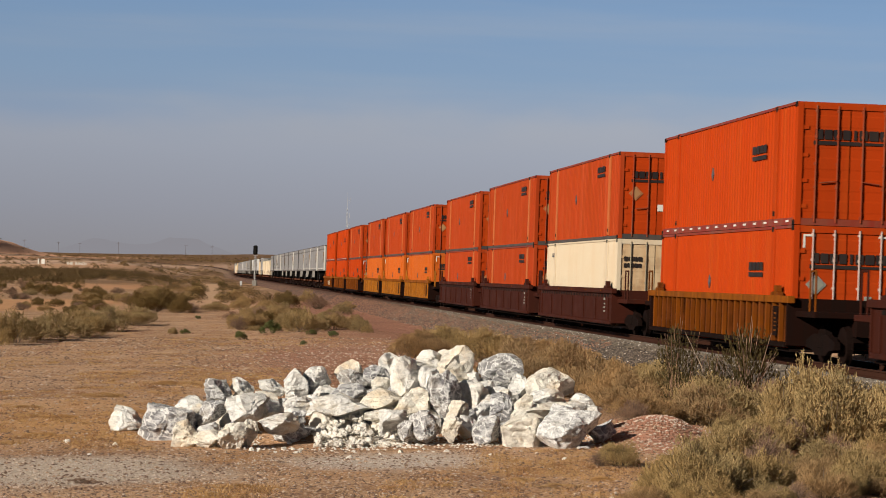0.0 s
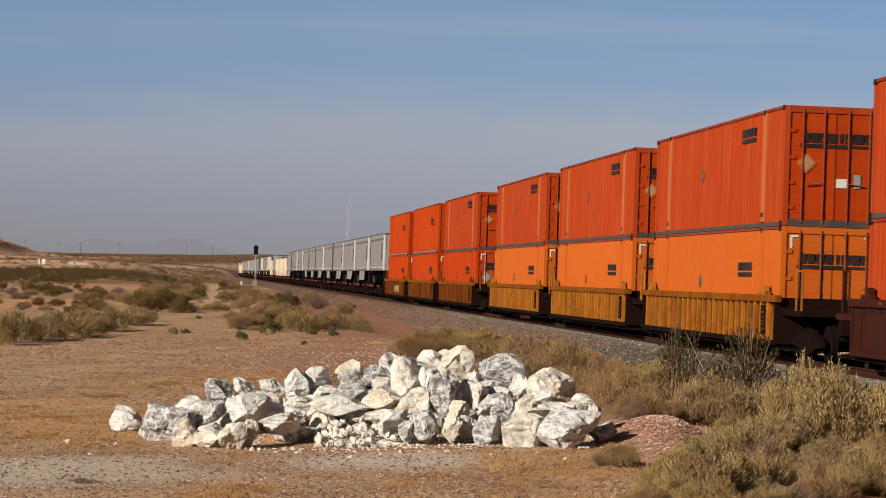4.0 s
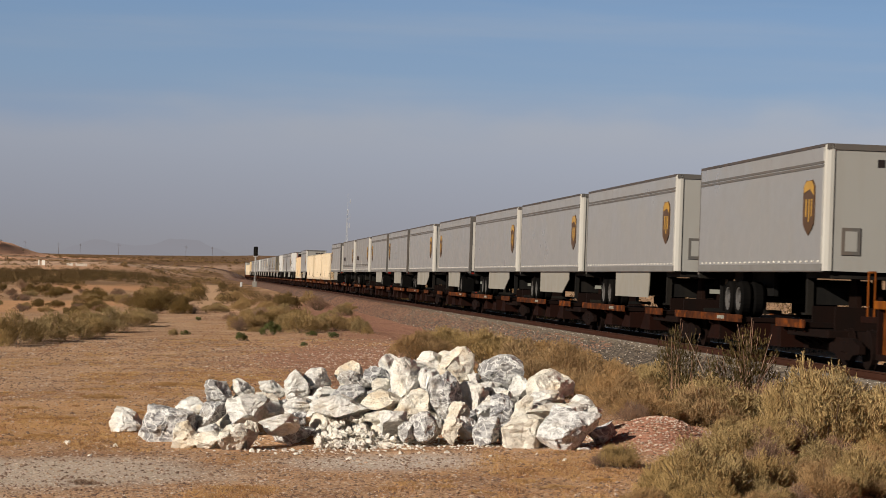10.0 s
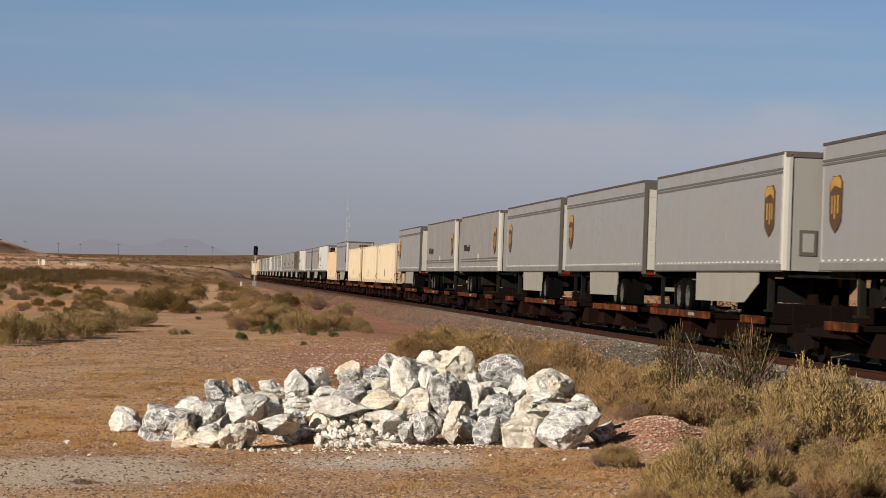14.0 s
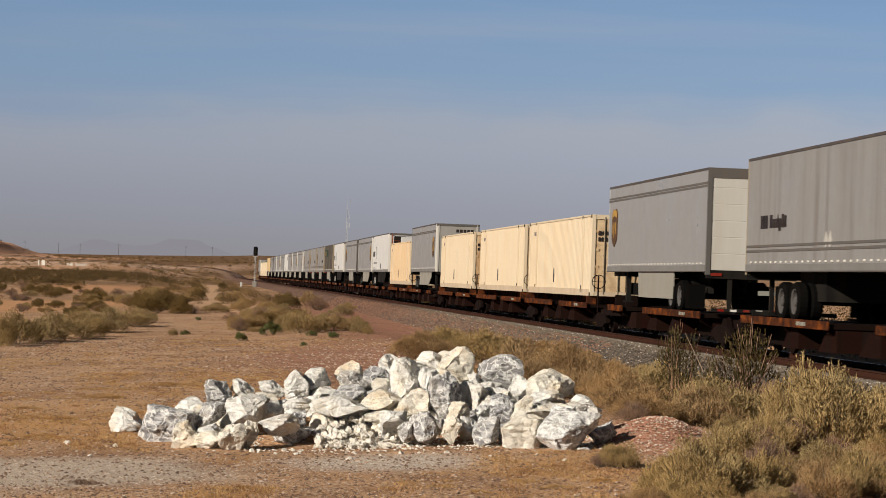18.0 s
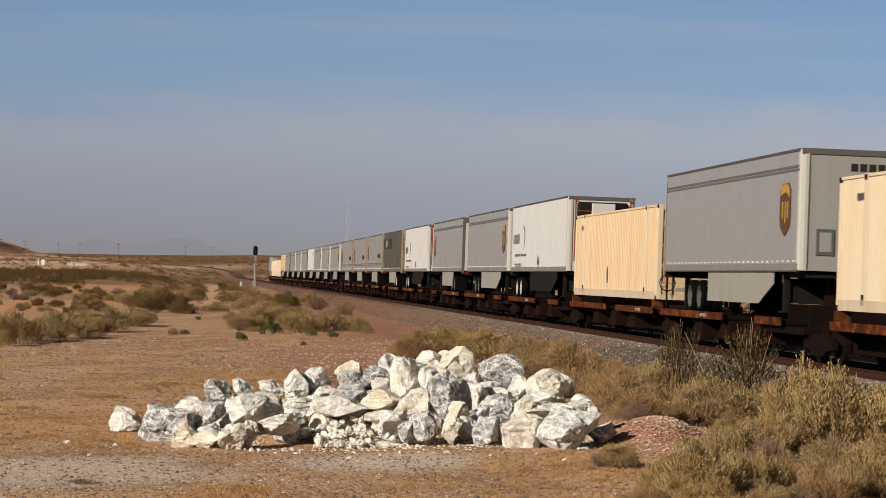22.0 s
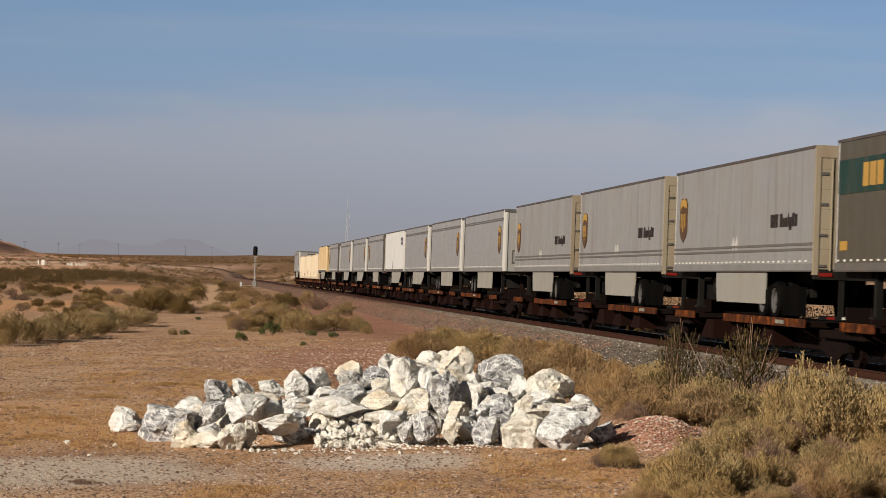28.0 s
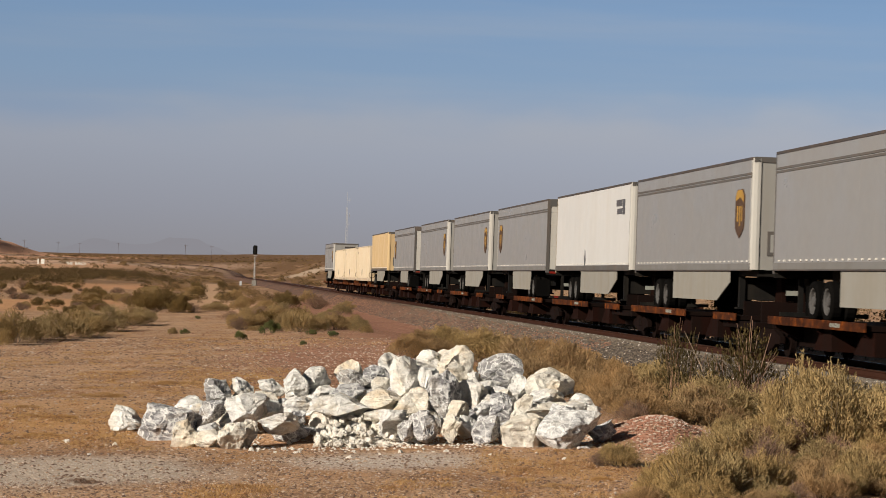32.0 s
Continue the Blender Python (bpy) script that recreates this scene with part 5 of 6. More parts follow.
         (610.8, "freight", 0), (628.6, "freight", 0), (646.6, "freight", 0), (666.9, "square", 1), (685.1, "square", 1), (703.6, "grey", 1), (720.8, "white", 1),
         (739.5, "grey", 0), (758.9, "grey", 1), (778.6, "grey", 1), (799.2, "grey", 0), (821.5, "yellow", 1), (839.9, "w", 0), (857.0, "w", 0), (874.1, "w", 0), (893.7, "grey", 1)]

MOVING = []


def travel(ob, s, local):
    MOVING.append((ob, s, local))


TURN = Matrix.Translation((0, LEN, 0)) @ Matrix.Rotation(math.pi, 4, "Z")
used = set()


def take(store, key):
    """The first one built, then copies of it."""
    if key in used:
        return copy_thing(store[key], Matrix.Identity(4))
    used.add(key)
    return store[key]


def scrawl(parent):
    """Pale sprayed strokes on the ribs of a well car."""
    y = 3.6
    for w, strokes in ((0.55, ((0.1, 0.0, 0.3, 1.0), (0.3, 1.0, 0.9, 0.9), (0.2, 0.5, 0.8, 0.55), (0.1, 0.0, 0.9, 0.1))), (0.4, ((0.4, 0.0, 0.5, 1.0),)), (0.7, ((0.0, 0.0, 0.4, 1.0), (0.4, 1.0, 0.6, 0.4), (0.6, 0.4, 0.9, 0.9))),
                       (0.6, ((0.1, 0.1, 0.5, 0.95), (0.5, 0.95, 0.8, 0.0))), (0.5, ((0.3, 0.1, 0.4, 0.9),)), (0.7, ((0.1, 0.9, 0.2, 0.1), (0.2, 0.1, 0.8, 0.2)))):
        bm = bmesh.new()
        for a, b, c, d in strokes:
            rod(bm, (-1.528, y + a * w, 0.62 + 0.46 * b), (-1.528, y + c * w, 0.62 + 0.46 * d), 0.014, 5)
        part("sprayed_mark", bm, M["cream_rail"], parent, "pale sprayed graffiti stroke")
        y += w + 0.12


for s, car, low, high in STACKS:
    travel(take(WELLS, car), s, Matrix.Identity(4))
    if s == 198.5:
        scrawl(MOVING[-1][0])
    travel(take(CT, low), s, Matrix.Translation((0, 0, 0.265)))
    travel(take(CT, high), s, Matrix.Translation((0, 0, 0.265 + HIGH + 0.012)))
SPINES = {"n": spine_car(18.6, True, False), "d": spine_car(18.6, False, False), "c": spine_car(18.6, True, True)}
for s, what, nose_near in LOADS:
    if what in CT:
        travel(take(SPINES, "c"), s, Matrix.Identity(4))
        travel(take(CT, what), s, Matrix.Translation((0, 0, 1.243)))
    else:
        travel(take(SPINES, "n" if nose_near else "d"), s, Matrix.Identity(4))
        travel(take(TR, what if nose_near else what + " turned"), s, Matrix.Identity(4) if nose_near else TURN)


# ---- boulders ----
def boulder_mesh(w, h, d, seed, cracks=1.0):
    """An angular quarried block: a ball cut flat by planes, chipped and roughened."""
    rnd = random.Random(seed)
    bm = bmesh.new()
    bmesh.ops.create_icosphere(bm, subdivisions=4, radius=1.0)
    planes = []
    for k in range(11):
        n = Vector((rnd.gauss(0, 1), rnd.gauss(0, 1), rnd.gauss(0, 0.8))).normalized()
        planes.append((n, rnd.uniform(0.40, 0.66)))
    for k in range(9):  # chipped corners
        n = Vector((rnd.gauss(0, 1), rnd.gauss(0, 1), rnd.gauss(0, 1))).normalized()
        planes.append((n, rnd.uniform(0.66, 0.76)))
    off = Vector((rnd.uniform(0, 50), rnd.uniform(0, 50), rnd.uniform(0, 50)))
    for v in bm.verts:
        p = v.co.copy()
        for n, k in planes:
            q = p.dot(n) - k
            if q > 0:
                p -= n * q
        # ledges: shallow steps across the block, then fine roughness
        step = noise.noise(p * 2.6 + off)
        rough = 0.05 * noise.noise(p * 1.7 + off) + 0.075 * math.floor(step * 5) / 5 + 0.05 * abs(noise.noise(p * 5 + off)) + 0.022 * noise.noise(p * 11 + off)
        dist, cell = noise.voronoi(p * 1.9 + off)
        rough += 0.07 * ((cell[0].x * 7.3 + cell[0].y * 3.1) % 1.0 - 0.5) - 0.06 * cracks * max(0.0, 1 - (dist[1] - dist[0]) / 0.10)
        v.co = p + v.co * rough
    lo = [min(v.co[i] for v in bm.verts) for i in range(3)]
    hi = [max(v.co[i] for v in bm.verts) for i in range(3)]
    for v in bm.verts:
        v.co = Vector([((v.co[i] - lo[i]) / (hi[i] - lo[i]) - 0.5) * s for i, s in enumerate((w, d, h))])
    return bm


# place and size of each boulder: x, y, z of its middle, width, height
WHITE_ROCKS = [(-5.06, 39.3, -0.20, 0.51, 0.40), (-3.81, 37.0, 0.14, 0.43, 0.38), (-3.01, 37.0, 0.5, 0.32, 0.3), (-2.87, 36.1, 0.23, 0.59, 0.46), (-3.38, 35.6, -0.04, 0.28, 0.18), (-2.57, 37.2, 0.52, 0.37, 0.24),
               (-2.54, 36.4, 0.27, 0.39, 0.39), (-2.18, 37.1, 0.59, 0.36, 0.43), (-1.92, 37.3, 0.62, 0.46, 0.44), (-2.13, 36.3, 0.32, 0.41, 0.23), (-2.33, 35.6, 0.08, 0.53, 0.3), (-0.77, 37.7, 0.93, 0.32, 0.31),
               (-1.46, 36.3, 0.33, 0.81, 0.34), (-0.49, 36.9, 0.75, 0.45, 0.61), (-0.65, 35.8, 0.15, 0.4, 0.33)]
WHITE_ROCKS_2 = [(-0.13, 37.6, 0.98, 0.5, 0.35), (-0.15, 36.8, 0.74, 0.29, 0.37), (0.52, 36.6, 0.51, 0.43, 0.53), (0.46, 35.7, 0.11, 0.25, 0.32), (0.56, 37.2, 0.73, 0.21, 0.26), (0.78, 37.0, 0.64, 0.35, 0.22),
               (0.76, 36.5, 0.43, 0.3, 0.26), (0.7, 36.15, 0.33, 0.27, 0.28), (1.24, 36.9, 0.64, 0.3, 0.43), (1.96, 37.2, 0.74, 0.26, 0.26), (1.68, 36.5, 0.54, 0.51, 0.27), (1.98, 36.0, 0.41, 0.38, 0.25),
               (2.19, 36.6, 0.5, 0.33, 0.23), (2.31, 36.1, 0.33, 0.27, 0.27)]
GREY_ROCKS = [(-4.05, 36.3, -0.03, 0.81, 0.55), (-3.37, 36.9, 0.45, 0.37, 0.35), (-3.41, 36.2, 0.14, 0.38, 0.37), (-2.11, 36.0, 0.16, 0.27, 0.17), (-1.32, 37.2, 0.7, 0.44, 0.26), (-1.36, 36.8, 0.5, 0.48, 0.28),
               (-0.93, 37.3, 0.74, 0.44, 0.32), (0.1, 36.4, 0.56, 0.45, 0.64), (-0.2, 35.5, 0.12, 0.39, 0.43), (-0.44, 35.55, 0.04, 0.25, 0.29), (0.95, 37.3, 0.87, 0.63, 0.53), (0.96, 36.2, 0.35, 0.31, 0.49),
               (0.74, 35.45, 0.11, 0.39, 0.38), (0.99, 35.5, 0.04, 0.18, 0.23), (2.43, 35.4, 0.15, 0.4, 0.31), (2.16, 34.75, -0.13, 0.25, 0.18), (-2.12, 36.0, -0.08, 0.62, 0.34)]
CREAM_ROCKS = [(-3.65, 35.1, -0.1, 0.37, 0.4), (-3.33, 34.95, -0.15, 0.39, 0.27), (-2.96, 34.9, -0.11, 0.39, 0.41), (-2.72, 35.2, -0.06, 0.22, 0.36), (-1.4, 37.5, 0.78, 0.4, 0.37), (-0.85, 36.5, 0.42, 0.57, 0.33),
               (-0.89, 36.1, 0.21, 0.36, 0.17), (-0.39, 36.5, 0.37, 0.5, 0.49), (0.25, 37.4, 0.95, 0.53, 0.56), (0.31, 36.0, 0.33, 0.3, 0.3), (0.22, 35.5, 0.11, 0.28, 0.38), (1.03, 36.5, 0.58, 0.17, 0.14),
               (1.24, 36.1, 0.37, 0.34, 0.44), (1.27, 35.1, 0.11, 0.59, 0.5), (1.71, 36.8, 0.7, 0.65, 0.52), (1.62, 36.1, 0.4, 0.59, 0.2)]
ROCKS = [("rock_white", "rough white marble boulder in a heap", r) for r in WHITE_ROCKS + WHITE_ROCKS_2]
ROCKS += [("rock_grey", "grey veined marble boulder in a heap", r) for r in GREY_ROCKS]
ROCKS += [("rock_pale", "pale grey mottled marble boulder in a heap", (1.91, 34.9, 0.17, 0.82, 0.66))]
ROCKS += [("rock_cream", "cream limestone boulder in a heap", r) for r in CREAM_ROCKS]
for i, (mat, label, (x, y, z, w, h)) in enumerate(ROCKS):
    ob = part("boulder", boulder_mesh(w * 1.17, h * 1.17, 0.5 * (w + h) * 1.2, (640 if mat == "rock_pale" else 100) + i), M[mat])
    ob.location = (x, y, z)
    ob.rotation_euler = (0, 0, 0)
    tagged(ob, label, "boulder", "heap of quarried boulders")


rnd = random.Random(31)
for i in range(64):  # the inside of the heap
    x = rnd.uniform(-4.2, 2.1)
    w = rnd.uniform(0.28, 0.5)
    top = 0.15 + 0.42 * math.exp(-((x + 0.3) / 2.2) ** 2)
    y = rnd.uniform(36.9, 37.5)
    x = max(x, -3.2)
    ob = part("boulder", boulder_mesh(w * 1.1, w, w * 1.2, 400 + i), M[("rock_white", "rock_white", "rock_grey", "rock_cream")[i % 4]])
    ob.location = (x, y, ground_z(x, y) + rnd.uniform(0.05, 0.62) * top)
    tagged(ob, ("rough white marble boulder in a heap", "rough white marble boulder in a heap", "grey veined marble boulder in a heap", "cream limestone boulder in a heap")[i % 4], "boulder", "heap of quarried boulders")


CHUNKS = [boulder_mesh(1.0, 0.8, 0.9, 700 + k, 0.0) for k in range(6)]
CHUNK_MESH = []
for k, bm in enumerate(CHUNKS):
    bmesh.ops.dissolve_limit(bm, angle_limit=0.12, verts=bm.verts, edges=bm.edges)
    me = bpy.data.meshes.new("broken_stone")
    bm.to_mesh(me)
    bm.free()
    me.materials.append(M["rubble"])
    CHUNK_MESH.append(me)
for i in range(130):  # broken stones tipped down the front of the heap and strewn about it
    if i < 95:
        x = rnd.gauss(-1.25, 0.55)
        y = rnd.uniform(35.3, 36.2)
        x = -1.8 + abs(x + 1.8)
        z = ground_z(x, y) + 0.03 + 0.30 * (y - 35.3) * math.exp(-((x + 1.25) / 0.8) ** 2)
        size = rnd.uniform(0.05, 0.15)
    else:
        x, y = rnd.uniform(-6.5, 2.6), rnd.gauss(35.2, 1.1)
        z = ground_z(x, y) + 0.01
        size = rnd.uniform(0.04, 0.11)
    ob = new("broken_stone", CHUNK_MESH[rnd.randrange(6)])
    ob.matrix_basis = Matrix.Translation((x, y, z)) @ Euler((rnd.uniform(-0.5, 0.5), rnd.uniform(-0.5, 0.5), rnd.uniform(0, 6.28))).to_matrix().to_4x4() @ Matrix.Diagonal((size, size, size, 1))
    tagged(ob, "small pale broken stone by the boulder heap", "stone", "broken stones by the heap")


for i in range(44):  # stones wedged low in the heap
    x = rnd.uniform(-3.5, 2.0)
    w = rnd.uniform(0.28, 0.46)
    y = rnd.uniform(36.1, 36.7)
    if -2.5 < x < -1.75:
        continue
    ob = part("boulder", boulder_mesh(w * 1.1, w, w * 1.2, 500 + i), M[("rock_white", "rock_grey", "rock_cream")[i % 3]])
    ob.location = (x, y, ground_z(x, y) + rnd.uniform(0.0, 0.16))
    tagged(ob, ("rough white marble boulder in a heap", "grey veined marble boulder in a heap", "cream limestone boulder in a heap")[i % 3], "boulder", "heap of quarried boulders")


# ---- loose stones and tufts ----
def pebbles(name, label, mat, spots, category="gravel"):
    """Many small stones in one mesh; spots: x, y, z, size."""
    verts, faces = [], []
    rnd = random.Random(len(spots))
    base = [(1, 0, 0), (-0.9, 0.1, 0), (0.1, 1, 0.05), (0, -1, 0), (0.25, 0.15, 0.55), (0, 0, -0.6)]
    tri = [(0, 2, 4), (2, 1, 4), (1, 3, 4), (3, 0, 4), (2, 0, 5), (1, 2, 5), (3, 1, 5), (0, 3, 5)]
    for x, y, z, s in spots:
        k = len(verts)
        a = rnd.uniform(0, 6.28)
        c, sn = math.cos(a) * s, math.sin(a) * s
        for bx, by, bz in base:
            bx, by, bz = bx * rnd.uniform(0.6, 1.2), by * rnd.uniform(0.6, 1.2), bz * rnd.uniform(0.6, 1.1)
            verts.append((x + bx * c - by * sn, y + bx * sn + by * c, z + bz * s))
        faces += [tuple(k + q for q in f) for f in tri]
    ob = soup(name, verts, faces, M[mat])
    return tagged(ob, label, category, kind="stuff")


rnd = random.Random(5)
spots = []
for _ in range(2200):  # fallen rubble at the foot of the heap
    u = rnd.gauss(0, 1)
    x, y = -1.8 + abs(0.5 + 0.62 * u), 35.9 + rnd.gauss(0, 0.28)
    spots.append((x, y, ground_z(x, y) + rnd.uniform(0.0, 0.10) * math.exp(-u * u), rnd.uniform(0.01, 0.035)))
for _ in range(1200):
    x, y = rnd.uniform(-3.4, 2.6), rnd.gauss(35.8, 0.5)
    if -2.6 < x < -1.7 and y > 35.3:
        continue
    spots.append((x, y, ground_z(x, y) + 0.01, rnd.uniform(0.01, 0.04)))
pebbles("rubble", "pale broken stone at the foot of the boulders", "rubble", spots)
spots = []
for _ in range(4600):
    cx, cy, sx, sy = rnd.choice(((-5.2, 30.8, 1.7, 1.6), (-0.6, 32.6, 0.8, 0.9), (-4.0, 31.2, 2.2, 1.6)))
    x, y = rnd.gauss(cx, sx), rnd.gauss(cy, sy)
    spots.append((x, y, ground_z(x, y) + 0.002, rnd.uniform(0.005, 0.015)))
pebbles("white_gravel", "patches of crushed white gravel on the dirt", "gravel_grey", spots)
spots = []
for _ in range(50000):
    y = 27 + 66 * rnd.random() ** 1.3
    x = rnd.uniform(-0.19, 0.12) * y
    spots.append((x, y, ground_z(x, y) + 0.003, (0.007 + 0.032 * rnd.random() ** 3.0) * (1 + (y - 27) * 0.013)))
pebbles("pale_pebbles", "pale pebbles scattered over the dirt", "pebble", spots[:8200])
pebbles("pebbles", "dirt-coloured pebbles scattered over the ground", "mid_pebble", spots[8200:20000])
pebbles("dark_pebbles", "dark brown pebbles scattered over the dirt", "dark_pebble", spots[20000:])
spots = []
for _ in range(4200):
    y = rnd.triangular(33.6, 42.5, 36.5)
    x = y * rnd.gauss(0.0925, 0.0115)
    spots.append((x, y, ground_z(x, y) + 0.005, rnd.uniform(0.012, 0.04)))
heap = []
for _ in range(900):
    y = rnd.triangular(33.4, 42.0, 36.0)
    x = y * rnd.gauss(0.0925, 0.012)
    heap.append((x, y, ground_z(x, y) + 0.01, rnd.uniform(0.012, 0.042)))
pebbles("pale_heap_stones", "pale stones strewn over the pink gravel heap", "pebble", heap)
pebbles("pink_gravel_heap", "small heap of pink gravel beside the boulders", "pink_gravel", spots)
spots = []
for _ in range(15000):
    s = 26 + 150 * rnd.random() ** 1.2
    d = 2.0 + min(18.0, -4.6 * math.log(1 - rnd.random()))
    x, y, z, _ = track_point(s, d)
    zz = max(ground_z(x, y), z + (-0.29 - (d - 2.2) * 0.46 if d < 4.4 else -9))
    spots.append((x, y, zz + 0.01, rnd.uniform(0.02, 0.065)))
pale = []
for _ in range(5200):  # the red gravel apron, with pale stones in it
    x, y = rnd.gauss(-2.4, 1.7), rnd.gauss(73, 7)
    (pale if rnd.random() < 0.16 else spots).append((x, y, ground_z(x, y) + 0.01, rnd.uniform(0.02, 0.06)))
pebbles("pale_apron_stones", "pale stones strewn over the red gravel", "pebble", pale)
pebbles("red_gravel_slope", "red crushed stone spilled down the track bed", "red_gravel", spots)
spots = []
for _ in range(30000):
    s = -8 + 150 * rnd.random() ** 1.9
    if rnd.random() < smooth(45, 135, s):
        continue
    d = rnd.uniform(0.95, 3.9)
    x, y, z, _ = track_point(s, d)
    zz = z + (-0.20 if d < 1.6 else -0.20 - (d - 1.6) * 0.117 if d < 2.2 else -0.29 - (d - 2.2) * 0.464)
    spots.append((x, y, zz + 0.005, rnd.uniform(0.018, 0.05) * (1 + s * 0.004)))
pale = []
for _ in range(1100):
    s = -8 + 110 * rnd.random() ** 1.6
    d = rnd.uniform(1.0, 3.9)
    x, y, z, _ = track_point(s, d)
    zz = z + (-0.20 if d < 1.6 else -0.20 - (d - 1.6) * 0.117 if d < 2.2 else -0.29 - (d - 2.2) * 0.464)
    pale.append((x, y, zz + 0.02, rnd.uniform(0.018, 0.04)))
pebbles("pale_ballast_stones", "pale stones among the grey ballast", "gravel_grey", pale)
pebbles("ballast_stones", "grey crushed ballast stones along the track", "ballast", spots)


# ---- shrubs ----
def plant_mesh(name, seed, shoots, spread_w, tall, ln, wd, mat, stem_mat, clumps=14, upright=0.7, stems=26, leaflets=3, bare=0.0):
    """A bush about one metre across: tufts of upright shoots with small leaves, on the stems that carry them."""
    r = random.Random(seed)
    verts, faces = [], []
    cl = []
    for i in range(clumps):
        a = 6.283 * (i + r.random()) / clumps
        d = r.uniform(0.0, 1.0) ** 0.55 * spread_w * 0.40
        dome = 1 - (2 * d / spread_w) ** 2
        cl.append((d * math.cos(a), d * math.sin(a), tall * dome * r.uniform(0.22, 0.72), r.uniform(0.10, 0.19) * spread_w, r.uniform(0.20, 0.34) * tall))

    def blade(p, ax, length, width):
        sd = ax.cross(Vector((r.gauss(0, 1), r.gauss(0, 1), r.gauss(0, 0.4))))
        if sd.length < 1e-4:
            sd = ax.orthogonal()
        sd = sd.normalized() * width
        k = len(verts)
        verts.extend([p - sd * 0.4, p + sd * 0.4, p + ax * length * 0.55 + sd, p + ax * length, p + ax * length * 0.55 - sd])
        faces.append((k, k + 1, k + 2, k + 3, k + 4))

    for _ in range(shoots):
        cx, cy, cz, cr, ch = r.choice(cl)
        u = Vector((r.gauss(0, 1), r.gauss(0, 1), r.gauss(0.45, 0.8))).normalized()
        q = r.uniform(0.30, 1.0) ** 0.7
        p = Vector((cx + u.x * cr * q, cy + u.y * cr * q, max(0.0, cz + u.z * ch * q)))
        lean = Vector((cx, cy, 0)) / spread_w
        ax = (u * 0.45 + lean * 0.9 + Vector((r.gauss(0, 0.22), r.gauss(0, 0.22), upright))).normalized()
        length = ln * r.uniform(0.6, 1.5)
        blade(p, ax, length, wd * r.uniform(0.5, 0.9))
        for k in range(leaflets):
            t = r.uniform(0.15, 0.9)
            side = (Vector((r.gauss(0, 1), r.gauss(0, 1), r.gauss(0.4, 0.5))).normalized() + ax * 0.8).normalized()
            blade(p + ax * length * t, side, ln * r.uniform(0.25, 0.5), wd * r.uniform(0.6, 1.1))
    me = bpy.data.meshes.new(name + "_foliage")
    me.from_pydata(verts, [], faces)
    me.materials.append(mat)
    bm = bmesh.new()
    for i in range(stems):
        cx, cy, cz, cr, ch = r.choice(cl)
        b = Vector((r.gauss(0, 0.05), r.gauss(0, 0.05), -0.05))
        m = Vector((cx * 0.6 + r.gauss(0, 0.04), cy * 0.6 + r.gauss(0, 0.04), cz * 0.55))
        t = Vector((cx + r.gauss(0, cr * 0.7), cy + r.gauss(0, cr * 0.7), cz + ch * r.uniform(0.2, 1.0 + bare)))
        rod(bm, b, m, 0.013, 4, 0.009)
        rod(bm, m, t, 0.009, 4, 0.004)
    ms = bpy.data.meshes.new(name + "_stems")
    bm.to_mesh(ms)
    bm.free()
    ms.materials.append(stem_mat)
    return me, ms


PLANTS = {}
for i in range(4):
    PLANTS["sage", i] = plant_mesh("sage", 20 + i, 3800, 1.25, 0.85, 0.075, 0.0070, M["sage"], M["stem"], 24, 0.72, 30)
    PLANTS["tan", i] = plant_mesh("tan", 40 + i, 3800, 1.25, 0.78, 0.070, 0.0068, M["tan_brush"], M["stem"], 24, 0.65, 30)
for i in range(3):
    PLANTS["olive", i] = plant_mesh("olive", 60 + i, 1500, 1.2, 0.85, 0.085, 0.014, M["olive"], M["stem"], 13, 0.6, 24)
    PLANTS["green", i] = plant_mesh("green", 80 + i, 900, 1.1, 0.75, 0.10, 0.013, M["green"], M["stem"], 8, 0.9, 16)
    PLANTS["creosote", i] = plant_mesh("creosote", 90 + i, 900, 1.25, 1.15, 0.060, 0.010, M["creosote"], M["dead"], 15, 0.55, 22, 4, 0.25)
for i in range(2):
    PLANTS["dead", i] = plant_mesh("dead", 110 + i, 1100, 1.2, 0.8, 0.12, 0.006, M["dead"], M["stem"], 12, 0.5, 70, 2, 0.3)
    PLANTS["straw", i] = plant_mesh("straw", 120 + i, 700, 0.9, 0.5, 0.14, 0.008, M["straw"], M["straw"], 9, 0.9, 8, 1)
    PLANTS["far sage", i] = plant_mesh("far_sage", 21 + i, 2500, 1.25, 0.85, 0.075, 0.0100, M["bank_sage"], M["stem"], 22, 0.6, 8, 2)
    PLANTS["far tan", i] = plant_mesh("far_tan", 41 + i, 2500, 1.25, 0.78, 0.075, 0.0100, M["bank_tan"], M["stem"], 22, 0.55, 8, 2)
    PLANTS["far olive", i] = plant_mesh("far_olive", 61 + i, 2500, 1.2, 0.85, 0.075, 0.0100, M["olive"], M["stem"], 18, 0.45, 8, 2)
WORDS = {"sage": ("shrub", "grey-green saltbush on bare dirt"), "tan": ("shrub", "dry tan desert shrub on the dirt"), "olive": ("shrub", "olive desert bush on bare dirt"),
         "green": ("shrub", "small dark green bush"), "creosote": ("shrub", "tall thin creosote bush with bare stems"), "dead": ("shrub", "dead brown twiggy shrub"),
         "straw": ("grass_tuft", "tuft of dry golden grass")}
plant_rnd = random.Random(77)
COUNT = {"sage": 4, "tan": 4, "olive": 3, "green": 3, "creosote": 3, "dead": 2, "straw": 2}


def bare(x, y):
    """Open sand: the wash and two orange flats."""
    u = x / y
    return -0.181 < u < -0.152 and 128 < y < 238 or -0.150 < u < -0.124 and 250 < y < 400 or abs(x + 0.0955 * y) < 1.0 and 200 < y < 520


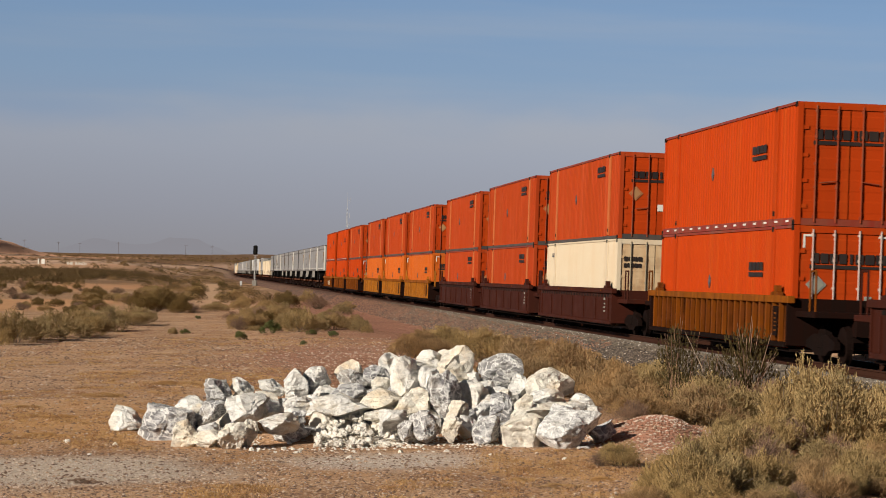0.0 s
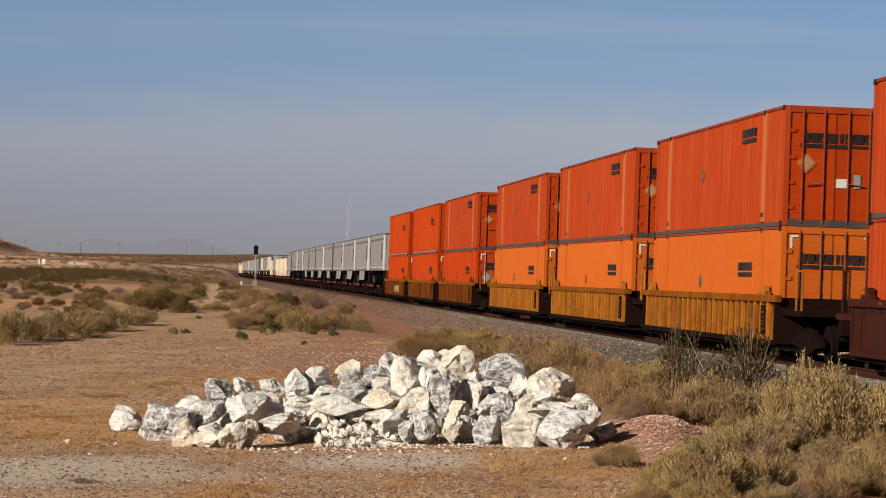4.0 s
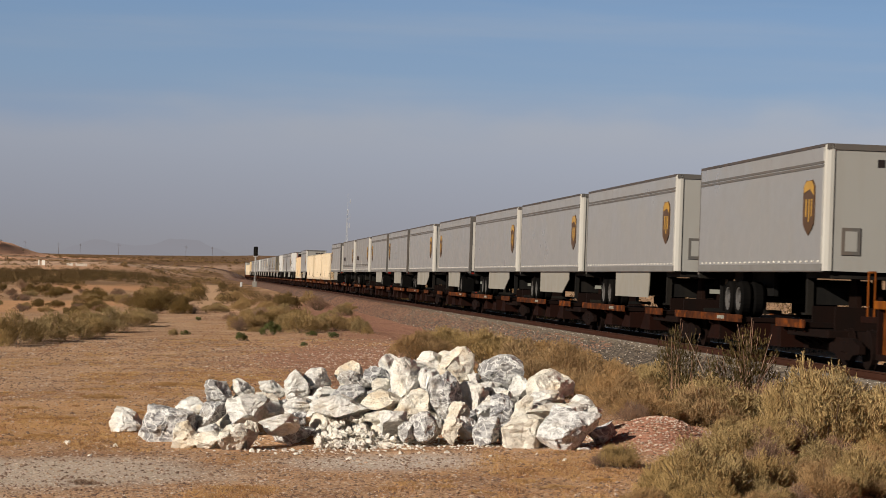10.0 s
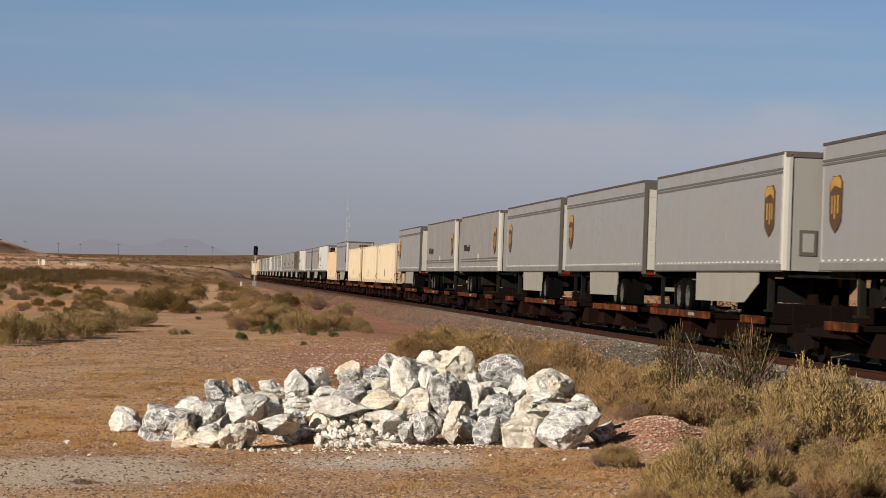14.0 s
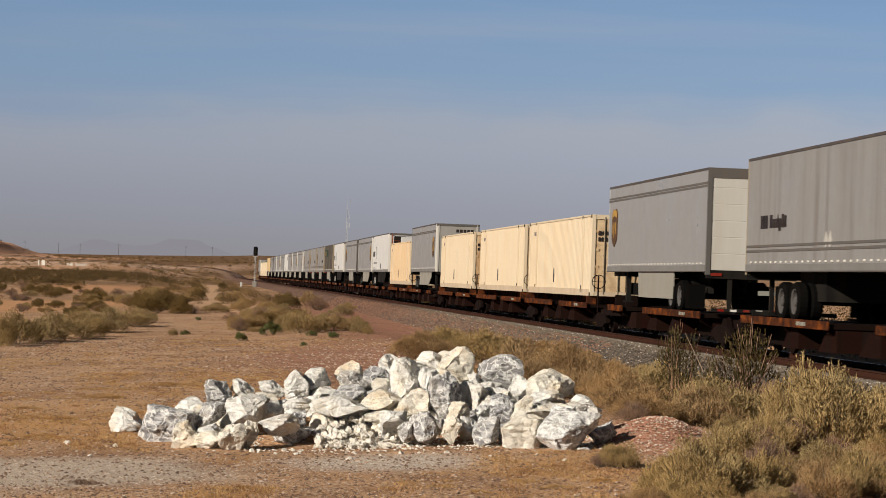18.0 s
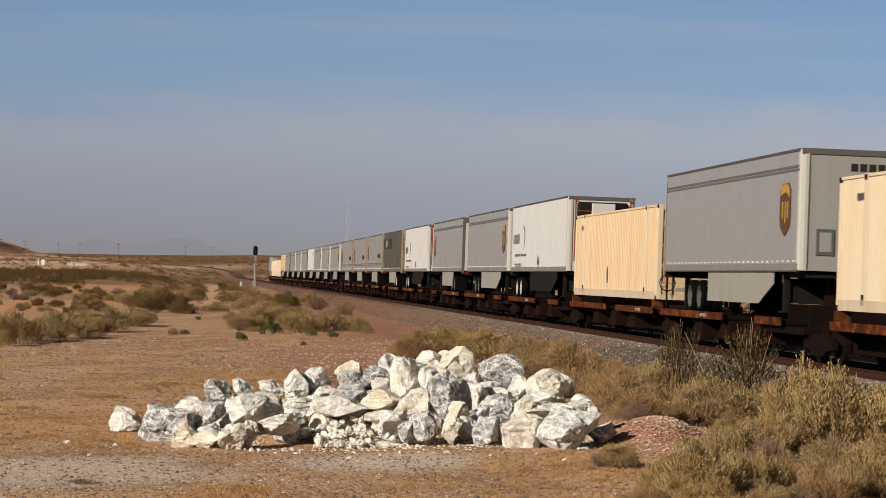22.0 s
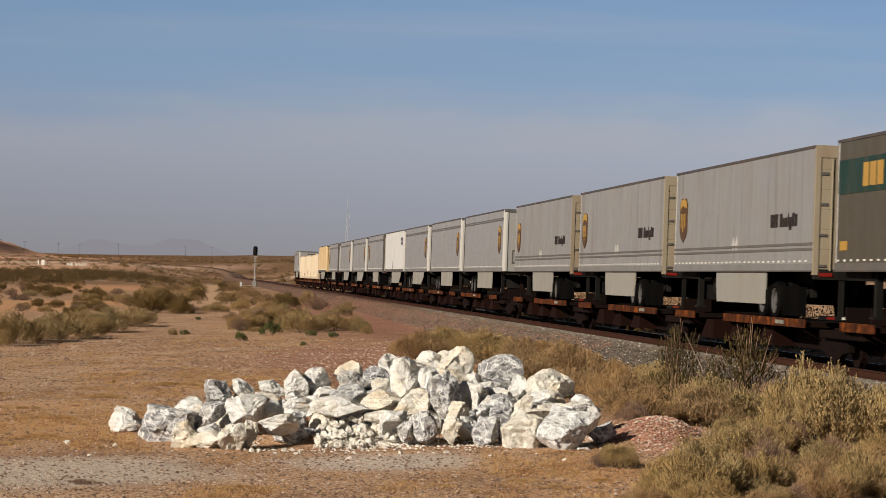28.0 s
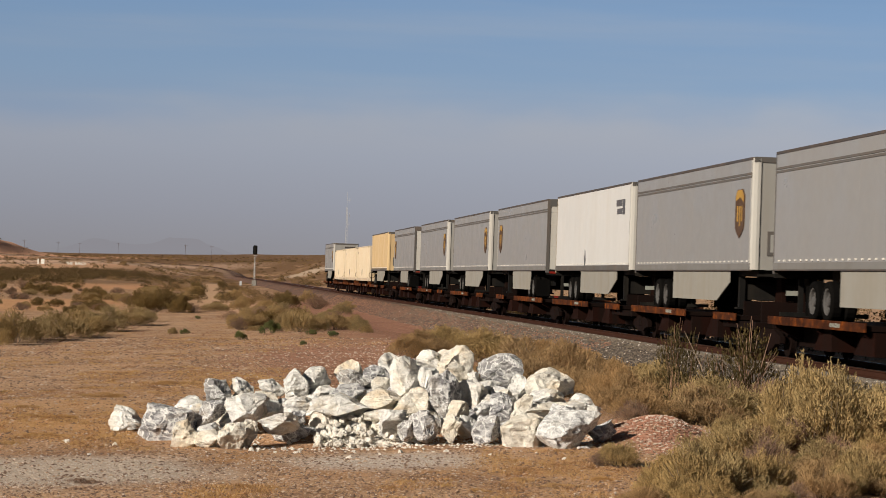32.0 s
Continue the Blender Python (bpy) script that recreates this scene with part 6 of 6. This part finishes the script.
def plant(kind, x, y, w, h):
    if kind != "dead" and h > 0.75 and bare(x, y):
        return None
    name, label = WORDS[kind]
    e = thing(name, label, "grass" if kind == "straw" else "bush", "desert shrubs")
    if y > 84 and kind in ("sage", "tan", "olive"):
        fol, st = PLANTS["far " + kind, plant_rnd.randrange(2)]
    else:
        fol, st = PLANTS[kind, plant_rnd.randrange(COUNT[kind])]
    o = new("foliage", fol)
    o.parent = e
    o = new("branchwork", st)
    o.parent = e
    e.matrix_basis = Matrix.Translation((x, y, ground_z(x, y) - 0.02)) @ Matrix.Rotation(plant_rnd.uniform(0, 6.28), 4, "Z") @ Matrix.Diagonal((w / 1.2, w / 1.2, h / 0.85, 1))
    return e


# place, width and height of the shrubs that stand by themselves
for q in [(5.2, 43.7, 2.02, 1.1), (6.3, 38.2, 1.84, 1.4), (6.45, 42.5, 1.6, 1.6), (7.0, 40.8, 1.6, 1.5), (4.0, 31.7, 1.29, 0.74), (2.7, 27.6, 0.84, 0.64), (2.4, 31.7, 0.58, 0.43), (3.0, 26.4, 0.84, 0.37), (3.9, 28.0, 0.66, 0.58), (5.1, 28.5, 0.91, 0.66), (7.6, 40.1, 1.3, 1.35), (5.8, 40.7, 0.81, 0.95)]:
    plant("sage", *q)
for q in [(3.7, 42.7, 1.34, 0.64), (4.4, 27.3, 0.72, 0.53), (3.5, 48.9, 1.15, 1.01), (-0.8, 70.3, 1.39, 0.95), (5.3, 53.4, 1.55, 0.97), (5.9, 44.6, 1.68, 0.83), (3.3, 62.9, 1.66, 1.3), (3.5, 25.8, 0.68, 0.33), (2.3, 26.4, 0.63, 0.34)]:
    plant("tan", *q)
for q in [(4.8, 43.1, 1.52, 1.0), (3.6, 45.8, 1.51, 0.86), (3.4, 52.3, 1.84, 1.11), (2.9, 57.8, 1.9, 1.22), (2.4, 64.5, 2.12, 1.21), (-0.4, 73.1, 1.9, 1.0), (1.4, 87.6, 2.89, 1.03), (3.1, 75.6, 2.49, 1.07), (4.2, 66.5, 2.34, 0.94), (2.5, 49.9, 1.41, 0.7), (1.6, 57.8, 1.77, 0.68), (2.2, 54.0, 1.6, 0.9), (4.4, 57.0, 1.7, 0.9), (5.0, 49.5, 1.4, 0.8), (6.3, 50.0, 1.3, 0.8)]:
    plant("tan", *q)
for q in [(4.9, 52.3, 1.84, 1.2), (5.1, 45.8, 1.29, 1.0), (1.5, 68.6, 2.26, 1.21), (0.5, 76.6, 2.3, 1.0), (0.1, 82.3, 2.0, 0.89), (3.2, 68.6, 1.93, 0.81), (5.3, 60.6, 1.77, 0.8)]:
    plant("sage", *q)
for q in [(-15.1, 85.9, 1.73, 1.33), (-14.8, 89.0, 1.87, 1.01), (-14.5, 92.3, 2.33, 1.15), (-14.2, 95.6, 2.17, 1.18), (-14.4, 102.8, 2.14, 1.23), (-16.4, 127.5, 2.57, 1.14), (-17.0, 138.1, 1.69, 0.9), (-15.4, 83.8, 1.37, 1.25)]:
    plant("sage", *q)
for q in [(-8.7, 106.1, 1.62, 1.08), (-4.7, 106.1, 1.45, 1.08), (-16.8, 178.3, 2.12, 0.97), (-11.5, 208.3, 1.81, 1.62), (-7.3, 194.6, 2.1, 0.76), (-11.9, 158.8, 1.71, 0.83), (-18.9, 172.7, 1.4, 0.54), (-22.4, 151.4, 1.23, 0.58)]:
    plant("tan", *q)
for q in [(-24.2, 232.0, 1.6, 1.0), (-22.0, 223.8, 1.2, 0.84), (-31.5, 308.1, 2.3, 1.1), (-20.3, 235.8, 1.9, 1.5), (-15.7, 188.5, 1.8, 1.2), (-11.3, 150.8, 1.5, 1.0), (-9.6, 143.7, 1.8, 1.2), (-7.8, 129.0, 1.5, 1.1), (-5.3, 102.8, 0.9, 0.9), (-8.2, 107.4, 0.9, 0.8), (-17.0, 186.3, 1.2, 0.8), (-17.3, 212.5, 1.72, 1.1), (-22.1, 243.4, 1.98, 1.07), (-14.2, 196.2, 1.85, 1.01)]:
    plant("tan", *q)
for q in [(-5.9, 101.1, 1.69, 1.23), (-3.4, 101.9, 0.89, 0.79), (-10.8, 97.2, 0.47, 0.35), (-5.3, 105.7, 0.86, 0.83), (-6.8, 103.6, 1.12, 0.75), (-15.3, 88.7, 1.2, 0.72), (-14.4, 103.2, 1.12, 0.54), (-3.0, 99.1, 0.54, 0.44)]:
    plant("sage", *q)
for q in [(-20.0, 169.3, 3.4, 2.1), (-18.2, 168.0, 1.7, 1.3), (-13.7, 210.8, 2.4, 1.4), (-36.4, 399.3, 1.9, 1.6), (-38.7, 380.6, 2.4, 1.4), (-23.6, 188.5, 2.44, 1.72), (-19.3, 177.6, 1.56, 1.62), (-36.4, 281.0, 2.4, 1.46), (-35.6, 247.3, 3.0, 1.65), (-24.4, 158.8, 1.31, 0.7), (-39.1, 217.7, 1.8, 1.62), (-35.3, 201.8, 2.72, 1.6), (-23.4, 131.6, 1.56, 1.17), (-12.5, 195.4, 2.48, 1.49), (-26.6, 262.6, 2.04, 1.49), (-21.5, 179.7, 1.86, 1.33)]:
    plant("olive", *q)
for q in [(-23.8, 169.3, 1.67, 0.68), (-17.5, 169.9, 1.16, 0.76), (-26.4, 203.4, 1.67, 0.96), (-5.2, 126.5, 0.89, 0.59), (-8.8, 105.3, 0.87, 0.64)]:
    plant("dead", *q)
for q in [(-7.5, 90.4, 0.6, 0.49), (-10.4, 98.0, 0.51, 0.35), (-14.6, 144.9, 0.48, 0.31), (-7.0, 99.9, 1.1, 0.7), (-4.2, 94.9, 0.6, 0.38), (-4.7, 83.2, 0.31, 0.29), (-5.2, 97.2, 0.57, 0.37)]:
    plant("green", *q)
for q in [(4.75, 47.5, 1.1, 1.6), (6.1, 47.2, 1.7, 1.72), (5.4, 46.0, 1.1, 1.2)]:
    plant("creosote", *q)
for q in [(6.0, 43.9, 1.2, 1.0), (6.3, 44.8, 0.74, 0.79), (4.7, 46.1, 0.65, 0.49), (3.4, 41.5, 0.44, 0.27), (5.5, 44.9, 1.0, 0.9), (6.2, 45.5, 0.9, 0.9), (7.0, 49.8, 0.8, 0.8), (6.9, 47.8, 0.85, 0.88), (6.4, 43.2, 0.65, 0.76), (3.4, 41.9, 0.64, 0.42), (4.3, 43.0, 0.5, 0.34), (2.2, 31.7, 0.37, 0.26), (4.0, 27.9, 0.33, 0.33), (-4.3, 29.6, 0.5, 0.1)]:
    plant("dead", *q)
for q in [(-6.9, 49.9, 1.41, 0.26), (-6.0, 54.9, 1.81, 0.28), (-4.4, 52.3, 1.48, 0.3), (-6.6, 42.3, 1.09, 0.2), (-7.8, 45.8, 0.97, 0.19), (-6.2, 37.9, 1.07, 0.2), (1.5, 28.9, 0.82, 0.15), (0.6, 28.2, 0.73, 0.12), (2.1, 29.7, 0.63, 0.18), (-2.4, 28.6, 0.4, 0.09), (-5.5, 43.9, 1.03, 0.21), (-2.6, 49.9, 0.94, 0.19), (-6.3, 35.5, 0.75, 0.15), (1.1, 29.7, 0.77, 0.14)]:
    plant("straw", q[0], q[1], q[2], q[3] * 0.6)


thick_rnd = random.Random(404)
for _ in range(44):  # the thicket between the gravel heap and the track
    y = thick_rnd.uniform(25.8, 44.0)
    x = thick_rnd.uniform(0.100, 0.186) * y
    if (TRACK_X - x) * math.cos(HEADING) - (y - TRACK_Y) * math.sin(HEADING) < 4.3 or ((x - 3.35) / 0.9) ** 2 + ((y - 36.2) / 1.6) ** 2 < 1:
        continue
    if x / y < 0.116 and 29.5 < y < 40 or x / y < 0.100 and y < 31 or x / y > 0.168 and y < 27.5:
        continue
    w = thick_rnd.uniform(0.55, 1.1)
    if 0.126 < x / y < 0.150 and y > 38:
        plant("dead", x, y, w, w * 0.7)
        continue
    plant(thick_rnd.choice(("sage", "sage", "tan", "dead")), x, y, w, w * thick_rnd.uniform(0.5, 0.75))
for _ in range(46):  # low brush at the foot of the far bank
    y = thick_rnd.uniform(101, 185)
    x = thick_rnd.uniform(-0.088, -0.036) * y
    w = thick_rnd.uniform(0.7, 1.6) * (1 + (y - 100) / 200)
    if noise.noise((x * 0.25, y * 0.06, 8)) > -0.2:
        plant(thick_rnd.choice(("tan", "tan", "sage", "olive", "dead")), x, y, w, w * thick_rnd.uniform(0.4, 0.62))
for _ in range(90):  # mixed brush out to the dark belt
    y = thick_rnd.uniform(150, 300)
    x = thick_rnd.uniform(-0.188, -0.105) * y
    if ((x + 25) / 4) ** 2 + ((y - 152) / 9) ** 2 < 1 or y < 170 and x / y > -0.13:
        continue
    w = thick_rnd.uniform(0.7, 1.7) * (1 + (y - 150) / 250)
    plant(thick_rnd.choice(("olive", "olive", "tan", "sage", "dead")), x, y, w, w * thick_rnd.uniform(0.4, 0.65))


def bare_stick():
    """A dead forked stick leaning out of the creosote."""
    e = thing("bare_stick", "pale dead forked stick leaning out of a creosote bush", "stick")
    x, y = 5.35, 46.4
    z = ground_z(x, y)
    for name, a, b, r1, r2 in (("stem", (0.10, 0, 0.0), (-0.28, 0, 1.05), 0.016, 0.010), ("tip", (-0.28, 0, 1.05), (-0.62, 0.1, 1.72), 0.010, 0.004),
                               ("twig", (-0.20, 0, 0.85), (0.12, -0.1, 1.12), 0.008, 0.004), ("twig", (-0.42, 0.04, 1.32), (-0.60, -0.1, 1.40), 0.006, 0.003)):
        part(name, rod(bmesh.new(), a, b, r1, 6, r2), M["pale_stick"], e)
    e.location = (x, y, z)


bare_stick()


# ---- far brush ----
def brush_field(name, label, mat, spots, leaves=26):
    spots = [q for q in spots if not (560 < q[1] < 810 and abs(q[0] / q[1] + 0.1525) < 0.008 or bare(q[0], q[1]))]
    r = random.Random(len(spots) + 3)
    verts, faces = [], []
    for x, y, w, h in spots:
        z = ground_z(x, y)
        fine = 0.62 if y < 340 else 1.0 if y < 600 else 1.7
        for _ in range(leaves * 7 if y < 340 else leaves * 3 if y < 600 else leaves):
            u = Vector((r.gauss(0, 1), r.gauss(0, 1), abs(r.gauss(0, 1)))).normalized() * r.uniform(0.5, 1.0)
            p = Vector((x + u.x * w * 0.5, y + u.y * w * 0.5, z + h * (0.06 + 0.85 * u.z)))
            a = Vector((r.gauss(0, 1), r.gauss(0, 1), r.gauss(0.6, 0.8))).normalized() * w * fine * r.uniform(0.03, 0.07)
            b = Vector((r.gauss(0, 1), r.gauss(0, 1), r.gauss(0, 1))).normalized() * w * fine * r.uniform(0.02, 0.045)
            k = len(verts)
            verts += [p - a, p + b, p + a, p - b]
            faces.append((k, k + 1, k + 2, k + 3))
    return tagged(soup(name, verts, faces, M[mat]), label, "brush", kind="stuff")


rnd = random.Random(21)
fields = {"olive": [], "tan_brush": [], "sage": []}
near_count = 0
for _ in range(6400):
    y = 112 + 2600 * rnd.random() ** 2.3
    x = rnd.uniform(-0.24, 0.02 if rnd.random() < 0.3 else -0.05) * y
    d = -((x - TRACK_X) * math.cos(HEADING) + (y - TRACK_Y) * math.sin(HEADING))
    if -6 < d < 8 or 560 < y < 1250 and x / y < -0.125 and rnd.random() < 0.6:
        continue
    if y > 1500 and x / y < -0.165:
        continue
    if d > 0 and y < 150 and x > -20:
        continue
    if noise.noise((x * 0.03, y * 0.010, 5)) < -0.22 and rnd.random() < 0.9:
        continue
    k = rnd.choice(("olive", "olive", "tan_brush", "sage"))
    w = (0.6 + 1.3 * rnd.random() ** 1.6) * (1 + y / 2000)
    if y < 215:
        if x / y > -0.125 and x / y < -0.07:
            continue
        if ((x + 25) / 4) ** 2 + ((y - 152) / 9) ** 2 < 1 or ((x + 52) / 10) ** 2 + ((y - 300) / 40) ** 2 < 1:
            continue
        if near_count < 20:
            near_count += 1
            plant({"olive": "olive", "tan_brush": "tan", "sage": "sage"}[k], x, y, w, w * rnd.uniform(0.45, 0.65))
    else:
        fields[k].append((x, y, w, w * rnd.uniform(0.4, 0.65)))
for k in range(520):  # the dense dark belt of creosote, thinner to the right
    y = rnd.uniform(340, 560) if k < 430 else rnd.uniform(450, 580)
    x = (-0.170 + 0.027 * rnd.uniform(-1, 1) if k < 430 else rnd.uniform(-0.143, -0.118)) * y + 8 * noise.noise((y * 0.03, 0, 4))
    w = rnd.uniform(1.2, 2.8)
    fields["olive"].append((x, y, w, w * rnd.uniform(0.45, 0.7)))
for _ in range(16):  # scattered shrubs between the wash and the belt
    y = rnd.uniform(135, 230)
    x = rnd.uniform(-0.19, -0.085) * y
    if y < 165 and x / y > -0.125:
        continue
    if ((x + 25) / 4) ** 2 + ((y - 152) / 9) ** 2 < 1:
        continue
    w = rnd.uniform(0.7, 1.7) * (1 + y / 2000)
    plant(rnd.choice(("olive", "tan", "tan", "sage")), x, y, w, w * rnd.uniform(0.42, 0.6))
for _ in range(1100):  # low brush on the far flat
    y = rnd.uniform(620 if rnd.random() < 0.25 else 1250, 2500)
    w = rnd.uniform(1.2, 3.2)
    fields[rnd.choice(("olive", "tan_brush"))].append((rnd.uniform(-0.19, -0.03) * y, y, w, w * rnd.uniform(0.3, 0.5)))
far_side = []
for k in range(680):
    q, d = rnd.uniform(-28, 260), -5.5 - (3.5 if k % 3 else 26) * rnd.random() ** 1.4
    x, y, _, _ = track_point(q, d)
    w = rnd.uniform(1.0, 2.1)
    far_side.append((x, y, w, w * rnd.uniform(0.7, 1.0)))
brush_field("trackside_brush", "dark olive brush on the far side of the track", "far_brush", far_side, 30)
brush_field("olive_brush", "dark olive brush over the desert flat", "far_brush", fields["olive"], 46)
brush_field("tan_brush", "dry tan brush over the desert flat", "far_tan", fields["tan_brush"], 46)
brush_field("sage_brush", "grey-green sage brush over the desert flat", "far_tan", fields["sage"], 46)
spots = []
# stretches of golden grass: slope from the eye, distance, number of tufts
for t0, t1, y0, y1, count in ((-0.19, -0.12, 34.5, 44, 420), (-0.15, -0.10, 50, 62, 260), (-0.105, -0.06, 52, 63, 240), (-0.19, -0.15, 44, 52, 80), (-0.12, 0.0, 82, 92, 240),
                              (-0.16, -0.06, 72, 80, 80), (0.02, 0.08, 30.5, 34.5, 150), (0.05, 0.11, 26, 32, 130), (-0.10, -0.06, 27, 29, 110), (-0.02, 0.04, 27, 30, 90),
                              (-0.19, -0.10, 62, 72, 150), (-0.13, -0.10, 35, 36.2, 50), (-0.16, 0.0, 36, 60, 160)):
    for _ in range(count):
        y = rnd.uniform(y0, y1)
        x = rnd.uniform(t0, t1) * y
        if noise.noise((x * 1.1, y * 0.45, 2)) > -0.12:
            spots.append((x, y, rnd.uniform(0.12, 0.40), rnd.uniform(0.015, 0.05)))


def grass_field(name, label, mat, spots, blades):
    r = random.Random(91)
    verts, faces = [], []
    for x, y, w, h in spots:
        for _ in range(blades):
            px, py = x + r.gauss(0, w * 0.5), y + r.gauss(0, w * 0.8)
            z = ground_z(px, py) - 0.005
            a = r.uniform(0, 6.28)
            t = h * r.uniform(0.4, 1.2)
            k = len(verts)
            k2 = 0.0045 + 0.00008 * py
            dx, dy = k2 * math.cos(a), k2 * math.sin(a)
            verts += [(px - dx, py - dy, z), (px + dx, py + dy, z), (px + r.gauss(0, t * 0.8), py + r.gauss(0, t * 0.8), z + t)]
            faces.append((k, k + 1, k + 2))
    return tagged(soup(name, verts, faces, M[mat]), label, "grass", kind="stuff")


grass_field("dry_grass", "low dry golden grass on the dirt", "straw", [q for k, q in enumerate(spots) if k % 3], 60)
grass_field("dry_weeds", "low russet dried weeds on the dirt", "russet", spots[::3], 50)


# ---- signal, mast and poles ----
def signal_mast():
    e = thing("railway_signal", "pale steel railway signal mast with a black signal head", "signal")
    x, y, z, h = track_point(428, 4.2)
    g = ground_z(x, y)
    bm = bmesh.new()
    rod(bm, (0, 0, -0.6), (0, 0, 5.3), 0.06, 10, 0.05)
    part("mast", bm, M["galv"], e)
    part("base", boxed(-0.45, 0.45, -0.45, 0.45, -1.1, 0.2, bevel=0.03), M["sleeper"], e)
    bm = boxed(-0.42, 0.42, -0.10, 0.0, 5.25, 7.1, bevel=0.2)
    part("signal_head", bm, M["black"], e, "black signal backboard")
    for zz in (5.7, 6.2, 6.7):
        bm = bmesh.new()
        rod(bm, (0, -0.35, zz), (0, -0.1, zz), 0.14, 10)
        part("lamp_hood", bm, M["black"], e)
    bm = bmesh.new()
    for k in (-0.2, 0.2):
        rod(bm, (k, 0.25, 0.3), (k, 0.25, 5.3), 0.02, 5)
    for i in range(14):
        rod(bm, (-0.2, 0.25, 0.6 + 0.34 * i), (0.2, 0.25, 0.6 + 0.34 * i), 0.015, 5)
    part("ladder", bm, M["galv"], e)
    part("platform", boxed(-0.45, 0.45, -0.1, 0.7, 5.1, 5.16), M["galv"], e)
    e.location = (x, y, g + 0.85)
    c = part("relay_cabinet", boxed(-0.22, 0.22, -0.22, 0.22, 0, 0.95, bevel=0.03), M["galv"])
    x, y, z, h = track_point(424, 6.9)
    c.location = (x, y, ground_z(x, y))
    tagged(c, "small grey relay cabinet beside the track", "cabinet")


signal_mast()


def radio_mast():
    e = thing("radio_mast", "thin grey lattice radio mast in the distance", "mast")
    bm = bmesh.new()
    for a in range(3):
        c, s = math.cos(a * 2.094), math.sin(a * 2.094)
        rod(bm, (0.8 * c, 0.8 * s, 0), (0.35 * c, 0.35 * s, 26), 0.09, 4)
        for i in range(13):
            c2, s2 = math.cos(a * 2.094 + 2.094), math.sin(a * 2.094 + 2.094)
            r1 = 0.8 - 0.45 * i / 13
            rod(bm, (r1 * c, r1 * s, 2 * i), (r1 * c2, r1 * s2, 2 * i + 2), 0.05, 3)
    part("lattice", bm, M["galv"], e)
    bm = bmesh.new()
    rod(bm, (0, 0, 26), (0, 0, 33), 0.07, 4)
    part("whip_antenna", bm, M["galv"], e)
    for zz in (18, 22, 29):
        bm = bmesh.new()
        rod(bm, (0, 0, zz), (1.4, 0, zz + 0.2), 0.06, 4)
        rod(bm, (1.4, 0, zz - 0.8), (1.4, 0, zz + 1.4), 0.09, 5)
        part("side_antenna", bm, M["galv"], e)
    e.scale = (1.0, 1.0, 1.17)
    y = 1300.0
    x = -0.0404 * y
    e.location = (x, y, ground_z(x, y))


radio_mast()


def power_poles():
    e = thing("power_pole", "far wooden power pole with a crossarm", "pole", "line of power poles")
    bm = bmesh.new()
    rod(bm, (0, 0, -1), (0, 0, 13), 0.15, 6, 0.11)
    part("pole", bm, M["wood"], e)
    part("crossarm", boxed(-1.6, 1.6, -0.1, 0.1, 11.6, 11.85), M["wood"], e)
    first = True
    for i, a in enumerate((-0.174, -0.160, -0.151, -0.135, -0.107, -0.096)):
        y = 2100 + 130 * (i % 3)
        m = Matrix.Translation((a * y, y, ground_z(a * y, y)))
        if first:
            e.matrix_basis = m
            first = False
        else:
            copy_thing(e, m)


power_poles()


def far_sign():
    """White standing letters and a pair of white markers on the dirt banks."""
    y = 800.0
    e = thing("letter_sign", "row of white standing letters on a dirt bank", "sign")
    for i, ch in enumerate("THE RANCH"):
        if ch == " ":
            continue
        cu = bpy.data.curves.new("letter", "FONT")
        cu.body, cu.size, cu.extrude, cu.offset, cu.resolution_u = ch, 1.25, 0.06, 0.03, 2
        cu.align_x = "CENTER"
        tmp = bpy.data.objects.new("letter", cu)
        me = bpy.data.meshes.new_from_object(tmp)
        bpy.data.objects.remove(tmp)
        me.materials.append(M["decal_white"])
        o = new("letter", me)
        o.parent = e
        o.matrix_basis = Matrix.Translation((0.74 * i - 3.0, 0, 0)) @ Matrix.Rotation(math.pi / 2, 4, "X")
    x = -0.1522 * y
    e.location = (x, y, ground_z(x, y) + 0.15)
    e2 = thing("marker_sign", "pair of white standing markers on a dirt bank", "sign")
    a = part("marker_block", boxed(-1.0, -0.6, -0.1, 0.1, -0.3, 1.15, bevel=0.03), M["decal_white"], e2)
    bm = boxed(0.0, 0.9, -0.1, 0.1, -0.3, 1.15, bevel=0.03)
    part("marker_block", bm, M["decal_white"], e2)
    y = 850.0
    x = -0.1668 * y
    e2.scale = (1.3, 1.0, 1.3)
    e2.location = (x, y, ground_z(x, y) + 0.3)


far_sign()


# ---- sleepers ----
def lay_sleepers():
    bm = boxed(-1.28, 1.28, -0.115, 0.115, -0.22, 0.0, bevel=0.012)
    first = part("sleeper", bm, M["sleeper"], railway)
    for i in range(120):
        x, y, z, h = track_point(-12 + 0.61 * i)
        m = Matrix.Translation((x, y, z - 0.187)) @ Matrix.Rotation(h, 4, "Z")
        if i == 0:
            first.matrix_basis = m
            continue
        o = bpy.data.objects.new("sleeper", first.data)
        scene.collection.objects.link(o)
        o.parent = railway
        o.matrix_basis = m


lay_sleepers()


def motions():
    """The whole train rolls past at one steady speed."""
    for ob, s, local in MOVING:
        walk(ob, [(0.0, ride(s) @ local), (32.0, ride(s - SPEED * 32.0) @ local)])


motions()
